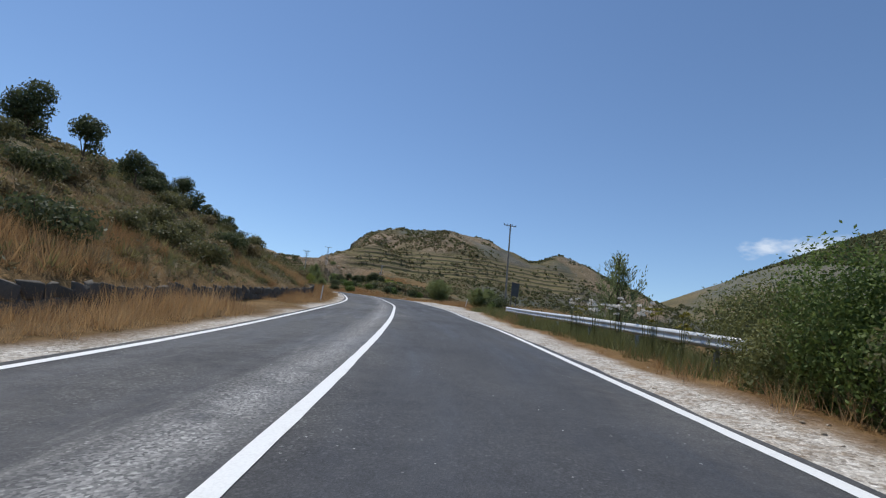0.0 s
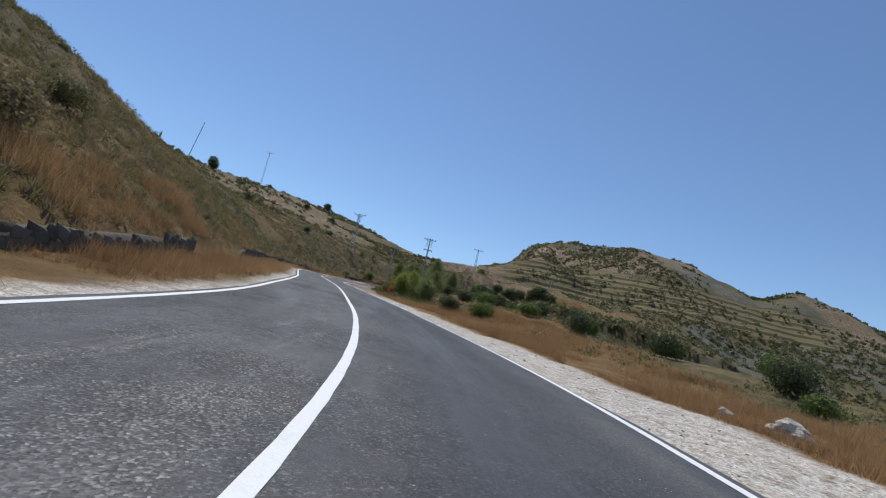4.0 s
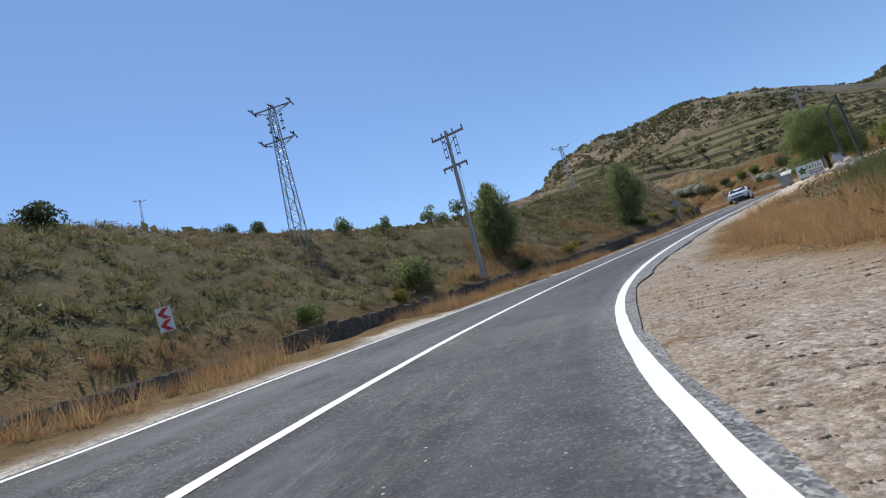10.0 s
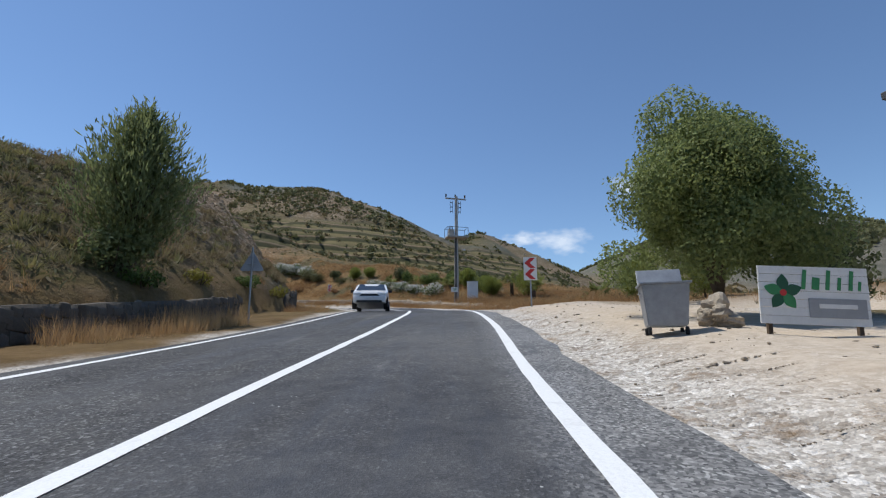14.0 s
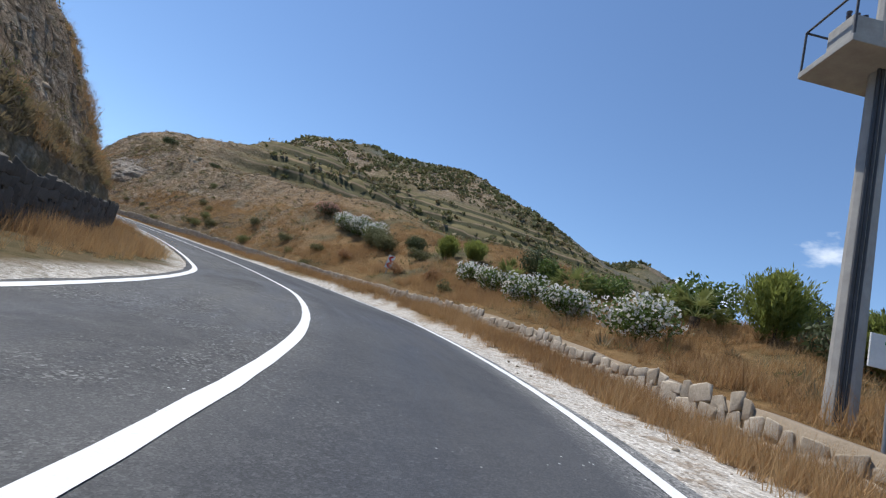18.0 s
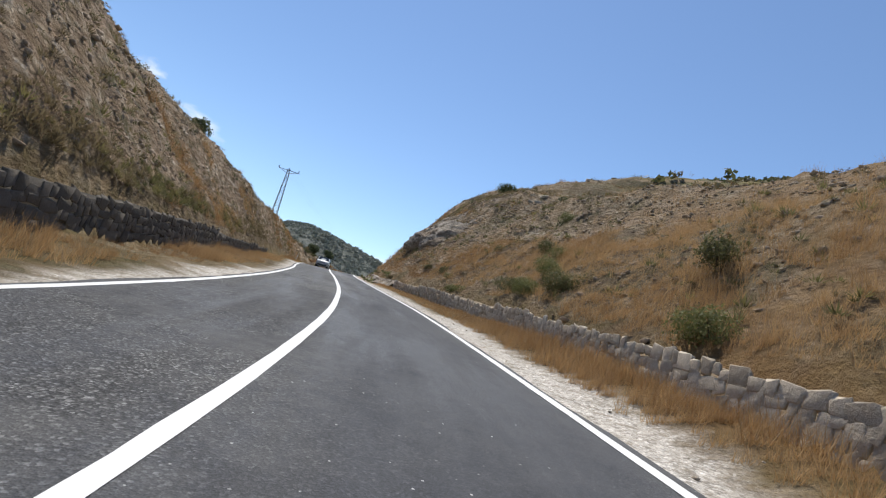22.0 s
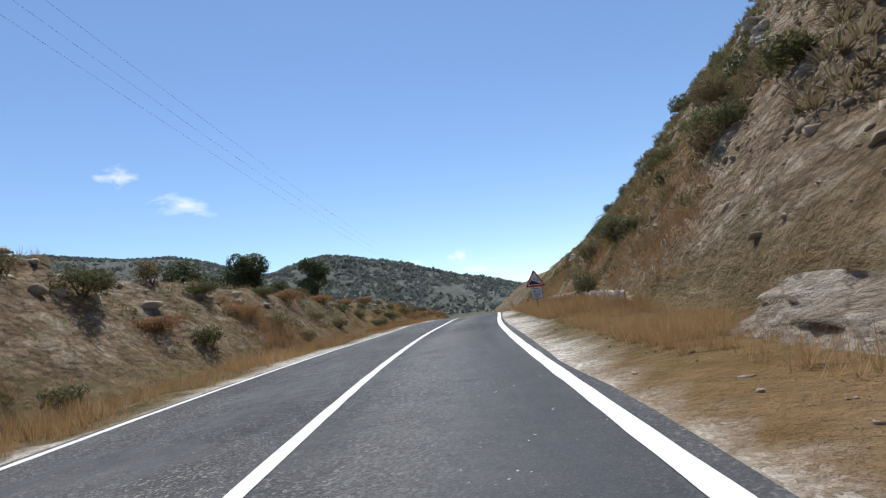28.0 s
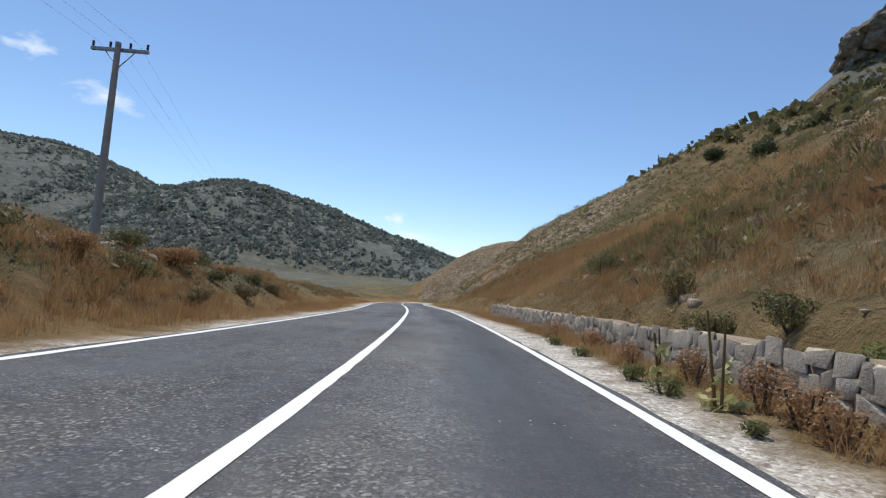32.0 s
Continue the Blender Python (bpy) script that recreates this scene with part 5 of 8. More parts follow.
def loose_stones():
    xy, s, d = along_road(26000, 0, 450, 3.35, 12, 1)
    wide = EDGE + np.interp(s, [0, 25, 45, 90, 110, 135, 150, 180, 200, 230, 245, 275, 330, 400, 440], [1.6, 1.8, 3.6, 3.4, 2.4, 2.2, 5.0, 6.0, 6.0, 9.0, 2.4, 1.7, 1.6, 1.8, 1.4])
    keep = (np.abs(d) < wide + 0.5) & (np.abs(d) > half_width(s, d) + 0.06)
    scattered("gravel_stones", SHARP, xy[keep], 0.018 + 0.085 * RNG.random(keep.sum()) ** 5, M_ROCK, "pale loose gravel stones on the shoulder", "gravel", 0.0)
    xy, s, d = along_road(34000, 132, 212, 3.9, 9.0, 1)
    keep = (np.abs(d) > half_width(s, d) + 0.03) & (np.abs(d) < np.interp(s, [132, 150, 185, 200, 212], [6.2, 9.0, 8.2, 6.0, 5.6]))
    scattered("bend_pebbles", PEBBLES, xy[keep], 0.016 + 0.05 * RNG.random(keep.sum()) ** 5, M_ROCK, "grey and buff pebbles on the wide gravel inside the bend", "gravel", 0.0)
    P, S = [], []
    for side, a, b, n in ((1, 300, 470, 9000), (-1, 240, 350, 7500), (-1, 150, 235, 1200), (-1, 80, 140, 500)):
        xy, s, d = along_road(n, a, b, 5.5, 34, side)
        keep = (np.abs(d) > verge_of(s, d) + 0.7) & (fbm(xy[:, 0], xy[:, 1], 7, 3, 90) > 0.47)
        P.append(xy[keep])
        S.append(0.09 + 0.42 * RNG.random(keep.sum()) ** 4)
    for side, a, b, n, d1 in ((-1, 240, 350, 12000, 22), (1, 300, 340, 8000, 24), (1, 334, 378, 12000, 18), (1, 378, 430, 6000, 30)):
        xy, s, d = along_road(n, a, b, 5.5, d1, side)
        keep = np.abs(d) > verge_of(s, d) + 1.6
        P.append(xy[keep])
        S.append((0.07 + 0.24 * RNG.random(keep.sum()) ** 3) )
    scattered("rock_rubble", SHARP, np.concatenate(P), np.concatenate(S), M_RUBBLE, "broken grey and buff rock on the cut slopes", "rock", 0.1, (0.7, 1.3))
    # the bedded ledge at the foot of the deep cut
    s = 333 + 43 * RNG.random(620)
    h = RNG.random(620)
    d = EDGE + np.interp(s, RIGHT_S, RIGHT_VERGE) - 0.40 + 0.42 * h + 0.16 * RNG.random(620)
    at = [road_at(a, b) for a, b in zip(s, d)]
    xy = np.array([(p.x, p.y) for p in at])
    scattered("rock_ledge", SHARP, xy, 0.08 + 0.22 * RNG.random(620) ** 3, M_ROCK, "broken bedded rock ledge at the foot of the cut", "rock", 0.0, (0.7, 1.2), None, np.array([p.z for p in at]) + h * np.interp(s, RIGHT_S, RIGHT_WALL))
    # bedded outcrops high on the slopes
    P, S = [], []
    for n, x0, x1, y0, y1 in ((420, -100, -40, 318, 360), (420, -150, -60, 395, 470), (240, -90, 10, 395, 430), (160, 80, 150, 400, 430)):
        xy = np.stack([x0 + (x1 - x0) * RNG.random(n), y0 + (y1 - y0) * RNG.random(n)], 1)
        _, s, d, _, _ = land(xy[:, 0], xy[:, 1], False)
        keep = (d > 16) & (fbm(xy[:, 0] * 0.5, xy[:, 1], 9, 3, 91) > 0.50)
        P.append(xy[keep])
        S.append(0.5 + 1.3 * RNG.random(keep.sum()) ** 2)
    scattered("rock_outcrop", SHARP, np.concatenate(P), np.concatenate(S), M_ROCK, "pale limestone outcrops on the hillside", "rock", 0.15, (0.6, 1.2))


loose_stones()


# ---- stone retaining walls ----
def wall_line(side, s):
    v = np.interp(s, LEFT_S, LEFT_VERGE) if side < 0 else np.interp(s, RIGHT_S, RIGHT_VERGE)
    h = np.interp(s, LEFT_S, LEFT_WALL) if side < 0 else np.interp(s, RIGHT_S, RIGHT_WALL)
    return side * (EDGE + v), h


def wall_body(name, side, s0, s1, material, label):
    ss = np.arange(s0, s1, 0.5)
    rows = []
    for s in ss:
        d, h = wall_line(side, s)
        top = h + (vnoise(np.array([s]), np.array([0.0]), 1.3, 95)[0] - 0.5) * 0.12
        ends = min(1.0, (s - s0) / 2 + 0.2, (s1 - s) / 2 + 0.2)
        a, b = road_at(s, d), road_at(s, d + side * 0.5)
        rows.append([(a.x, a.y, a.z - 0.4), (a.x, a.y, a.z + top * ends), (b.x, b.y, b.z + top * ends), (b.x, b.y, b.z - 0.4)])
    v = np.array(rows).reshape(-1, 3)
    n = len(ss)
    a, b = np.meshgrid(np.arange(n - 1), np.arange(4), indexing="ij")
    q, r = (a * 4 + b).ravel(), (a * 4 + (b + 1) % 4).ravel()
    f = np.stack([q, r, r + 4, q + 4], 1)
    f = np.concatenate([f, [[3, 2, 1, 0]], [[4 * n - 4, 4 * n - 3, 4 * n - 2, 4 * n - 1]]])
    return tagged(new(name, mesh_of(name, v, f, material)), label, "wall", "", "structure")


def rock_face(name, side, s0, s1, material, label):
    """A low face of broken, bedded rock at the foot of a cut."""
    ss, hh = np.arange(s0, s1, 0.09), np.linspace(-0.3, 1.12, 14)
    V = []
    for s in ss:
        d, h = wall_line(side, s)
        for q in hh:
            bed = vnoise(np.array([s * 0.25 + 7 * math.floor(q * 6)]), np.array([q * 2.0]), 0.5, 120)[0]
            n = 0.42 * (math.floor(fbm(np.array([s]), np.array([q * 1.6]), 0.8, 5, 121, 0.62)[0] * 12) / 12 - 0.5) + 0.16 * (bed - 0.5) + 0.10 * (vnoise(np.array([s]), np.array([q * 3]), 0.28, 122)[0] - 0.5)
            p = road_at(s, d + side * (-0.58 + n + 0.80 * max(q, 0)), q * h * (1 + 0.25 * (vnoise(np.array([s]), np.array([3.0]), 1.7, 123)[0] - 0.5)))
            V.append((p.x, p.y, p.z))
    n, m = len(ss), len(hh)
    a, b = np.meshgrid(np.arange(n - 1), np.arange(m - 1), indexing="ij")
    k = (a * m + b).ravel()
    return tagged(new(name, mesh_of(name, V, np.stack([k, k + 1, k + m + 1, k + m], 1), material)), label, "rock", "", "structure")


def wall_stones(wall, side, s0, s1, material, pick, course=0.27, long=0.42, depth=0.10):
    """Rows of rough stones on the wall's face: single parts in the stretch pick, joined elsewhere."""
    meshes = [mesh_of("stone", v, f, material) for v, f, _ in BLOCKS]
    V, Fc, at, made = [], [], 0, 0
    rng = np.random.default_rng(int(s0) + 500)
    rows = int(1.5 / course) + 1
    for r in range(rows):
        s = s0 + 0.3 + rng.random() * long
        while s < s1 - 0.3:
            d, h = wall_line(side, s)
            w = long * (0.5 + 1.0 * rng.random())
            z = course * (r + 0.5)
            if z < h + 0.02:
                c = course * (0.75 + 0.65 * rng.random())
                p = road_at(s + w / 2, d + side * (depth / 2 - 0.045), z + (rng.random() - 0.5) * course * 0.45)
                m = Matrix.Translation(p) @ pose(0, 0, 0, (rng.random() - 0.5) * 16, (rng.random() - 0.5) * 8, heading(s) + (rng.random() - 0.5) * 6) @ Matrix.Diagonal((depth, w * 0.95, c * 1.0, 1))
                k = int(rng.integers(len(BLOCKS)))
                if pick[0] < s < pick[1] and made < 300:
                    ob = new("stone", meshes[k])
                    ob.matrix_basis = m
                    ob.parent = wall
                    made += 1
                else:
                    v, f, _ = BLOCKS[k]
                    V.append(v @ np.array(m.to_3x3()).T + np.array(m.translation))
                    Fc.append(f + at)
                    at += len(v)
            s += w * 0.94
    if V:
        ob = new("stones", mesh_of("stones", np.concatenate(V), np.concatenate(Fc), material))
        ob.parent = wall
        tagged(ob, "", "", "", "stuff")


# ---- trunks and crowns ----
def trunk_mesh(name, height, r0, rng, limbs, material=None, lean=0.1):
    """A tapered, slightly crooked trunk with limbs that run to the given points."""
    bm = bmesh.new()
    p, q = Vector((0, 0, -0.25)), Vector((0, 0, 0))
    n = 4
    pts = [p]
    for i in range(1, n + 1):
        pts.append(Vector(((rng.random() - 0.5) * lean * height * 0.4, (rng.random() - 0.5) * lean * height * 0.4, height * i / n)))
    for i in range(n):
        rod(bm, pts[i], pts[i + 1] + (pts[i + 1] - pts[i]) * 0.04, r0 * (1 - 0.62 * i / n), r0 * (1 - 0.62 * (i + 1) / n), 8)
    for to in limbs:
        a = pts[1 + int(rng.integers(n - 1))]
        rod(bm, a, Vector(to), r0 * 0.4, r0 * 0.12, 6)
    me = bpy.data.meshes.new(name)
    bm.to_mesh(me)
    bm.free()
    me.materials.append(material or M_BARK)
    return me


def place_tree(name, at, label, category, trunk, crowns, group="", turn=0.0):
    t = thing(name, pose(at[0], at[1], at[2], 0, 0, turn), label, category, group)
    if trunk is not None:
        meshpart("trunk", trunk, t)
    for nm, me in crowns:
        meshpart(nm, me, t)
    return t


def round_tree(at, h, r, label, seed, mat=None, leaf=0.11, density=1.0, group="", bare=0.28, name="tree", category="tree", more=1.0):
    rng = np.random.default_rng(seed)
    clumps, n = [], []
    k = max(6, int(9 * more * (r / 1.5) ** 1.2))
    for i in range(k):
        a, e = rng.random() * 6.283, rng.random()
        rr = r * 0.62 * math.sqrt(rng.random())
        z = h * (bare + (1 - bare) * (0.22 + 0.58 * e))
        c = (math.cos(a) * rr * (1.1 - 0.5 * e), math.sin(a) * rr * (1.1 - 0.5 * e), z)
        q = r * (0.34 + 0.22 * rng.random()) / more ** 0.4
        clumps.append((c, (q, q, q * 0.82)))
        n.append(int(density * 62 * (q / 0.5) ** 2 * (0.11 / leaf) ** 2) + 20)
    tr = trunk_mesh("trunk", h * (bare + 0.25), max(0.05, h * 0.028), rng, [c for c, _ in clumps[:7]])
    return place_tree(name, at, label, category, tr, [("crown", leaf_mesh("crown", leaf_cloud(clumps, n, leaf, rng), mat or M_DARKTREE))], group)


def pine_tree(at, h, r, label, seed, group="", leaf=0.15, density=1.0, name="young_pine", mat=None):
    """A young pine: shaggy, up-turned shoots set with long needles."""
    rng = np.random.default_rng(seed)
    tips, V, T = [], [], []
    shoots = int(125 * density ** 0.7)
    for i in range(shoots):
        e = (i + 0.5) / shoots
        a = i * 2.4 + 0.6 * rng.random()
        reach = r * 1.2 * (1 - e ** 1.9) * (0.55 + 0.55 * rng.random()) + 0.05
        z0 = h * (0.04 + 0.72 * e)
        rise = (0.30 + 0.55 * rng.random()) * reach + h * 0.16 * (0.7 + 0.6 * rng.random())
        out = np.array([math.cos(a), math.sin(a), 0.0])
        tips.append(tuple(out * reach + np.array([0, 0, z0 + rise])))
        n = 46
        f = 0.18 + 0.82 * rng.random(n) ** 0.8
        p = out * (reach * f)[:, None] + np.array([0, 0, 1.0]) * (z0 + rise * f ** 1.7)[:, None] + rng.normal(size=(n, 3)) * 0.05 * r
        way = out * 0.5 + np.array([0, 0, 1.0]) * (0.35 + f)[:, None] + rng.normal(size=(n, 3)) * 0.45
        way /= np.linalg.norm(way, axis=1)[:, None]
        side = np.cross(way, rng.normal(size=(n, 3)))
        side /= np.linalg.norm(side, axis=1)[:, None] + 1e-9
        long = (leaf * 1.5 * (0.6 + 0.7 * rng.random(n)))[:, None]
        wide = side * leaf * 0.16
        V.append(np.stack([p - wide * 0.4, p + way * long * 0.45 + wide, p + way * long, p + way * long * 0.45 - wide], 1))
        # inner needles tinted dark and tips light, the crown's inner shade put into colour
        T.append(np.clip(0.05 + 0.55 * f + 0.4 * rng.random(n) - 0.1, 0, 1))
    v = np.concatenate(V).reshape(-1, 3)
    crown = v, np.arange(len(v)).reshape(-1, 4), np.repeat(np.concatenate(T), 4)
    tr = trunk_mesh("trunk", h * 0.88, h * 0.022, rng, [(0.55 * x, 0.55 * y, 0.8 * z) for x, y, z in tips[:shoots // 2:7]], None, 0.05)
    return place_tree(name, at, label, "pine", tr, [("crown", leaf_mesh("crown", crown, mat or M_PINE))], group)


def stem_mesh():
    bm = rod(bmesh.new(), (0, 0, 0), (0, 0, 1), 0.03, 0.012, 5)
    me = bpy.data.meshes.new("stem")
    bm.to_mesh(me)
    bm.free()
    me.materials.append(M_BARK)
    return me


STEM = stem_mesh()


def bush(at, h, r, label, seed, mat=None, leaf=0.075, flowers=None, share=0.3, name="bush", category="bush", group="", density=1.0):
    rng = np.random.default_rng(seed)
    clumps, n = [], []
    for i in range(max(5, int(7 * r))):
        a, rr = rng.random() * 6.283, r * 0.6 * math.sqrt(rng.random())
        q = r * (0.42 + 0.2 * rng.random())
        c = (math.cos(a) * rr, math.sin(a) * rr, h * (0.28 + 0.36 * rng.random()))
        clumps.append((c, (q, q, h * (0.30 + 0.12 * rng.random()))))
        n.append(int(density * 120 * (q / 0.5) ** 2 * (0.075 / leaf) ** 2) + 30)
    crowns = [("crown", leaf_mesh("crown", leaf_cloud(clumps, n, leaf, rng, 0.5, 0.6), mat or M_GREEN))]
    if flowers:
        top = [((c[0], c[1], c[2] + q[2] * 0.18), (q[0] * 1.04, q[1] * 1.04, q[2] * 0.95)) for c, q in clumps]
        crowns.append(("blossom", leaf_mesh("blossom", leaf_cloud(top, [int(share * 90 * (q[0] / 0.5) ** 2) + 6 for _, q in top], 0.055, rng, 0.9, 0.0, 0.9), flowers)))
    t = place_tree(name, at, label, category, None, crowns, group)
    for i in range(3):
        a = i * 2.1 + rng.random()
        ob = meshpart("stem", STEM, t)
        way = Vector((math.cos(a) * r * 0.5, math.sin(a) * r * 0.5, h * 0.6 + 0.15))
        ob.matrix_basis = Matrix.Translation((0, 0, -0.15)) @ way.to_track_quat("Z", "Y").to_matrix().to_4x4() @ Matrix.Diagonal((1, 1, way.length, 1))
    return t


def fan_palm(at, h, r, label, seed, trunk=0.0, group=""):
    """A palm: a crown of fan or feather fronds over a short or no trunk."""
    rng = np.random.default_rng(seed)
    t = thing("palm", pose(*at), label, "palm", group)
    if trunk > 0:
        bm = bmesh.new()
        for i in range(6):
            rod(bm, (0, 0, -0.2 + (trunk + 0.2) * i / 6), (0, 0, -0.2 + (trunk + 0.2) * (i + 1) / 6 + 0.03), 0.20 - 0.008 * i + 0.03 * (i % 2), 0.17, 9)
        part("trunk", bm, M_BARK, t)
    for i in range(18):
        a, up = i * 2.4, 0.1 + 1.15 * rng.random()
        dx, dy = math.cos(a), math.sin(a)
        stalk = r * (0.45 + 0.2 * rng.random())
        base = np.array([0, 0, trunk])
        tipc = base + np.array([dx * stalk * math.cos(up), dy * stalk * math.cos(up), stalk * math.sin(up)])
        vs, fs = [], []
        side = np.array([-dy, dx, 0])
        fwd = np.array([dx * math.cos(up), dy * math.cos(up), math.sin(up)])
        vs += [base - side * 0.015, base + side * 0.015, tipc + side * 0.012, tipc - side * 0.012]
        fs.append([0, 1, 2, 3])
        k = 13
        for j in range(k):
            an = (j / (k - 1) - 0.5) * 2.5
            w = fwd * math.cos(an) + side * math.sin(an)
            e = tipc + w * r * 0.55 * (1 - 0.25 * abs(an)) + np.array([0, 0, -0.10 * r * (1 + abs(an))])
            o = len(vs)
            nx = np.cross(w, [0, 0, 1.0])
            nx = nx / (np.linalg.norm(nx) + 1e-6) * r * 0.042
            mid = (tipc + e) / 2
            vs += [tipc, mid + nx, e, mid - nx]
            fs.append([o, o + 1, o + 2, o + 3])
        me = mesh_of("frond", np.array(vs), np.array(fs), M_PALM)
        mask(me, "tint", np.full(len(vs), 0.2 + 0.7 * rng.random()))
        meshpart("frond", me, t)
    return t


M_PALM = foliage("leaf_palm", (0.085, 0.105, 0.032), (0.30, 0.32, 0.11))


# ---- walls beside the road ----
w = wall_body("wall_east", 1, 237, 332, M_MORTAR, "pale rubble-stone retaining wall at the foot of the cut")
wall_stones(w, 1, 237, 332, M_STONE, (292, 314), 0.22, 0.33, 0.055)
w = rock_face("rock_face", 1, 332, 380, M_LEDGE, "low vertical rock face at the foot of the cut")
w = wall_body("wall_east_far", 1, 388, 476, M_MORTAR, "weathered rubble-stone retaining wall half hidden by dry grass")
wall_stones(w, 1, 388, 476, M_STONE, (428, 456), 0.23, 0.30, 0.055)
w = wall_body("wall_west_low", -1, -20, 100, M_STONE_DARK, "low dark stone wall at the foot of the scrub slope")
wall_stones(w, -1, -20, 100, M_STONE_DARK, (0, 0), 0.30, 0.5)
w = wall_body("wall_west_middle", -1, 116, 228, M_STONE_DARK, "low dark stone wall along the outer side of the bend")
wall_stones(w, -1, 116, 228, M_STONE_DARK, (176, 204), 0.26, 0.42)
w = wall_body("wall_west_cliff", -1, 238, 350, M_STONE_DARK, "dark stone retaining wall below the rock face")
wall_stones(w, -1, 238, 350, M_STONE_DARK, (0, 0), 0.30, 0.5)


# ---- power line poles ----
def insulator(bm, p, down=0.22, r=0.055):
    p = Vector(p)
    for i in range(3):
        rod(bm, p - Vector((0, 0, down * i / 3)), p - Vector((0, 0, down * (i + 0.75) / 3)), r, r * 0.7, 8)


def line_pole(at, top, label, turn, material, double=False, group="roadside power poles", tilt=0.0):
    """A round pole with one or two cross-arms and hanging insulators. top: height above the foot."""
    t = thing("utility_pole", pose(*at, 0, tilt, turn), label, "utility pole", group)
    part("pole", rod(bmesh.new(), (0, 0, -0.6), (0, 0, top), 0.17, 0.105, 12), material, t)
    for k, z in enumerate([top - 0.25] + ([top - 2.3] if double else [])):
        half = 1.15 if k == 0 else 0.85
        arm = part("crossarm", box(bmesh.new(), (half * 2, 0.12, 0.13), (0, 0.14, z), (0, 0, 0), 0.012), M_CONCRETE if double else M_STEEL, t)
        for x in (-half * 0.95, -half * 0.35, half * 0.35, half * 0.95):
            bm = bmesh.new()
            insulator(bm, (x, 0.14, z + (0.30 if k == 0 else -0.08)))
            if k == 0:
                rod(bm, (x, 0.14, z), (x, 0.14, z + 0.12), 0.014, 0.014, 6)
            part("insulator", bm, M_PORCELAIN, arm)
    bm = bmesh.new()
    rod(bm, (-0.6, 0.16, top - 0.3), (0, 0.16, top - 0.95), 0.022, 0.022, 6)
    rod(bm, (0.6, 0.16, top - 0.3), (0, 0.16, top - 0.95), 0.022, 0.022, 6)
    part("brace", bm, M_STEEL, t)
    if double:
        for x in (-0.42, 0.42):
            bm = bmesh.new()
            for zz in (0.55, 1.05, 1.6):
                box(bm, (0.22, 0.08, 0.06), (x, 0.22, top - zz), (0, 0, 0), 0.01)
            rod(bm, (x - 0.1, 0.22, top - 0.4), (x - 0.1, 0.22, top - 1.75), 0.018, 0.018, 6)
            rod(bm, (x + 0.1, 0.22, top - 0.4), (x + 0.1, 0.22, top - 1.75), 0.018, 0.018, 6)
            part("switch_rack", bm, M_DARKSTEEL, t)
        part("earth_wire", rod(bmesh.new(), (0.15, 0.1, 0.2), (0.19, 0.2, top - 2.3), 0.012, 0.012, 5), M_DARKSTEEL, t)
    return t


def lattice_pylon(at, top, label, turn, base=0.95, arms=1, group="lattice power pylons"):
    t = thing("lattice_pylon", pose(*at, 0, 0, turn), label, "pylon", group)
    b0, b1 = base / 2, 0.17
    for sx in (-1, 1):
        for sy in (-1, 1):
            part("leg", rod(bmesh.new(), (sx * b0, sy * b0, -0.5), (sx * b1, sy * b1, top), 0.045, 0.038, 5), M_STEEL, t)
    n = max(8, int(top / 0.8))
    def corner(k, z):
        w = b0 + (b1 - b0) * z / top
        sx, sy = ((-1, -1), (1, -1), (1, 1), (-1, 1))[k % 4]
        return (sx * w, sy * w, z)

    for f in range(4):
        for i in range(n):
            z0, z1 = top * i / n, top * (i + 1) / n
            part("brace", rod(bmesh.new(), corner(f + i % 2, z0), corner(f + 1 - i % 2, z1), 0.022, 0.022, 4), M_STEEL, t)
            part("brace", rod(bmesh.new(), corner(f, z1), corner(f + 1, z1), 0.018, 0.018, 4), M_STEEL, t)
    for k in range(arms):
        z = top - 0.15 - 2.6 * k
        half = 1.5 - 0.25 * k
        arm = part("crossarm", box(bmesh.new(), (2 * half, 0.10, 0.08), (0, 0, z), (0, 0, 0), 0.01), M_STEEL, t)
        for sx in (-half, half):
            for sy in (-0.16, 0.16):
                part("strut", rod(bmesh.new(), (sx, 0, z), (0, sy, z - 0.55), 0.025, 0.025, 5), M_STEEL, arm)
        for x in (-half, 0.0, half):
            bm = bmesh.new()
            rod(bm, (x - 0.02, -0.55, z + 0.10), (x, 0, z + 0.14), 0.05, 0.05, 8)
            rod(bm, (x, 0, z + 0.14), (x + 0.02, 0.55, z + 0.06), 0.05, 0.05, 8)
            insulator(bm, (x, 0, z + 0.35), 0.3, 0.06)
            part("insulator", bm, M_PORCELAIN, arm)
    if arms > 1:
        for x in (-0.5, 0.5):
            bm = bmesh.new()
            for zz in (0.7, 1.2, 1.8):
                box(bm, (0.25, 0.1, 0.07), (x, 0.25, top - zz), (0, 0, 0), 0.01)
            rod(bm, (x, 0.25, top - 0.4), (x, 0.25, top - 2.0), 0.02, 0.02, 6)
            part("switch_rack", bm, M_DARKSTEEL, t)
    return t


def foot(s, d):
    g = ground_at(s, d)
    return (g.x, g.y, g.z)


def reach(s, d, dz):
    """Height from the ground at (s, d) up to dz above the road's middle."""
    return road_at(s).z + dz - ground_at(s, d).z


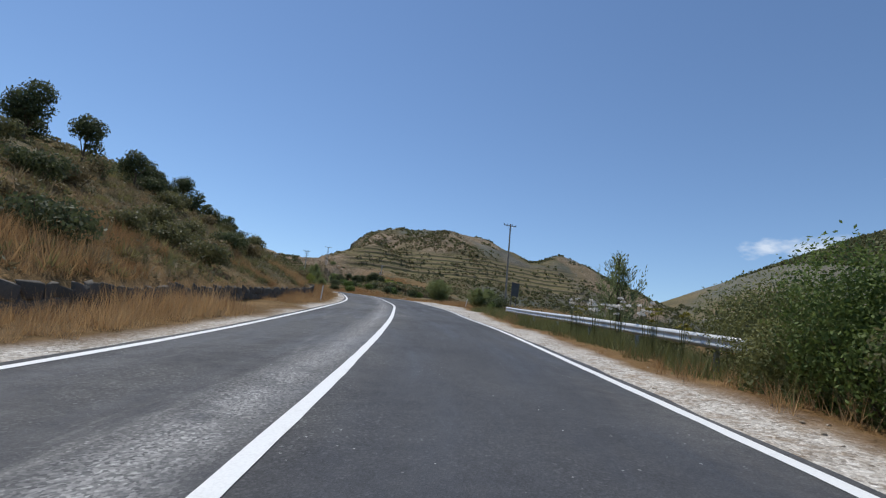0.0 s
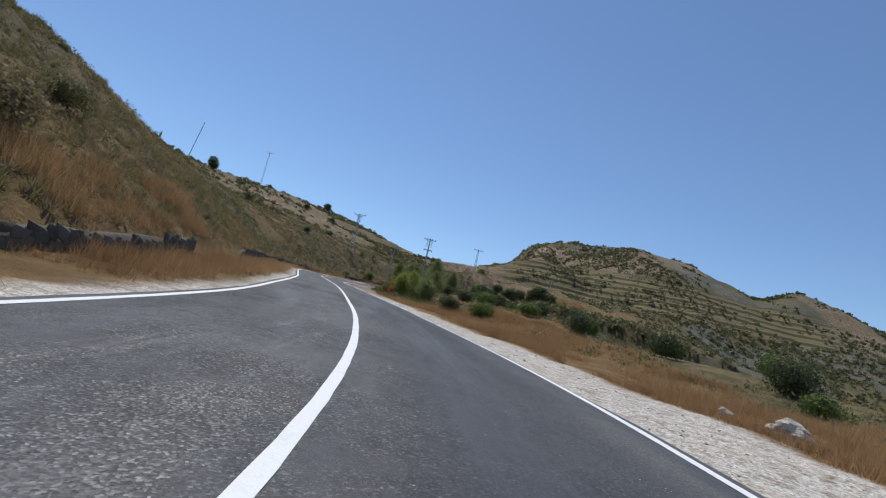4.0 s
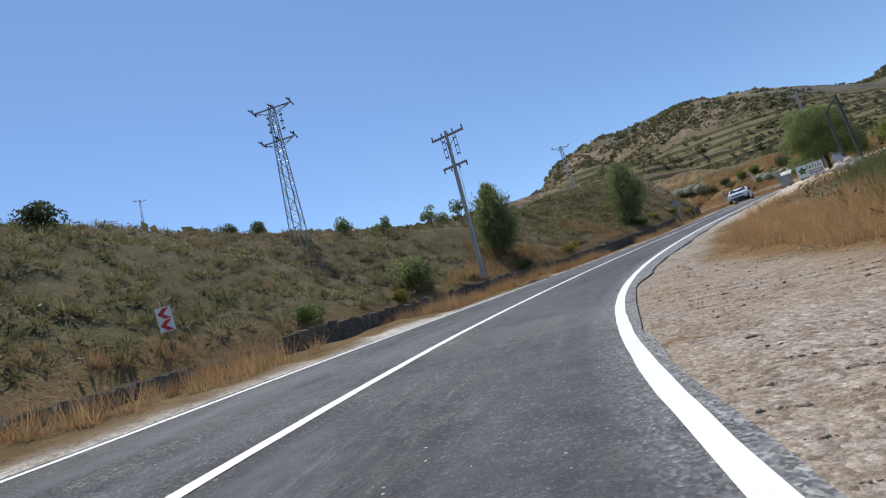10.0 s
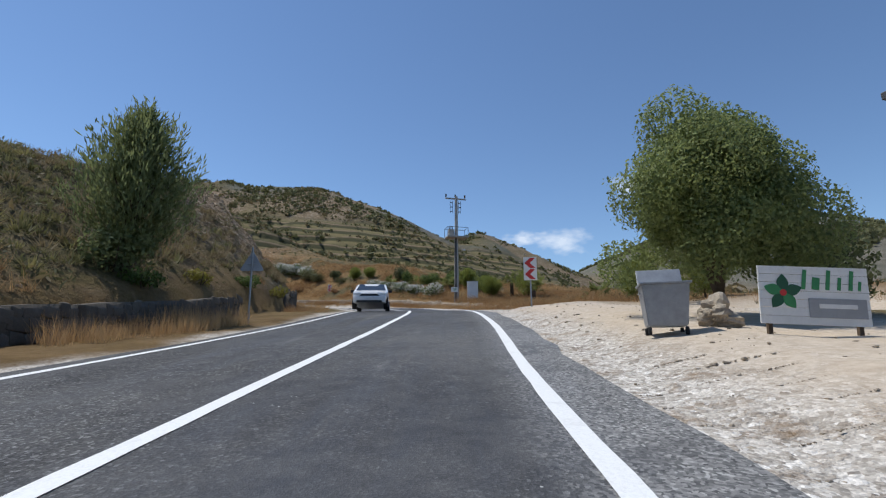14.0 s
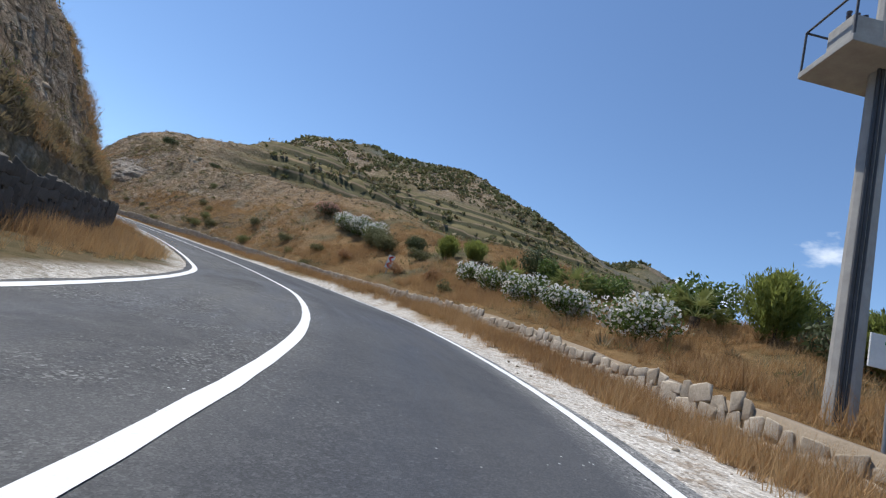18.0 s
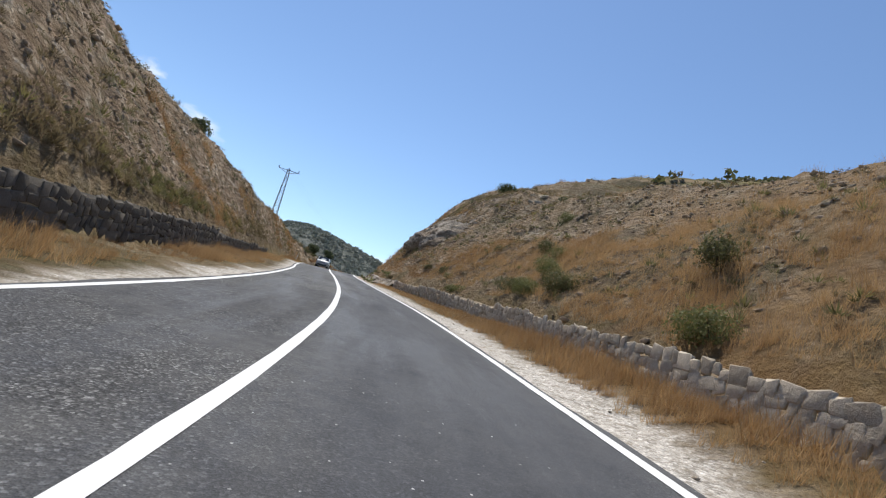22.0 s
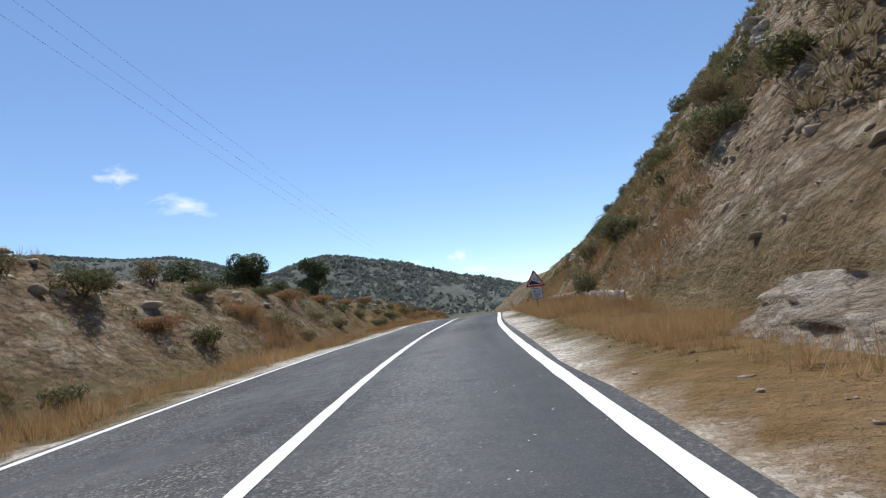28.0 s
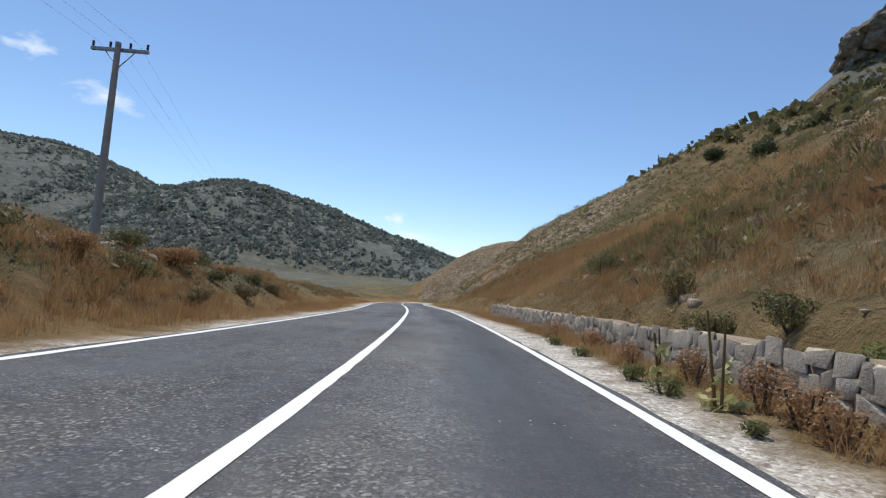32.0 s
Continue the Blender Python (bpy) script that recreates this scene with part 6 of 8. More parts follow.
line_pole(foot(74.4, 23.0), reach(74.4, 23.0, 14.6), "weathered grey pole with one cross-arm, standing in dry grass", 20, M_WOODPOLE)
line_pole(foot(177, 14.6), reach(177, 14.6, 11.4), "grey concrete pole with two cross-arms above roadside pines", 30, M_CONCRETE, True)
line_pole(foot(199.6, -8.4), 9.6, "tall grey concrete pole with switch racks behind the low wall", -10, M_CONCRETE, True, tilt=1.0)
line_pole(foot(465, -12.0), reach(465, -12, 10.0), "plain grey pole with one cross-arm beside the descending road", 25, M_CONCRETE)
line_pole(foot(471, -25.7), reach(471, -25.7, 9.4), "thin dark pole in the scrub below the road", 25, M_WOODPOLE)
lattice_pylon(foot(196, -19.7), reach(196, -19.7, 18.3), "steel lattice pylon with two cross-arms on the slope above the bend", 10, 0.95, 2)
lattice_pylon(foot(274, -18.3), reach(274, -18.3, 18.9), "steel lattice pylon above the rock face", 20, 0.9)
lattice_pylon(foot(367.6, -11.2), reach(367.6, -11.2, 12.9), "slender steel lattice pylon on the grassy bank by the pass", 40, 0.85)
dz0 = zat(-173.7, 271.1)
lattice_pylon((-173.7, 271.1, dz0), 78.6 - dz0, "distant steel lattice pylon on the skyline", 40, 1.0)
mast = thing("antenna_mast", pose(*foot(158, -25.7), 0, 7, heading(158)), "thin dark leaning mast on the hillside", "mast")
part("pole", rod(bmesh.new(), (0, 0, -0.4), (0, 0, reach(158, -25.7, 19.9)), 0.06, 0.045, 8), M_DARKSTEEL, mast)


def cable(a, b, sag):
    a, b = Vector(a), Vector(b)
    cu = bpy.data.curves.new("cable", "CURVE")
    cu.dimensions, cu.bevel_depth, cu.bevel_resolution = "3D", 0.0035, 1
    sp = cu.splines.new("POLY")
    sp.points.add(14)
    for i in range(15):
        f = i / 14
        p = a.lerp(b, f) - Vector((0, 0, sag * 4 * f * (1 - f)))
        sp.points[i].co = (*p, 1)
    me = bpy.data.meshes.new_from_object(bpy.data.objects.new("cable_curve", cu))
    me.materials.clear()
    me.materials.append(M_DARKSTEEL)
    tagged(new("power_cable", me), "thin dark overhead power cable", "cable", "overhead cables")


for k in (-0.8, 0.0, 0.8):
    cable(road_at(465, -12 + k, 10.2), road_at(367.6, -11.2 + k, 12.9), 1.4)
    cable(road_at(465, -12 + k, 10.2), Vector((-255 + k, 520, 44)), 2.0)

# ---- transformer pole with its wall cabinet ----
px, py, pz = foot(251, 8.4)
H = reach(251, 8.4, 11.3)
tp = thing("transformer_pole", pose(px, py, pz, 0, 0.5, -12), "grey concrete pole with a railed transformer platform and switchgear", "utility pole")
part("pole", rod(bmesh.new(), (0, 0, -0.6), (0, 0, H), 0.24, 0.14, 12), M_CONCRETE, tp)
arm = part("crossarm", box(bmesh.new(), (2.1, 0.12, 0.14), (0, 0.18, H - 0.2), (0, 0, 0), 0.012), M_CONCRETE, tp)
for x in (-1.0, -0.05, 0.95):
    bm = bmesh.new()
    insulator(bm, (x, 0.18, H + 0.22), 0.3, 0.09)
    part("insulator", bm, M_PORCELAIN, arm)
for x in (-0.42, 0.42):
    bm = bmesh.new()
    for zz in (0.6, 1.05, 1.5):
        box(bm, (0.26, 0.1, 0.06), (x, 0.24, H - zz), (0, 0, 0), 0.01)
    rod(bm, (x - 0.12, 0.24, H - 0.4), (x - 0.12, 0.24, H - 1.7), 0.02, 0.02, 6)
    rod(bm, (x + 0.12, 0.24, H - 0.4), (x + 0.12, 0.24, H - 1.7), 0.02, 0.02, 6)
    part("switch_rack", bm, M_DARKSTEEL, tp)
zp = H - 4.2
plat = part("platform", box(bmesh.new(), (2.1, 1.3, 0.14), (0, 0, zp), (0, 0, 0), 0.015), M_CONCRETE, tp)
part("transformer", box(bmesh.new(), (0.55, 0.6, 0.7), (-0.55, 0, zp + 0.42), (0, 0, 0), 0.03), M_CONCRETE, plat)
for x in (-0.7, -0.55, -0.4):
    bm = bmesh.new()
    insulator(bm, (x, 0.0, zp + 1.05), 0.28, 0.05)
    part("bushing", bm, M_PORCELAIN, plat)
for sx in (-1, 1):
    for sy in (-1, 1):
        part("railing_post", rod(bmesh.new(), (sx * 1.02, sy * 0.62, zp), (sx * 1.02, sy * 0.62, zp + 0.95), 0.022, 0.022, 6), M_DARKSTEEL, plat)
for a, b in (((-1.02, -0.62), (1.02, -0.62)), ((-1.02, 0.62), (1.02, 0.62)), ((-1.02, -0.62), (-1.02, 0.62)), ((1.02, -0.62), (1.02, 0.62))):
    part("rail", rod(bmesh.new(), (*a, zp + 0.94), (*b, zp + 0.94), 0.022, 0.022, 6), M_DARKSTEEL, plat)
for i in range(3):
    part("conduit", rod(bmesh.new(), (-0.22 + 0.07 * i, -0.2, 0.0), (-0.16 + 0.07 * i, -0.16, zp), 0.03, 0.03, 6), M_DARKSTEEL, tp)
part("lamp_arm", rod(bmesh.new(), (0.1, -0.1, zp - 1.6), (0.55, -0.3, zp - 1.3), 0.025, 0.025, 6), M_STEEL, tp)
part("lamp_head", box(bmesh.new(), (0.16, 0.36, 0.10), (0.62, -0.34, zp - 1.26), (0, 0, 30), 0.03), M_WHITE, tp)
cab = thing("switch_cabinet", pose(*foot(250.2, 9.6), 0, 0, heading(250) - 20), "white sheet-metal cabinet beside the transformer pole", "cabinet")
part("body", box(bmesh.new(), (1.0, 0.55, 1.75), (0, 0, 0.87), (0, 0, 0), 0.02), M_WHITE, cab)
part("door", box(bmesh.new(), (0.92, 0.03, 1.6), (0, -0.285, 0.88), (0, 0, 0), 0.008), M_WHITE, cab, "pale grey cabinet door")
part("roof", box(bmesh.new(), (1.12, 0.68, 0.05), (0, 0, 1.78), (3, 0, 0), 0.01), M_GREY, cab)
wb = thing("notice_board", pose(*foot(249.8, 7.5), 0, 0, heading(250) - 15), "small white notice board with blue lines on a thin post", "sign")
part("post", rod(bmesh.new(), (0, 0, -0.2), (0, 0, 1.45), 0.025, 0.025, 8), M_STEEL, wb)
part("board", box(bmesh.new(), (0.62, 0.03, 0.44), (0, -0.04, 1.25), (0, 0, 0), 0.008), M_WHITE, wb)
for i in range(3):
    part("text_bar", box(bmesh.new(), (0.36 - 0.05 * i, 0.006, 0.035), (0.04, -0.06, 1.36 - 0.11 * i)), M_SIGNGREEN, wb)


# ---- guard rail ----
gr = thing("guard_rail", pose(0, 0, 0), "galvanised W-beam guard rail on short posts in tall weeds", "guard rail")
ss = np.arange(9.5, 33.6, 1.0)
prof = [(0.0, -0.155), (0.035, -0.13), (0.075, -0.09), (0.075, -0.06), (0.02, -0.015), (0.02, 0.015), (0.075, 0.06), (0.075, 0.09), (0.035, 0.13), (0.0, 0.155)]
vs = []
for s in ss:
    for o, z in prof:
        p = road_at(s, 7.3 - o)
        vs.append((p.x, p.y, p.z + 0.66 + z))
k = len(prof)
fs = [[i * k + j, i * k + j + 1, (i + 1) * k + j + 1, (i + 1) * k + j] for i in range(len(ss) - 1) for j in range(k - 1)]
beam = new("beam", mesh_of("beam", vs, fs, M_RAIL, True))
beam.parent = gr
sol = beam.modifiers.new("thickness", "SOLIDIFY")
sol.thickness = 0.006
for s in np.arange(11, 33.6, 4.0):
    p = road_at(s, 7.40)
    bm = box(bmesh.new(), (0.11, 0.06, 1.30), (0, 0, 0.17), (0, 0, 0), 0.006)
    ob = part("post", bm, M_STEEL, gr)
    ob.matrix_basis = pose(p.x, p.y, p.z, 0, 0, heading(s))


# ---- the gradient sign and its number plate ----
def prism(bm, pts, depth, y=0.0):
    """A flat plate in the xz plane with the given outline."""
    f = [bm.verts.new((x, y, z)) for x, z in pts]
    b = [bm.verts.new((x, y + depth, z)) for x, z in pts]
    bm.faces.new(f)
    bm.faces.new(b[::-1])
    n = len(pts)
    for i in range(n):
        bm.faces.new((f[i], b[i], b[(i + 1) % n], f[(i + 1) % n]))
    bmesh.ops.recalc_face_normals(bm, faces=bm.faces)
    return bm


def rounded_triangle(side, r=0.05):
    h = side * math.sqrt(3) / 2
    c = [(-side / 2 + r * 1.7, r), (side / 2 - r * 1.7, r), (0, h - r * 2)]
    out = []
    for k, (cx, cz) in enumerate(c):
        a0 = (210, 330, 90)[k]
        for q in range(-2, 3):
            a = radians(a0 + q * 28)
            out.append((cx + r * math.cos(a), cz + r * math.sin(a)))
    return out


def lettering(text, size, at, rot, material, parent, name="lettering"):
    cu = bpy.data.curves.new("text", "FONT")
    cu.body, cu.size, cu.align_x, cu.align_y, cu.extrude = text, size, "CENTER", "CENTER", 0.002
    me = bpy.data.meshes.new_from_object(bpy.data.objects.new("text_curve", cu))
    me.materials.clear()
    me.materials.append(material)
    ob = new(name, me)
    ob.matrix_basis = pose(*at, *rot)
    ob.parent = parent
    return ob


sg = thing("gradient_sign", pose(*foot(396, 4.7), 0, 0, heading(396) - 4), "triangular red-bordered steep descent sign with a number plate, in dry grass", "road sign")
SIGN_Z = road_at(396).z + 1.32 - foot(396, 4.75)[2]
part("post", rod(bmesh.new(), (0, 0.04, -0.3), (0, 0.04, SIGN_Z + 0.6), 0.04, 0.04, 10), M_STEEL, sg)
tri = part("triangle", prism(bmesh.new(), [(x, z + SIGN_Z) for x, z in rounded_triangle(0.90, 0.05)], 0.02), M_SIGNRED, sg, "red triangular border")
part("panel", prism(bmesh.new(), [(x * 0.74, z * 0.74 + SIGN_Z + 0.075) for x, z in rounded_triangle(0.90, 0.03)], 0.006, -0.008), M_WHITE, tri, "white inner field")
part("slope", prism(bmesh.new(), [(-0.285, SIGN_Z + 0.11), (0.27, SIGN_Z + 0.11), (-0.16, SIGN_Z + 0.31)], 0.005, -0.014), M_SIGNBLACK, tri, "black wedge")
lettering("%10", 0.145, (0.035, -0.016, SIGN_Z + 0.325), (90, 22, 0), M_SIGNBLACK, tri)
pl = part("plate", box(bmesh.new(), (0.52, 0.02, 0.46), (0.02, 0.0, SIGN_Z - 0.30), (0, 0, 0), 0.006), M_SIGNBLACK, sg, "black-edged number plate")
part("plate_face", box(bmesh.new(), (0.485, 0.01, 0.425), (0.02, -0.012, SIGN_Z - 0.30)), M_WHITE, pl, "white face")
part("divider", box(bmesh.new(), (0.44, 0.006, 0.014), (0.02, -0.019, SIGN_Z - 0.305)), M_SIGNBLACK, pl)
lettering("48-53", 0.155, (0.02, -0.020, SIGN_Z - 0.20), (90, 0, 0), M_SIGNBLACK, pl)
lettering("027", 0.155, (0.03, -0.020, SIGN_Z - 0.41), (90, 0, 0), M_SIGNBLACK, pl)

# the back of a triangular sign on the other side
bs = thing("road_sign", pose(*foot(223.5, -4.8), 0, 0, heading(223) + 6), "bare aluminium back of a triangular road sign on a post", "road sign")
part("post", rod(bmesh.new(), (0, 0.0, -0.3), (0, 0.0, 2.7), 0.035, 0.035, 8), M_STEEL, bs)
part("triangle", prism(bmesh.new(), [(x, z + 1.85) for x, z in rounded_triangle(0.86, 0.05)], 0.02, 0.03), M_SIGNBACK, bs)
for z in (2.1, 2.35):
    part("bracket", box(bmesh.new(), (0.30, 0.03, 0.05), (0, 0.01, z), (0, 0, 0), 0.005), M_STEEL, bs)
# a dark sign seen from behind, by the first pole
ds = thing("sign_board", pose(*foot(54, 14.0), 0, 4, heading(54) + 22), "dark back of an upright sign board on two posts", "road sign")
for x in (-0.35, 0.35):
    part("post", rod(bmesh.new(), (x, 0, -0.3), (x, 0, 3.6), 0.04, 0.04, 8), M_DARKSTEEL, ds)
part("board", box(bmesh.new(), (1.1, 0.05, 1.5), (0, -0.06, 3.0), (0, 0, 0), 0.012), M_DARKSTEEL, ds)
# chevron
def chevron_sign(s, d, turn, high, tall, lean, label):
    cv = thing("chevron_sign", pose(*foot(s, d), 0, lean, turn), label, "road sign", "chevron signs")
    part("post", rod(bmesh.new(), (0, 0.05, -0.3), (0, 0.05, high + tall * 0.9), 0.035, 0.035, 8), M_STEEL, cv)
    w = tall * 0.28
    part("board", prism(bmesh.new(), [(-w, high), (w, high), (w, high + tall), (-w, high + tall)], 0.02), M_WHITE, cv)
    for z in (high + 0.04 * tall, high + 0.52 * tall):
        k = 0.22 * tall
        part("chevron", prism(bmesh.new(), [(-w * 0.85, z + k), (0.0, z), (w * 0.8, z), (-w * 0.05, z + k), (w * 0.8, z + 2 * k), (0.0, z + 2 * k)], 0.006, -0.008), M_SIGNRED, cv)


chevron_sign(229, 6.2, heading(229) - 4, 1.25, 1.1, 0, "red and white bend chevron board on a short post")
chevron_sign(277.6, 9.0, heading(277) - 55, 0.45, 0.95, 8, "weathered red and white chevron board leaning above the wall")
chevron_sign(183.6, -9.2, 46, 0.35, 0.75, -6, "faded red and white chevron board low in the scrub")
# marker posts
for s, d in ((38, -5.6), (57.5, 9.6), (362, -5.2)):
    mp = thing("marker_post", pose(*foot(s, d), 0, 12 if d > 0 else 3, 0), "thin pale roadside marker post in the grass", "post", "marker posts")
    part("stake", rod(bmesh.new(), (0, 0, -0.2), (0, 0, 1.1), 0.045, 0.04, 8), M_WHITE, mp)


# ---- the entrance: gate frame, board, bin ----
def flat_at(x, y):
    return (x, y, zat(x, y))


ga, gb = Vector((-39.4, 192.95)), Vector((-40.05, 189.8))
gz = zat(*ga)
gt = thing("gate_frame", pose(ga.x, ga.y, gz), "tall dark steel gateway frame over a dirt track", "gate")
gd = gb - ga
for p in (Vector((0, 0)), gd):
    part("gate_post", box(bmesh.new(), (0.11, 0.11, 3.7), (p.x, p.y, 1.5), (0, 0, 0), 0.01), M_DARKSTEEL, gt)
part("lintel", box(bmesh.new(), (0.10, gd.length + 0.2, 0.11), (gd.x / 2, gd.y / 2, 3.30), (0, 0, math.degrees(math.atan2(-gd.x, gd.y))), 0.01), M_DARKSTEEL, gt)

bb = thing("bill_board", pose(*flat_at(-41.0, 193.55), 0, 3, -30.7) @ Matrix.Scale(0.6, 4), "white plank sign board with a green flower and green word shapes", "sign board")
for x in (-0.9, 0.9):
    part("post", box(bmesh.new(), (0.09, 0.09, 0.95), (x, 0.06, 0.05), (0, 0, 0), 0.008), M_BARK, bb)
for i in range(7):
    part("plank", box(bmesh.new(), (2.2, 0.035, 0.168), (0, 0, 0.33 + 0.175 * i), (0, 0, 0), 0.006), M_WHITE, bb)
for a in range(5):
    ang = radians(90 + a * 72)
    bm = bmesh.new()
    pts = []
    for q in range(9):
        f = q / 8
        wdt = 0.12 * math.sin(math.pi * f)
        pts.append((f * 0.40, wdt))
    out = [(x, w_) for x, w_ in pts] + [(x, -w_) for x, w_ in pts[-2:0:-1]]
    prism(bm, [(-0.62 + x * math.cos(ang) - z * math.sin(ang), 0.90 + x * math.sin(ang) + z * math.cos(ang)) for x, z in out], 0.008, -0.03)
    part("petal", bm, M_SIGNGREEN if a % 2 else M_DARKGREEN, bb, "painted green leaf")
part("flower_eye", rod(bmesh.new(), (-0.62, -0.034, 0.90), (-0.62, -0.02, 0.90), 0.07, 0.07, 12), M_SIGNRED, bb, "red dot")
for i, (x, wd, hh) in enumerate(((-0.18, 0.08, 0.42), (0.05, 0.15, 0.26), (0.30, 0.08, 0.42), (0.52, 0.07, 0.27), (0.76, 0.08, 0.42), (0.92, 0.06, 0.20))):
    part("word_bar", box(bmesh.new(), (wd, 0.012, hh), (x, -0.026, 0.98 + hh / 2), (0, 8, 0), 0.004), M_SIGNGREEN, bb, "green word shape")
part("lower_panel", box(bmesh.new(), (1.15, 0.015, 0.40), (0.45, -0.026, 0.60), (0, 0, 0), 0.004), M_GREY, bb, "grey lower panel")
part("panel_bar", box(bmesh.new(), (0.75, 0.01, 0.09), (0.45, -0.038, 0.64)), M_WHITE, bb, "pale writing bar")

bn = thing("rubbish_bin", pose(*flat_at(-41.8, 195.1), 0, 0, 318) @ Matrix.Scale(0.64, 4), "grey galvanised wheeled rubbish container with an open lid", "bin")
bm = box(bmesh.new(), (1.0, 0.85, 0.95), (0, 0, 0.66))
for v in bm.verts:
    if v.co.z < 0.5:
        v.co.x *= 0.82
        v.co.y *= 0.82
bmesh.ops.bevel(bm, geom=list(bm.edges), offset=0.03, segments=2, affect="EDGES")
part("body", bm, M_STEEL, bn)
part("rim", box(bmesh.new(), (1.08, 0.93, 0.05), (0, 0, 1.14), (0, 0, 0), 0.012), M_STEEL, bn)
part("lid", box(bmesh.new(), (1.0, 0.05, 0.55), (0, 0.45, 1.32), (-28, 0, 0), 0.02), M_STEEL, bn)
for x in (-0.38, 0.38):
    for y in (-0.3, 0.3):
        wl = part("wheel", rod(bmesh.new(), (x - 0.03, y, 0.09), (x + 0.03, y, 0.09), 0.09, 0.09, 12), M_RUBBER, bn)
    part("handle", rod(bmesh.new(), (x * 1.36, -0.15, 0.95), (x * 1.36, 0.15, 0.95), 0.02, 0.02, 6), M_STEEL, bn)


# ---- boulders ----
def boulder(name, at, size, label, seed, turn=0.0, mat=None, rough=0.55):
    rng = np.random.default_rng(seed)
    bm = bmesh.new()
    bmesh.ops.create_icosphere(bm, subdivisions=4, radius=0.5)
    off = rng.random(3) * 50
    for v in bm.verts:
        c = v.co.copy()
        n = noise.noise(c * 2.2 + Vector(off)) * rough + noise.noise(c * 5.5 + Vector(off)) * rough * 0.4
        q = noise.cell(c * 2.6 + Vector(off)) * 0.16
        n += noise.noise(c * 13 + Vector(off)) * rough * 0.16
        bed = (noise.noise(Vector((c.x * 1.5, c.y * 1.5, c.z * 14)) + Vector(off))) * rough * 0.22
        v.co = c * (1 + n + q + bed)
        v.co.x, v.co.y, v.co.z = v.co.x * size[0], v.co.y * size[1], v.co.z * size[2]
    me = bpy.data.meshes.new(name)
    bm.to_mesh(me)
    bm.free()
    me.materials.append(mat or M_ROCK)
    ob = new(name, me)
    ob.matrix_basis = pose(at[0], at[1], at[2], 0, 0, turn)
    return tagged(ob, label, "rock")


def on_ground(s, d, up=0.0):
    g = ground_at(s, d)
    return (g.x, g.y, g.z + up)


boulder("boulder", on_ground(84.6, 9.9, 0.15), (0.8, 0.55, 0.5), "white limestone boulder in dry grass by the gravel shoulder", 3, 0.0, M_WHITESTONE)
boulder("boulder", on_ground(86.2, 9.6, 0.10), (0.4, 0.35, 0.3), "white limestone boulder in dry grass by the gravel shoulder", 4, 0.0, M_WHITESTONE)
for x, y, w in ((-86, 551, 13.0), (-78, 548, 15.0), (-92, 553, 9.0)):
    boulder("crag", (x, y, zat(x, y) + 1.0), (w, w, w * 1.0), "craggy grey rock tower on the crest of the slope", int(w * 10), 20, M_CRAG, 0.75)

def rock_overhang(s0, s1, foot_z, lip_z, top_z, reach_out, seed, label):
    """A bedded rock face that juts from the cut and is hollow below its lip."""
    ss, hh = np.arange(s0, s1, 0.14), np.linspace(0, 1, 46)
    V = []
    for s in ss:
        end = math.sin(math.pi * (s - s0) / (s1 - s0)) ** 0.45
        shift = 1.4 * (vnoise(np.array([s]), np.array([1.0]), 3.0, seed)[0] - 0.5)
        steep, verge = float(np.interp(s, RIGHT_S, RIGHT_STEEP)), float(np.interp(s, RIGHT_S, RIGHT_VERGE))
        for f in hh:
            z = foot_z + shift + (top_z - foot_z) * f * (0.75 + 0.25 * end)
            slope_d = EDGE + verge + 0.3 + max(z - float(np.interp(s, RIGHT_S, RIGHT_WALL)), 0) / steep
            lip = (lip_z - foot_z) / (top_z - foot_z)
            out = reach_out * end * (smooth01((f - lip * 0.55) / (lip * 0.5)) if f < lip else 1 - smooth01((f - lip) / (1 - lip)) ** 1.6) - 0.55 * (1 - end) + 0.35 * end - 1.6 * (1 - f) ** 7 - 0.9 * end * math.exp(-((f - lip * 0.45) / 0.14) ** 2)
            p2 = np.array([s]), np.array([z])
            bed = vnoise(np.array([s * 0.3 + 9 * math.floor(z * 2.6)]), np.array([z]), 0.7, seed + 1)[0] - 0.5
            rough = fbm(*p2, 2.4, 5, seed + 2, 0.62)[0]
            out += 1.3 * (math.floor(rough * 9) / 9 - 0.5) + 0.40 * bed + 0.30 * (vnoise(*p2, 0.3, seed + 3)[0] - 0.5)
            p = road_at(s, slope_d - out, z)
            V.append((p.x, p.y, p.z))
    n, m = len(ss), len(hh)
    a, b = np.meshgrid(np.arange(n - 1), np.arange(m - 1), indexing="ij")
    k = (a * m + b).ravel()
    return tagged(new("rock_overhang", mesh_of("rock_overhang", V, np.stack([k, k + 1, k + m + 1, k + m], 1), M_CUTROCK)), label, "rock")


rock_overhang(337.5, 353.5, 2.2, 5.4, 10.0, 1.15, 140, "grey-brown bedded rock overhang jutting from the cut slope")
boulder("boulder", on_ground(424, 13.5, 0.3), (1.7, 1.1, 1.0), "angular buff boulder on the grassy slope", 7)
boulder("boulder", on_ground(334.8, 4.0, 0.03), (0.26, 0.24, 0.20), "brown angular stone fallen at the foot of the cut", 8, 0.0, M_RUBBLE)
boulder("boulder", on_ground(213.5, 6.3, 0.15), (0.5, 0.55, 0.5), "rough white boulder beside the sign board", 9)
boulder("boulder", on_ground(207.6, 8.9, 0.15), (0.9, 0.8, 0.7), "rough white boulder at the edge of the dirt track", 10, 0.0, M_WHITESTONE)
boulder("boulder", on_ground(206.9, 9.4, 0.1), (0.6, 0.6, 0.5), "rough white boulder at the edge of the dirt track", 12, 0.0, M_WHITESTONE)
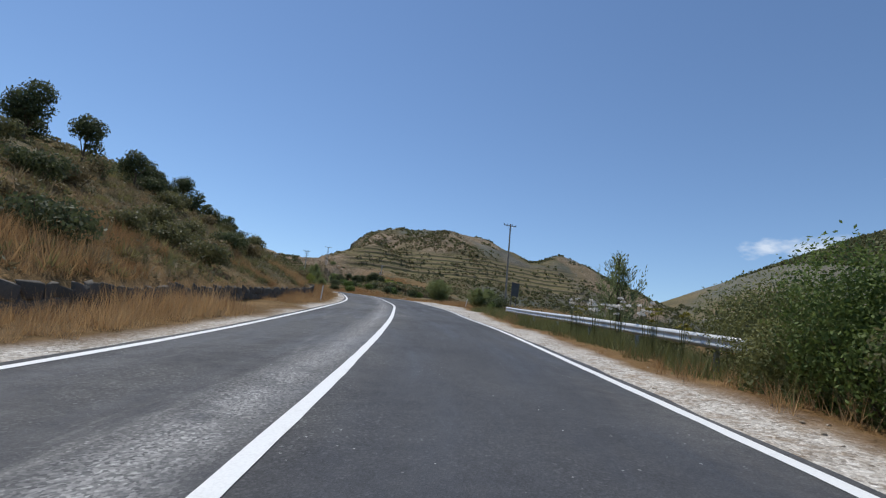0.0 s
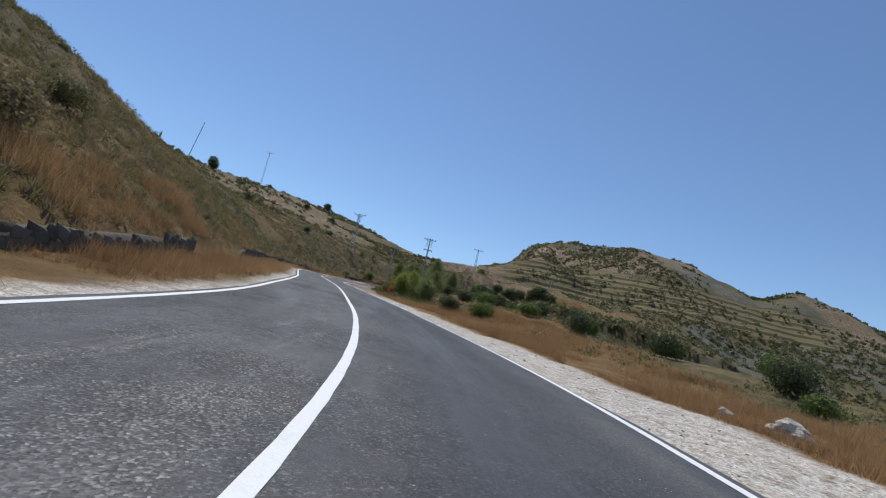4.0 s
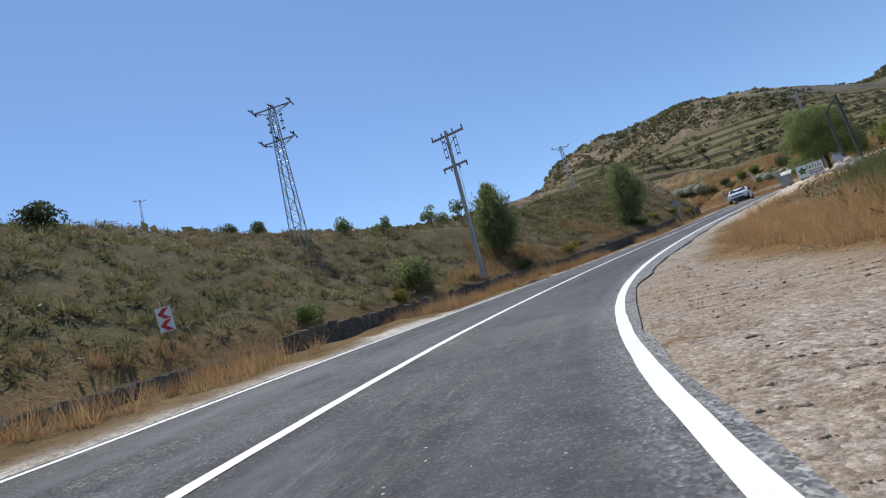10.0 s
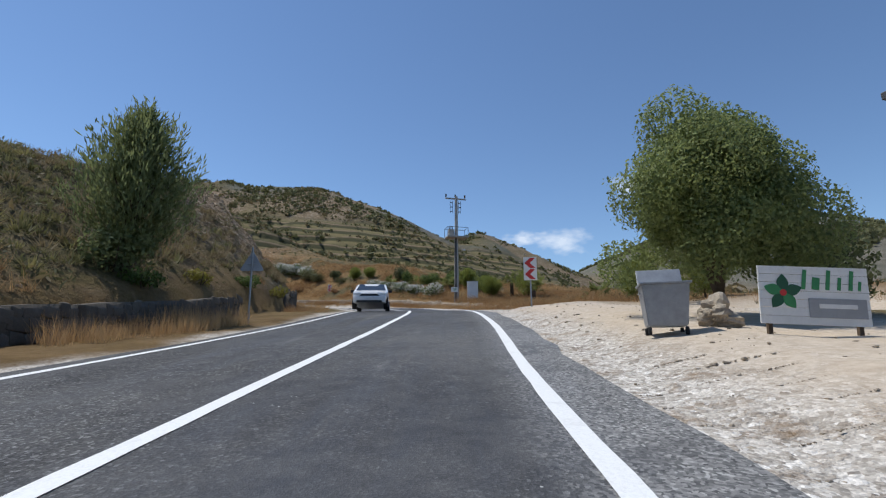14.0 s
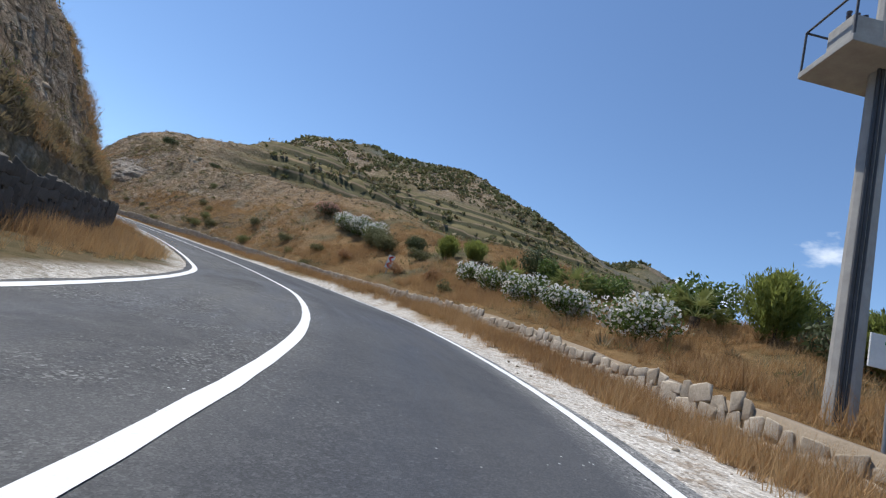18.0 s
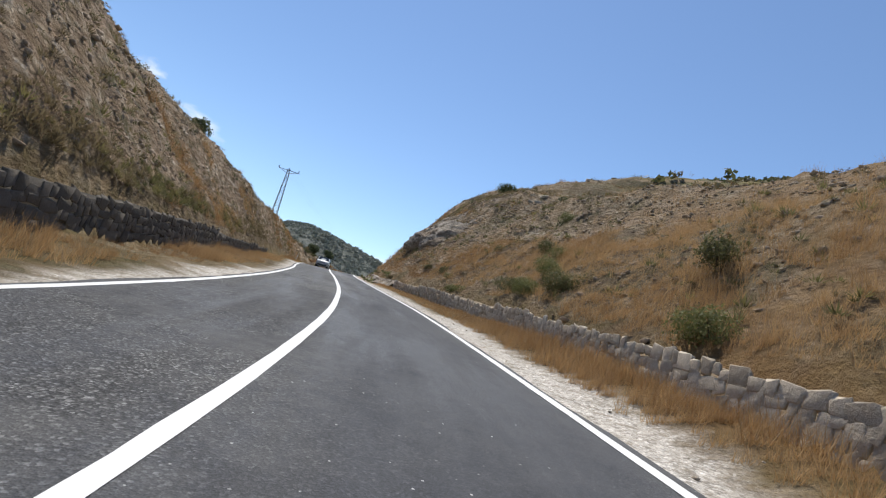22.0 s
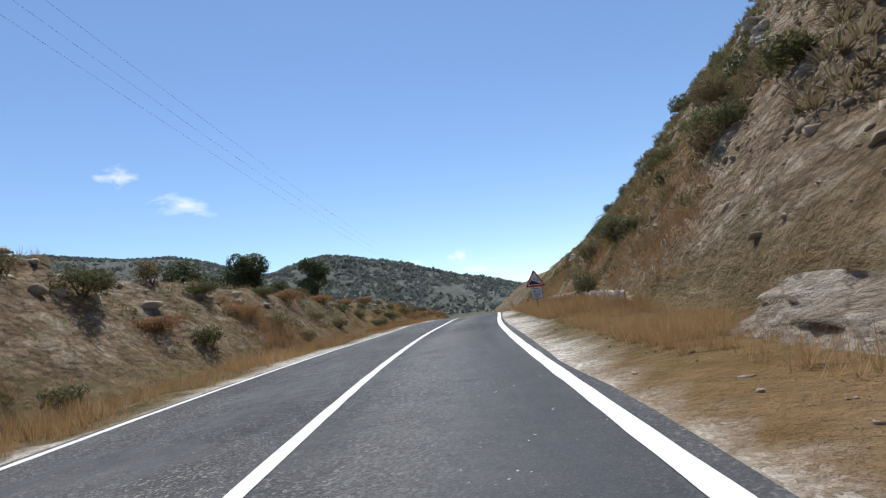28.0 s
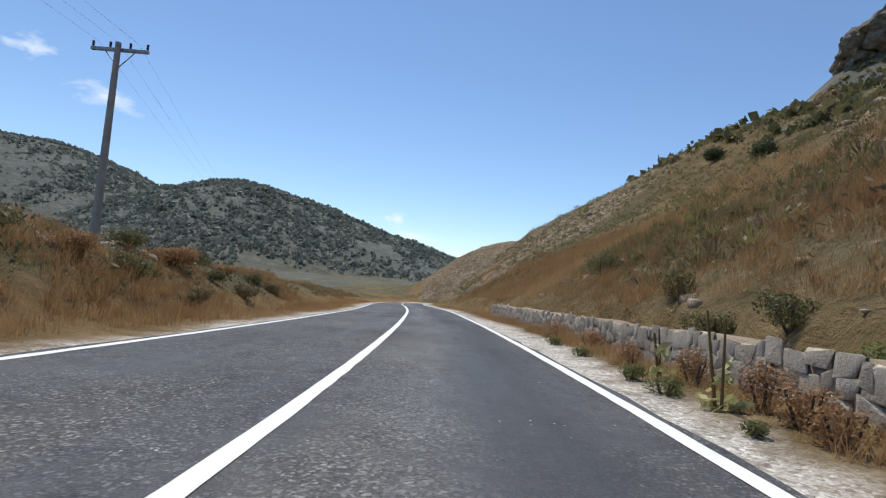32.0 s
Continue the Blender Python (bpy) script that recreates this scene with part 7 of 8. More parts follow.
for i, (s, d, k) in enumerate(((452, 26, 3.5), (456, 30, 3.0), (468, 38, 5.0), (474, 41, 4.0), (440, 24, 2.4))):
    boulder("white_crag", on_ground(s, d, -0.1 * k), (k * 0.8, k * 0.7, k * 0.95), "bright white limestone crag on the slope", 20 + i, i * 40)

rng_r = np.random.default_rng(31)
for i in range(26):
    s, d, k = 384 + 42 * rng_r.random(), 10 + 13 * rng_r.random(), 0.5 + 0.9 * rng_r.random() ** 2
    boulder("boulder", on_ground(s, d, 0.1 * k), (k * 1.4, k, k * 0.8), "weathered grey rock on the bushy slope", 40 + i, 360 * rng_r.random(), M_ROCK if i % 3 else M_WHITESTONE, 0.7)


# ---- cars ----
def car_body(profile, width, tuck=0.16):
    """A car's shell from its side outline (y, z), drawn in towards the roof and the ends."""
    bm = bmesh.new()
    rows = []
    zmax = max(z for _, z in profile)
    for fx in (-1.0, -0.86, -0.4, 0.4, 0.86, 1.0):
        row = []
        for y, z in profile:
            high = max(0.0, (z - 0.9) / max(zmax - 0.9, 0.1))
            w = width / 2 * (1 - tuck * high) * (1 - 0.10 * (abs(y) / 2.2) ** 4)
            inner = 1 - 0.03 * (abs(fx) > 0.9)
            row.append(bm.verts.new((fx * w, y * inner, z * (1 if abs(fx) < 0.9 else 0.985) + (0.02 if abs(fx) < 0.5 and z > 0.6 else 0))))
        rows.append(row)
    n = len(profile)
    for a, b in zip(rows[:-1], rows[1:]):
        for j in range(n):
            bm.faces.new((a[j], a[(j + 1) % n], b[(j + 1) % n], b[j]))
    bm.faces.new(rows[0])
    bm.faces.new(rows[-1][::-1])
    bmesh.ops.recalc_face_normals(bm, faces=bm.faces)
    return bm


def car(at, turn, paint, label, profile, glass, width=1.8, wheel=0.32, axle=1.3, group=""):
    """A car whose front looks to -y of its own frame."""
    t = thing("car", pose(at[0], at[1], at[2], 0, 0, turn), label, "car", group)
    ob = part("body", car_body(profile, width), paint, t)
    bv = ob.modifiers.new("edges", "BEVEL")
    bv.width, bv.segments, bv.limit_method, bv.angle_limit = 0.045, 3, "ANGLE", radians(25)
    for nm, quad in glass:
        bm = bmesh.new()
        vs = [bm.verts.new(q) for q in quad]
        bm.faces.new(vs)
        r = bmesh.ops.extrude_face_region(bm, geom=list(bm.faces))
        bmesh.ops.translate(bm, verts=[v for v in r["geom"] if isinstance(v, bmesh.types.BMVert)], vec=(0, 0.006, 0.006))
        bmesh.ops.recalc_face_normals(bm, faces=bm.faces)
        part(nm, bm, M_GLASSDARK, t)
    for sx in (-1, 1):
        for sy in (-1, 1):
            x = sx * (width / 2 - 0.11)
            wl = part("wheel", rod(bmesh.new(), (x - 0.11, sy * axle, wheel), (x + 0.11, sy * axle, wheel), wheel, wheel, 20), M_RUBBER, t)
            part("rim", rod(bmesh.new(), (x + sx * 0.09, sy * axle, wheel), (x + sx * 0.125, sy * axle, wheel), wheel * 0.66, wheel * 0.6, 14), M_STEEL, wl)
        front = min(y for y, _ in profile)
        part("headlight", box(bmesh.new(), (0.40, 0.10, 0.14), (sx * (width / 2 - 0.30), front + 0.09, 0.70), (0, 0, sx * 14), 0.03), M_LAMP, t)
        part("mirror", box(bmesh.new(), (0.22, 0.12, 0.15), (sx * (width / 2 + 0.07), -0.62, 1.0), (0, 0, 0), 0.035), M_BLACKPL, t)
    part("grille", box(bmesh.new(), (0.95, 0.06, 0.13), (0, front + 0.05, 0.64), (0, 0, 0), 0.02), M_BLACKPL, t)
    part("lower_grille", box(bmesh.new(), (1.25, 0.06, 0.16), (0, front + 0.06, 0.36), (0, 0, 0), 0.02), M_BLACKPL, t)
    part("number_plate", box(bmesh.new(), (0.52, 0.02, 0.11), (0, front + 0.02, 0.50), (0, 0, 0), 0.004), M_WHITE, t)
    return t


SEDAN = [(-2.2, 0.28), (-2.25, 0.55), (-2.12, 0.78), (-1.15, 0.96), (-0.35, 1.40), (0.55, 1.42), (1.45, 1.10), (2.15, 1.02), (2.22, 0.60), (2.1, 0.28)]
WAGON = [(-2.05, 0.30), (-2.12, 0.60), (-2.02, 0.88), (-1.15, 1.04), (-0.62, 1.58), (1.75, 1.62), (2.0, 1.10), (2.08, 0.62), (2.0, 0.30)]


def panes(width, a, b, top, rear_y):
    """Windscreen and side windows between the bonnet line a and the roof line b."""
    w, r = width / 2, width / 2 * (1 - 0.16) + 0.012
    out = [("windscreen", [(-w * 0.84, a[0] + 0.03, a[1] + 0.05), (w * 0.84, a[0] + 0.03, a[1] + 0.05), (w * 0.70, b[0] - 0.02, b[1] + 0.0), (-w * 0.70, b[0] - 0.02, b[1] + 0.0)])]
    for sx in (-1, 1):
        out.append(("side_window", [(sx * (w * 0.985), a[0] + 0.35, a[1] + 0.02), (sx * (w * 0.985), rear_y, a[1] + 0.06), (sx * (r + 0.01), rear_y - 0.25, top - 0.10), (sx * (r + 0.01), b[0] + 0.12, top - 0.10)]))
    return out


p = road_at(233.0, -1.5)
car((p.x, p.y, p.z), heading(233), M_CARWHITE, "white saloon car coming downhill in the other lane", SEDAN, panes(1.8, (-1.15, 0.96), (-0.35, 1.40), 1.42, 1.15))
p = road_at(364.5, -1.75)
car((p.x, p.y, p.z), heading(365.5), M_CARGREY, "silver-grey off-road estate car in the other lane near the pass", WAGON, panes(1.76, (-1.15, 1.04), (-0.62, 1.58), 1.6, 1.6), 1.76, 0.33, 1.28)


# ---- trees and bushes beside the road ----
def g(s, d, up=-0.05):
    return on_ground(s, d, up)


# big green bush and weeds at the guard rail
for i, (s, d, h, r) in enumerate(((2.2, 6.5, 1.9, 1.45), (4.3, 6.6, 2.0, 1.4), (6.3, 6.9, 1.9, 1.3), (8.0, 7.3, 1.8, 1.2), (3.6, 7.4, 2.9, 1.7), (6.8, 7.6, 2.8, 1.7), (9.6, 8.0, 2.6, 1.6), (1.0, 8.0, 3.4, 2.0), (5.5, 9.6, 3.6, 2.0), (11.6, 8.9, 2.7, 1.6))):
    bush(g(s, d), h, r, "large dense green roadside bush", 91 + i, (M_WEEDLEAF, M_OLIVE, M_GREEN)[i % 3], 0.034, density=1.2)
pine_tree(g(21.5, 9.6), 4.4, 1.2, "sparse grey-green sapling behind the guard rail", 105, density=0.5, leaf=0.12, name="sapling")
bush(g(17, 9.0), 1.6, 1.1, "tall green weeds behind the guard rail", 106, M_OLIVE, 0.07)
bush(g(26, 9.5), 1.5, 1.2, "tall green weeds behind the guard rail", 107, M_OLIVE, 0.07)


def umbel(at, h, seed, material, name, label):
    rng = np.random.default_rng(seed)
    t = thing(name, pose(*at), label, "wild flower", name + "s")
    bm = bmesh.new()
    heads = []
    for i in range(7):
        a = rng.random() * 6.283
        e = (math.cos(a) * 0.35 * rng.random(), math.sin(a) * 0.35 * rng.random(), h * (0.75 + 0.3 * rng.random()))
        rod(bm, (0, 0, -0.1), e, 0.010, 0.005, 5)
        heads.append((e, (0.09, 0.09, 0.03)))
    part("stalks", bm, M_WEED, t)
    for head in heads:
        meshpart("flower_head", leaf_mesh("flower_head", leaf_cloud([head], [18], 0.03, rng, 0.9), material), t)


M_WEED = plain("weed_stalk", (0.12, 0.13, 0.045), 0.8, 0.2, 0.2)
for i, (s, d) in enumerate(((15, 6.9), (16.2, 7.2), (17.5, 7.0), (19, 7.4), (13.8, 7.1), (20.5, 7.2))):
    umbel(g(s, d), 1.55, 120 + i, M_FLOWER_W, "white_umbel", "tall weed with flat white flower heads")
for i, (s, d) in enumerate(((12.5, 6.7), (18.3, 6.7), (11.6, 6.9))):
    umbel(g(s, d), 1.3, 130 + i, M_YELLOW, "yellow_weed", "tall weed with yellow flower spikes")
xy, s_, d_ = along_road(4600, 4, 48, 5.5, 13, 1)
keep = d_ > np.interp(s_, [0, 25, 40, 58], [5.9, 6.0, 6.7, 8.2]) + 0.8 * RNG.random(len(s_))
xy = xy[keep]
scattered("green_weeds", tuft, xy, 0.25 + 0.45 * RNG.random(len(xy)), M_WEEDLEAF, "green and straw weeds round the guard rail", "weeds", 0.03)

# small trees along the top of the first slope
for i, (x, y, h, r) in enumerate(((-29.5, 34, 4.6, 1.8), (-26.8, 36.2, 4.0, 1.6), (-31.5, 36, 3.2, 1.5), (-26.5, 42.4, 3.2, 1.5), (-28, 47, 3.4, 1.6), (-27, 51.5, 3.2, 1.5), (-25.5, 45.5, 2.2, 1.1), (-24.5, 49.2, 2.3, 1.2), (-25.0, 54, 2.0, 1.1), (-25.5, 60, 2.2, 1.2), (-26.5, 66, 2.0, 1.2), (-29, 72, 2.2, 1.2), (-33, 80, 2.2, 1.2))):
    round_tree((x, y, zat(x, y) - 0.1), h * 1.08, r * 1.15, "small grey-green olive tree on the slope above the wall", 140 + i, M_DARKTREE, 0.10, 1.2, "olive trees on the first slope", 0.15)
for i, (s, d, h, r) in enumerate(((36, -15, 1.5, 1.2), (50, -14, 1.4, 1.3), (62, -15, 1.6, 1.4), (76, -14, 1.5, 1.2), (88, -15, 1.8, 1.5), (96, -19, 2.0, 1.6), (103, -17, 1.8, 1.4), (24, -13, 1.3, 1.2))):
    bush(g(s, d), h, r, "dull green bush on the scrub slope", 155 + i, M_OLIVE, 0.09, group="bushes on the first slope")

rng_b = np.random.default_rng(61)
for i in range(34):
    s, d = 14 + 78 * rng_b.random(), -(9.5 + 13 * rng_b.random())
    bush(g(s, d), 0.9 + 1.0 * rng_b.random(), 0.9 + 0.8 * rng_b.random(), "dull green bush on the scrub slope", 600 + i, (M_OLIVE, M_DARKTREE, M_SCRUB)[i % 3], 0.09, group="bushes on the first slope", density=0.7)

# right side of the first bend
pine_tree(g(58, 11.2), 2.5, 1.1, "young green pine behind the verge", 170, "young pines by the road")
pine_tree(g(60, 13.2), 2.6, 1.2, "young green pine behind the verge", 171, "young pines by the road")
bush(g(56.5, 12.6), 1.9, 1.3, "dark green bush behind the verge", 172, M_DARKTREE, 0.085)
bush(g(61, 15), 2.3, 1.5, "dark green bush behind the verge", 173, M_DARKTREE, 0.085)
bush(g(48, 9.8), 1.1, 0.7, "small bright green bush in dry grass", 175, M_GREEN, 0.07)
pine_tree(g(74, 11.4), 3.7, 1.7, "shaggy dark green pine at the edge of the dry grass", 174, leaf=0.17, density=3.5)
for i in range(16):
    s, d = 92 + i * 4.2, 20 + 9 * ((i * 7) % 5) / 5
    bush(g(s, d), 1.6 + 0.9 * ((i * 3) % 4) / 4, 1.3 + 0.5 * ((i * 5) % 3) / 3, "dark green bush in the hollow below the road", 180 + i, M_DARKTREE if i % 2 else M_GREEN, 0.10, group="bushes in the hollow")
# the clump inside the second bend, with red-flowered shrubs
for i, (s, d, h, r) in enumerate(((137, 9.2, 3.4, 1.3), (141, 11.5, 3.8, 1.5), (146, 12.5, 3.6, 1.6), (152, 13.5, 3.6, 1.6), (158, 13.5, 3.4, 1.5), (164, 14.5, 3.4, 1.5), (150, 17, 4.2, 1.6), (160, 18, 4.0, 1.6), (170, 17.5, 3.6, 1.4), (131, 11, 3.0, 1.3))):
    pine_tree(g(s, d), h * (1.45 if s > 156 else 1.0), r, "bright yellow-green young pine inside the bend" if i < 2 else "grey-green young pine inside the bend", 200 + i, "pines inside the bend", mat=M_LIGHTPINE if i < 2 else M_PINE, density=1.6)
for i, (s, d, h, r) in enumerate(((143, 9.3, 2.0, 1.5), (149, 10.4, 1.9, 1.4), (155, 11.0, 2.0, 1.5), (161, 11.8, 1.8, 1.5), (135, 11.5, 2.0, 1.6), (125, 12, 1.8, 1.5), (118, 13, 2.0, 1.6))):
    bush(g(s, d), h, r, "dense dark green shrub inside the bend", 215 + i, M_DARKTREE if i % 2 else M_GREEN, 0.08, group="shrubs inside the bend")
for i, (s, d) in enumerate(((144, 9.4), (151.4, 10.9), (153, 11.8), (139.5, 9.0), (141.5, 9.6))):
    bush(g(s, d), 1.9, 0.95, "shrub covered in red flowers", 225 + i, M_GREEN, 0.06, M_FLOWER_R, 2.2, "flowering_shrub", "shrub", "red-flowered shrubs")
for i in range(22):
    s, d = 128 + i * 2.3, 6.9 + 2.0 * ((i * 7) % 6) / 6 + np.interp(128 + i * 2.3, [128, 150, 180], [0, 1.2, 2.4])
    bush(g(s, d), 0.65 + 0.4 * ((i * 3) % 4) / 4, 0.45 + 0.25 * ((i * 5) % 4) / 4, "grey-green roadside weed clump", 240 + i, M_OLIVE if i % 3 else M_GREEN, 0.05, name="weed_clump", category="weed", group="weed clumps")
xy, s_, d_ = along_road(4400, 126, 200, 7.2, 12.5, 1)
keep = (d_ > np.interp(s_, [126, 140, 152, 165, 176, 188, 200], [6.9, 7.6, 8.2, 9.0, 9.6, 9.0, 9.0]) + 0.7 * RNG.random(len(s_))) & (fbm(xy[:, 0], xy[:, 1], 3, 3, 97) > 0.38)
xy = xy[keep]
scattered("roadside_weeds", tuft, xy, 0.35 + 0.55 * RNG.random(len(xy)), M_WEEDLEAF, "tall grey-green weeds and straw inside the bend", "weeds", 0.03)
xy, s_, d_ = along_road(170, 128, 172, 6.4, 9.2, 1)
scattered("verge_stones", SHARP, xy, 0.06 + 0.14 * RNG.random(len(xy)) ** 2, M_WHITESTONE, "pale stones where the gravel meets the weeds", "stones", 0.05)
bush(g(170, 10.5), 1.2, 1.0, "olive bush on the bank above the gravel", 270, M_OLIVE, 0.07)
bush(g(178, 11.2), 1.3, 1.2, "bright green bush on the bank above the gravel", 271, M_GREEN, 0.07)
bush(g(186, 12.5), 1.5, 1.2, "olive bush on the bank above the gravel", 272, M_OLIVE, 0.07)
for i, (s, d) in enumerate(((190, 15), (194, 17), (198, 15.5), (186, 17))):
    bush(g(s, d), 2.0, 1.4, "dark green bush above the gravel bank", 275 + i, M_DARKTREE, 0.085, group="bushes above the gravel")

# left slope: single bushes and trees on the skyline
for i, (x, y, h, r) in enumerate(((-92.4, 170.4, 2.4, 1.3), (-84, 196, 1.6, 1.2), (-100, 205, 1.6, 1.3), (-78, 176, 1.4, 1.2))):
    bush((x, y, zat(x, y)), h, r, "dark green bush on the open slope", 290 + i, M_DARKTREE, 0.10, group="bushes on the open slope")
for i, (x, y, h, r) in enumerate(((-137, 202, 4.4, 2.6), (-140, 206, 4.0, 2.2), (-126, 258, 4.2, 2.3), (-150, 248, 3.0, 2.0), (-118, 232, 2.6, 1.8), (-170, 270, 3.2, 1.8), (-104, 228, 2.6, 1.6))):
    round_tree((x, y, zat(x, y) - 0.1), h, r, "dark round tree on the skyline of the slope", 300 + i, M_DARKTREE, 0.16, 1.0, "skyline trees", 0.16)
for i, (s, d, h, r) in enumerate(((199, -19, 1.7, 1.0), (201.5, -18.5, 1.6, 0.9), (207, -19.5, 2.3, 1.2), (209.5, -18.0, 2.5, 1.0), (213, -24, 2.0, 1.2))):
    round_tree(g(s, d), h, r, "small round tree on the edge of the bank", 310 + i, M_PINE, 0.10, 1.0, "trees on the bank's edge", 0.3)
pine_tree(g(203.9, -10.0), 5.9, 1.55, "tall bushy pine behind the low wall", 320, "pines behind the wall", 0.17, 4.5)
bush(g(194.9, -9.2), 2.1, 1.4, "rounded green pine bush behind the low wall", 321, M_PINE, 0.09, density=1.3)
pine_tree((-49.8, 209.6, zat(-49.8, 209.6)), 6.3, 1.75, "tall bushy pine behind the low wall", 322, "pines behind the wall", 0.17, 4.5)
bush((-50.2, 209.2, zat(-50.2, 209.2)), 1.9, 1.3, "dark undergrowth round the pine", 323, M_PINE, 0.09)
for i, (s, d) in enumerate(((188, -8.6), (193, -8.4), (203, -8.2), (209, -8.0), (222, -7.8), (226, -7.8), (231, -7.6), (236, -7.2))):
    bush(g(s, d), 0.75, 0.8, "yellow-green broom bush behind the wall", 330 + i, M_YELLOW if i % 2 else M_GREEN, 0.06, name="broom_bush", group="broom bushes")
pine_tree(g(262, -15.5), 2.6, 1.3, "small pine high on the rock face", 340)
round_tree(g(343, -16), 2.6, 1.4, "small dark tree on the crest of the cut", 341, M_DARKTREE, 0.10, 1.2, "", 0.2)

for i, (s, d, h, r, m) in enumerate(((285, 12.2, 2.2, 1.7, M_OLIVE), (283.2, 11.8, 1.7, 1.3, M_OLIVE), (281, 13.5, 1.5, 1.3, M_DARKTREE), (279, 12.4, 1.2, 1.0, M_OLIVE), (272.5, 9.6, 1.0, 0.8, M_RUST), (277, 9.4, 0.9, 0.8, M_RUST), (284, 9.2, 1.0, 0.9, M_RUST), (289, 9.4, 0.9, 0.8, M_OLIVE), (295, 9.6, 1.0, 0.9, M_OLIVE), (303, 10.2, 1.1, 0.9, M_OLIVE), (269, 8.7, 0.8, 0.7, M_OLIVE))):
    bush(g(s, d), h, r, "rusty dried shrub on the grassy bank" if m is M_RUST else "olive-green shrub on the grassy bank", 820 + i, m, 0.06, group="shrubs on the grassy bank")
rng_w = np.random.default_rng(88)
for i in range(27):
    s, d = 118 + 2.0 * i, -(6.7 + 1.0 * rng_w.random())
    bush(g(s, d), 0.45 + 0.4 * rng_w.random(), 0.4 + 0.3 * rng_w.random(), "yellow-green weed at the foot of the wall", 840 + i, (M_MEADOW, M_OLIVE, M_RUST)[i % 3], 0.045, name="weed_clump", category="weed", group="weeds at the wall")
# entrance trees
round_tree((-38.9, 196.2, zat(-38.9, 196.2)), 4.9, 2.6, "large round light-green tree beside the dirt entrance", 350, M_TAMARISK, 0.036, 1.7, "", 0.0, more=2.2)
for i, (x, y, h, r) in enumerate(((-30.5, 195, 3.0, 1.5), (-28, 191, 3.2, 1.6), (-27, 187, 3.4, 1.8), (-28.5, 183, 3.4, 1.8), (-24, 189, 3.6, 1.9), (-31, 180, 3.4, 1.7), (-25, 194, 3.4, 1.7), (-33, 177, 3.2, 1.6), (-22, 184, 3.8, 2.0), (-21, 197, 3.4, 1.8), (-29, 199, 2.8, 1.4))):
    round_tree((x, y, zat(x, y) - 0.1), h * 1.2, r * 1.15, "dark green tree behind the entrance track", 355 + i, M_DARKTREE, 0.10, 1.2, "trees behind the entrance", 0.2)
fan_palm(g(232, 14), 3.4, 1.7, "feathery fan palm with a short trunk", 370, 1.7, "palms")
for i, (s, d, tr) in enumerate(((237, 13, 0.4), (246.2, 13.2, 0.9), (251.0, 14.6, 1.3), (257.6, 12.3, 0.5), (262.4, 11.2, 0.9), (267.6, 11.4, 0.6), (269.2, 12.6, 0.4), (259.5, 12.8, 0.3))):
    fan_palm(g(s, d), 2.2, 1.25, "low fan palm among the shrubs", 372 + i, tr, "palms")
for i, (s, d, h, r) in enumerate(((236, 15, 2.8, 1.2), (239, 17.5, 2.6, 1.3), (251.5, 12.6, 2.0, 1.1), (253.2, 13.2, 1.7, 0.9), (249.3, 15.0, 2.9, 1.4), (234, 18, 3.0, 1.5), (255.8, 13.2, 2.2, 1.0), (277.3, 13.4, 1.9, 0.8), (275.5, 14.4, 1.6, 0.8))):
    pine_tree(g(s, d), h * 1.02, r * 0.95, "upright bushy green conifer behind the verge", 385 + i, "conifers behind the verge", 0.12, 2.6, mat=M_LIGHTPINE)
for i, (s, d, h, r) in enumerate(((254, 13, 1.8, 1.4), (259, 14, 2.0, 1.5), (265, 15.5, 2.0, 1.5), (270, 15.2, 2.6, 1.4), (268.2, 14.8, 1.9, 1.3), (263, 18, 2.0, 1.5), (257.5, 16.5, 2.0, 1.4))):
    bush(g(s, d), h, r, "bright green bush on the bank above the wall", 395 + i, M_GREEN if i % 3 else M_DARKTREE, 0.09, group="green bushes on the bank")
for i, (s, d, h, r) in enumerate(((257, 9.6, 1.5, 1.2), (260.5, 9.8, 1.4, 1.2), (264, 10.2, 1.5, 1.3), (267.5, 10.8, 1.5, 1.2), (271, 11.3, 1.4, 1.1), (287, 13.4, 1.8, 1.4), (289.2, 13.6, 2.1, 1.6), (291.4, 14.0, 2.0, 1.5), (293.3, 14.4, 1.7, 1.3))):
    bush(g(s, d), h, r, "oleander covered in white flowers", 410 + i, M_GREEN, 0.08, M_FLOWER_W, 0.8, "oleander", "oleander", "white oleanders")
bush(g(297.5, 15.0), 1.8, 1.5, "oleander with faded pink flowers", 420, M_DARKTREE, 0.08, M_FLOWER_P, 0.8, "oleander", "oleander")
for i, (s, d, h, r) in enumerate(((292, 8.6, 1.0, 0.9), (287, 7.6, 0.9, 0.8), (300, 8.2, 1.2, 1.0), (309, 8.8, 1.3, 1.2), (312, 9.3, 1.2, 1.1), (318, 11.5, 1.3, 0.9), (323, 14.5, 1.3, 0.9), (330, 16, 1.0, 0.8), (314.7, 10.5, 1.5, 0.9), (323.3, 10.2, 1.2, 0.8), (311.8, 8.2, 1.1, 1.3), (313.6, 8.6, 1.0, 1.3), (320.2, 7.4, 0.8, 0.9), (326.3, 7.7, 0.8, 0.9), (328.4, 7.6, 0.8, 0.8), (331, 7.5, 0.7, 0.8), (324, 7.6, 0.7, 0.7))):
    bush(g(s, d, -0.55), h, r, "olive-green shrub rooted in the cut slope", 425 + i, M_OLIVE if i % 2 else M_WEEDLEAF, 0.036, group="shrubs on the cut")
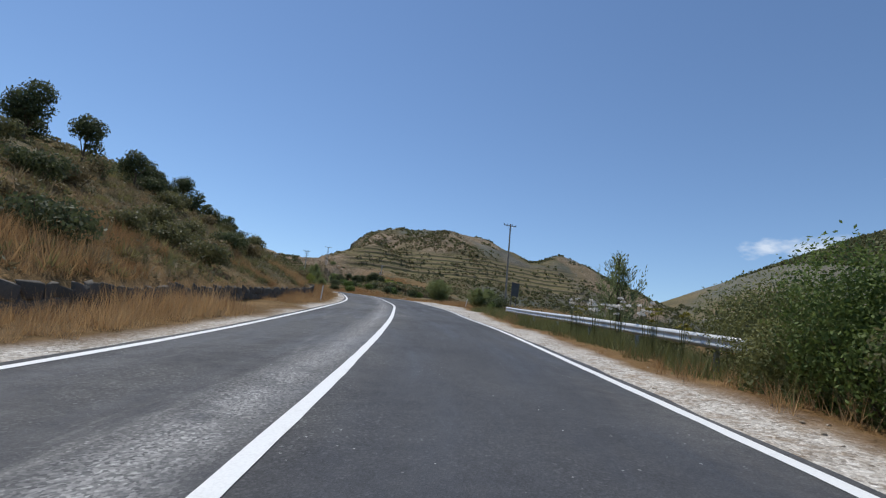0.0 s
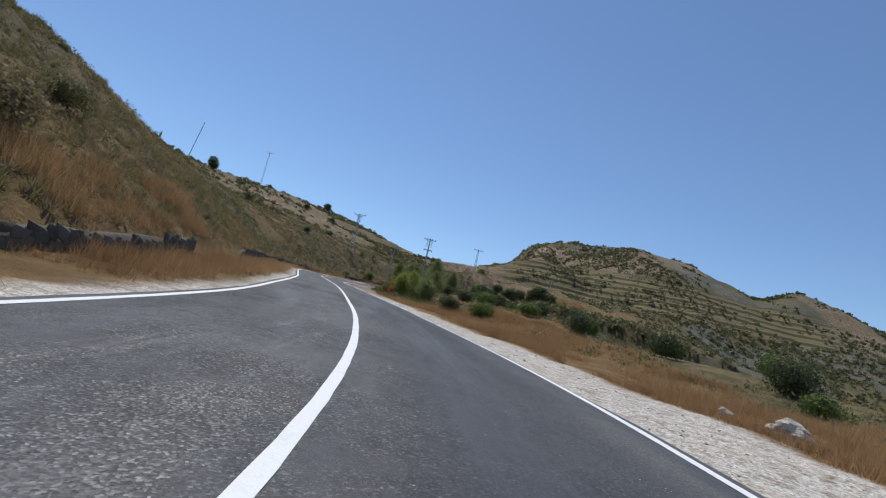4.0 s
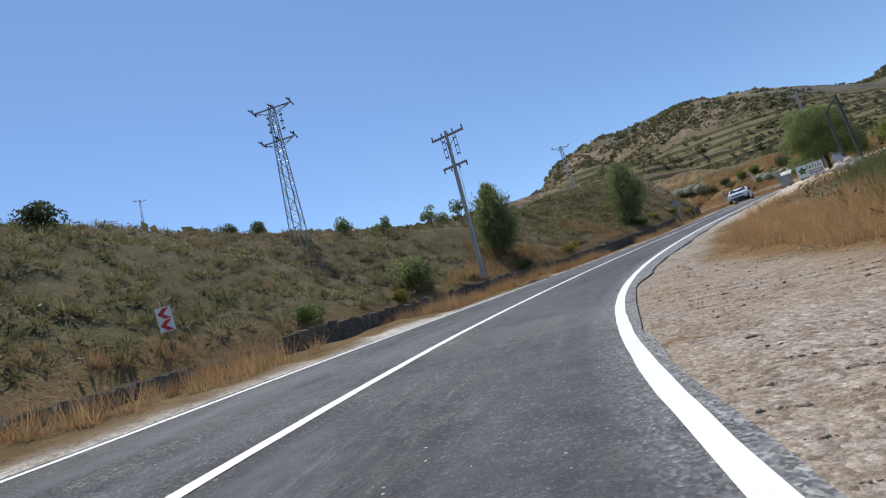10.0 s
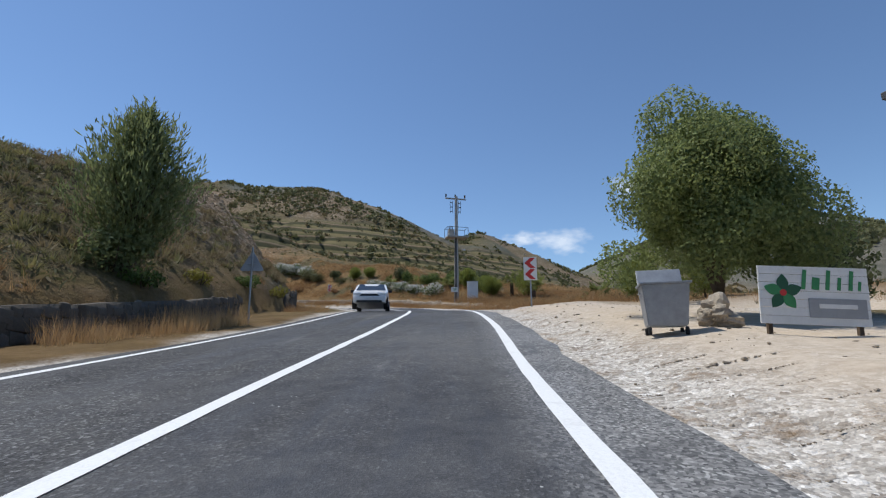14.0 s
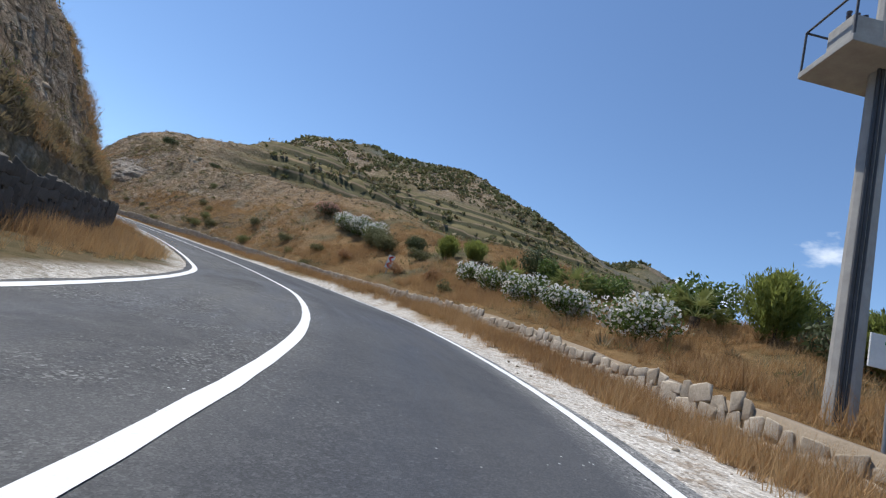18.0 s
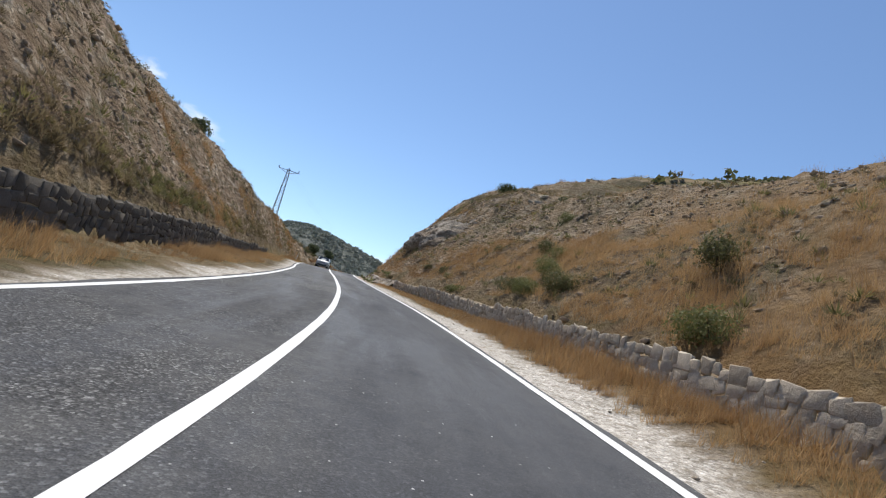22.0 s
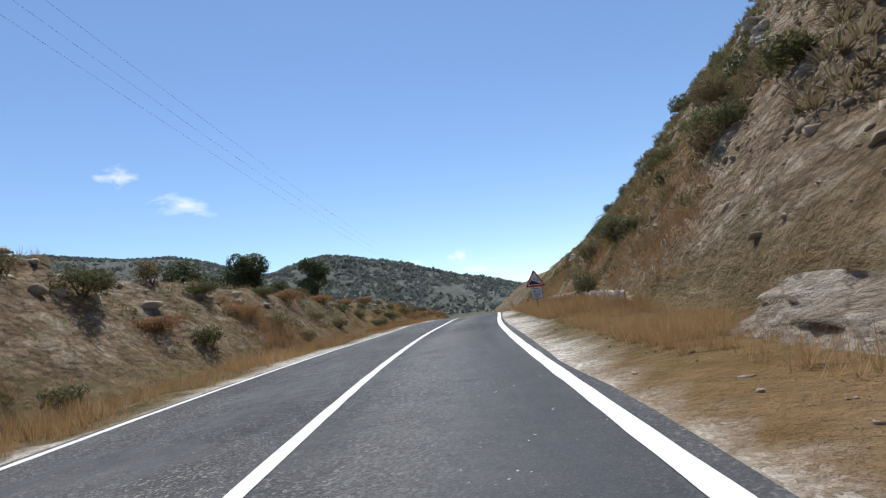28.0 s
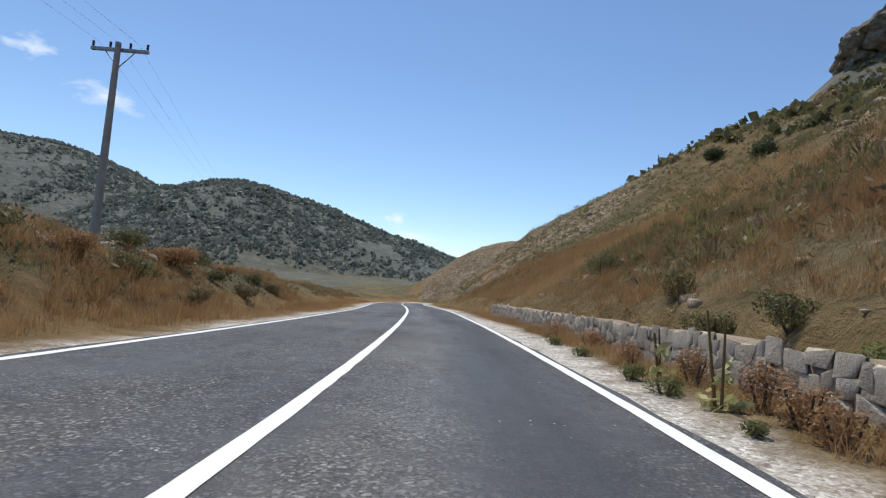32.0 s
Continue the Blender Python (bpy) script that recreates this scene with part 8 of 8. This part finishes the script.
for i, (s, d, h, r) in enumerate(((339.2, 4.55, 0.75, 0.42), (338.8, 5.3, 0.5, 0.42), (338.0, 5.5, 0.65, 0.5), (337.2, 5.4, 0.55, 0.45), (336.2, 5.5, 0.6, 0.55), (340.6, 5.5, 0.5, 0.45), (342.5, 5.6, 0.55, 0.5), (346.5, 5.4, 0.5, 0.45), (352.2, 5.5, 0.6, 0.5), (354.8, 5.2, 0.75, 0.45), (356.6, 5.2, 0.6, 0.5), (360.5, 5.5, 0.6, 0.5), (366, 6.0, 0.7, 0.6))):
    bush(g(s, d, -0.2), h * 0.75, r, "grey-green shrub on the rock ledge", 1425 + i, (M_OLIVE, M_SCRUB, M_WEEDLEAF)[i % 3], 0.026, group="shrubs on the ledge")
for i, (s, d, h, r) in enumerate(((355.5, 19.3, 1.4, 1.3), (357.5, 19.6, 1.2, 1.2), (352, 19.0, 1.0, 1.0), (336, 21, 1.1, 1.2), (330, 24, 1.0, 1.0))):
    bush(g(s, d), h, r, "dark bush on the crest of the cut", 440 + i, M_DARKTREE, 0.09, group="bushes on the crest")
for i, (s, d, h, r) in enumerate(((335.4, 3.5, 0.32, 0.18), (335.0, 3.6, 0.25, 0.15), (336.7, 3.7, 0.24, 0.16), (337.0, 3.3, 0.30, 0.18), (338.0, 3.6, 0.3, 0.2), (341.5, 3.7, 0.32, 0.2), (345, 3.7, 0.3, 0.2), (349, 3.8, 0.4, 0.22), (334.2, 3.7, 0.2, 0.14), (455.5, 4.3, 0.32, 0.25), (452.6, 4.2, 0.32, 0.26), (451.4, 4.2, 0.34, 0.26), (458, 4.4, 0.3, 0.25), (449.6, 4.2, 0.2, 0.15))):
    bush(g(s, d), h, r, "small green herb on the gravel edge", 450 + i, M_WEEDLEAF, 0.015, name="herb", category="herb", group="roadside herbs")

# past the crest
for i, (s, d, h, r) in enumerate(((392, 12, 1.3, 1.2), (389, 10.5, 1.2, 1.0), (395, 13.5, 1.2, 1.1), (386, 12.5, 1.6, 1.4), (384, 16, 1.6, 1.3), (399, 9.4, 1.8, 1.3), (402, 8.8, 1.4, 1.0))):
    bush(g(s, d), h, r, "dense olive-green bush below the rocky slope", 460 + i, M_OLIVE if i % 2 else M_SCRUB, 0.04, group="bushes below the rocks")
for i, (s, d, h, r) in enumerate(((417.3, -13.2, 4.9, 1.9), (419.5, -17.8, 3.5, 1.9), (421, -19.5, 3.3, 1.9), (407.2, -14.4, 4.2, 2.1), (405, -17, 3.8, 2.0), (438, -26, 2.6, 1.6), (433, -32, 2.8, 1.8), (446, -34, 2.6, 1.8))):
    round_tree(g(s, d), h, r, "dark green tree on the low bank past the crest", 470 + i, M_DARKTREE, 0.10, 2.0, "trees past the crest", 0.0)
for i, (s, d) in enumerate(((415, 20), (420, 24), (404, 22), (428, 18), (436, 26), (450, 20), (462, 22), (478, 24), (443, 33), (490, 28))):
    bush(g(s, d), 1.6, 1.3, "dark green bush on the grassy slope", 480 + i, M_DARKTREE if i % 2 else M_OLIVE, 0.09, group="bushes on the grassy slope")
for i in range(54):
    s, d = 384 + i * 1.75, -(7.2 + 4.2 * ((i * 7) % 9) / 9)
    bush(g(s, d), 0.6 + 0.5 * (i % 3) / 3, 0.7 + 0.45 * (i % 4) / 4, "rusty dried bush on the low bank" if i % 4 == 3 else "grey-brown bush on the low bank", 500 + i, (M_OLIVE, M_SCRUB, M_OLIVE, M_RUST)[i % 4], 0.04, group="bushes on the low bank")
xy, s_, d_ = along_road(620, 385, 470, 9.5, 15, -1)
scattered("bank_stones", SHARP, xy, 0.2 + 0.7 * RNG.random(len(xy)) ** 2, M_ROCK, "pale stones along the low bank", "stones", 0.1)


# the slope above the far wall: bushes, dried shrubs and a green meadow band
rng_c = np.random.default_rng(77)
for i in range(70):
    s, d = 381 + 44 * rng_c.random(), 9.2 + 15 * rng_c.random()
    bush(g(s, d), 0.6 + 0.7 * rng_c.random(), 0.5 + 0.6 * rng_c.random(), "olive and brown bush on the rocky slope", 700 + i, (M_OLIVE, M_OLIVE, M_SCRUB, M_DARKTREE)[i % 4], 0.065, group="bushes on the rocky slope", density=0.8)
bush(g(397.6, 7.3, -0.3), 1.7, 1.0, "tall dense olive-green bush at the wall", 790, M_OLIVE, 0.035, density=1.2)
for i, (s, d, h, r) in enumerate(((449.3, 4.75, 0.62, 0.32), (449.9, 4.85, 0.7, 0.34), (450.6, 4.9, 0.62, 0.32), (452.2, 4.95, 0.6, 0.34), (454.5, 5.0, 0.6, 0.36), (457, 5.0, 0.6, 0.4), (460, 5.0, 0.6, 0.4), (446, 4.9, 0.6, 0.36), (442, 5.2, 0.7, 0.4), (437, 5.6, 0.7, 0.45), (430, 6.0, 0.8, 0.45), (424, 6.2, 0.9, 0.5), (417, 6.3, 0.8, 0.5))):
    bush(g(s, d), h, r, "rusty dried shrub in front of the wall", 795 + i, M_RUST, 0.022, name="dried_shrub", category="shrub", group="dried shrubs at the wall")
for i, (s, d, h, r) in enumerate(((450.2, 5.9, 0.6, 0.4), (456, 6.6, 0.9, 0.5), (464, 7.6, 1.3, 0.8), (452, 6.2, 0.6, 0.5), (453.6, 6.0, 0.5, 0.5))):
    bush(g(s, d, -0.15), h, r, "fresh green bush above the wall", 810 + i, M_GREEN if i == 0 else M_OLIVE, 0.028, group="green bushes above the wall")
xy, s_, d_ = along_road(9000, 412, 520, 13, 48, 1)
keep = fbm(xy[:, 0], xy[:, 1], 14, 3, 95) > 0.46
scattered("meadow_scrub", thorn, xy[keep], 0.16 + 0.26 * RNG.random(keep.sum()), M_MEADOW, "low olive-green growth across the slope", "scrub")


def mullein(at, h, seed):
    """A tall mullein with a leaf rosette and seed spikes."""
    rng = np.random.default_rng(seed)
    t = thing("mullein", pose(*at), "tall dried mullein with pale basal leaves", "wild flower", "mulleins")
    for i in range(3):
        a = rng.random() * 6.283
        part("spike", rod(bmesh.new(), (0.05 * math.cos(a), 0.05 * math.sin(a), -0.1), (0.2 * math.cos(a), 0.2 * math.sin(a), h * (0.8 + 0.2 * rng.random())), 0.022, 0.012, 6), M_MULLEIN, t)
    ros = [((0.0, 0.0, 0.12), (0.24, 0.24, 0.12)), ((0.0, 0.0, 0.42), (0.10, 0.10, 0.22))]
    meshpart("leaves", leaf_mesh("leaves", leaf_cloud(ros, [24, 12], 0.10, rng, 0.42, 0.4), M_YELLOWLEAF), t)


M_MULLEIN = plain("mullein_stalk", (0.20, 0.13, 0.055), 0.9, 0.1, 0.3)
M_YELLOWLEAF = foliage("leaf_mullein", (0.34, 0.33, 0.12), (0.60, 0.56, 0.27))
for i, (s, d, h) in enumerate(((432.0, 4.0, 1.15), (432.3, 4.15, 1.05), (429.5, 5.6, 1.3), (450.6, 4.45, 1.2), (452.6, 4.7, 0.8), (343.5, 4.2, 0.7), (339.5, 4.2, 0.6))):
    mullein(g(s, d), h, 540 + i)


# ---- small fair-weather clouds, far off ----
def cloud_mat():
    m = Nodes("cloud", 1.0, 0.0)
    co = m.node("ShaderNodeTexCoord")
    mp = m.node("ShaderNodeMapping")
    m.link(co.outputs["Object"], mp.inputs["Vector"])
    ln = m.node("ShaderNodeVectorMath")
    ln.operation = "LENGTH"
    m.link(mp.outputs[0], ln.inputs[0])
    info = m.node("ShaderNodeObjectInfo")
    shift = m.node("ShaderNodeVectorMath")
    shift.operation = "ADD"
    m.link(mp.outputs[0], shift.inputs[0])
    m.link(info.outputs["Location"], shift.inputs[1])
    n = m.noise(1.9, 7, 0.58, shift.outputs[0], 0.30, 0.75)
    edge = m.math("SUBTRACT", m.math("ADD", n, 0.25), m.math("MULTIPLY", ln.outputs["Value"], 1.25))
    alpha = m.math("MULTIPLY", m.math("MINIMUM", m.math("MAXIMUM", m.math("MULTIPLY", edge, 1.2), 0.0), 1.0), 0.65)
    glow = m.node("ShaderNodeEmission")
    glow.inputs["Color"].default_value = (0.86, 0.90, 0.96, 1)
    clear = m.node("ShaderNodeBsdfTransparent")
    both = m.node("ShaderNodeMixShader")
    m.link(alpha, both.inputs[0])
    m.link(clear.outputs[0], both.inputs[1])
    m.link(glow.outputs[0], both.inputs[2])
    m.link(both.outputs[0], m.t.nodes["Material Output"].inputs["Surface"])
    return m.mat


M_CLOUD = cloud_mat()
for bearing, el, wide, high in ((-49.5, 17.4, 4.2, 2.3), (-41.0, 11.8, 5.2, 2.8), (-36.5, 12.4, 4.0, 1.8), (58.5, 13.4, 5.0, 2.0), (64.0, 16.0, 3.0, 1.6), (28.5, 4.2, 5.0, 1.2), (36.0, 5.6, 2.6, 1.0), (30.4, 5.9, 2.4, 1.6)):
    far = 3600.0
    b, e = radians(bearing), radians(el)
    at = Vector((-60 - math.sin(b) * math.cos(e) * far, 230 + math.cos(b) * math.cos(e) * far, 22 + math.sin(e) * far))
    me = mesh_of("cloud", [(-1, -1, 0), (1, -1, 0), (1, 1, 0), (-1, 1, 0)], [[0, 1, 2, 3]], M_CLOUD)
    ob = new("cloud", me)
    turn = (Vector((-60, 230, 22)) - at).to_track_quat("Z", "Y").to_matrix().to_4x4()
    ob.matrix_basis = Matrix.Translation(at) @ turn @ Matrix.Diagonal((far * math.tan(radians(wide)), far * math.tan(radians(high)), 1, 1))
    ob.visible_shadow = False
    tagged(ob, "small white fair-weather cloud in a blue sky", "cloud", "clouds", "structure")
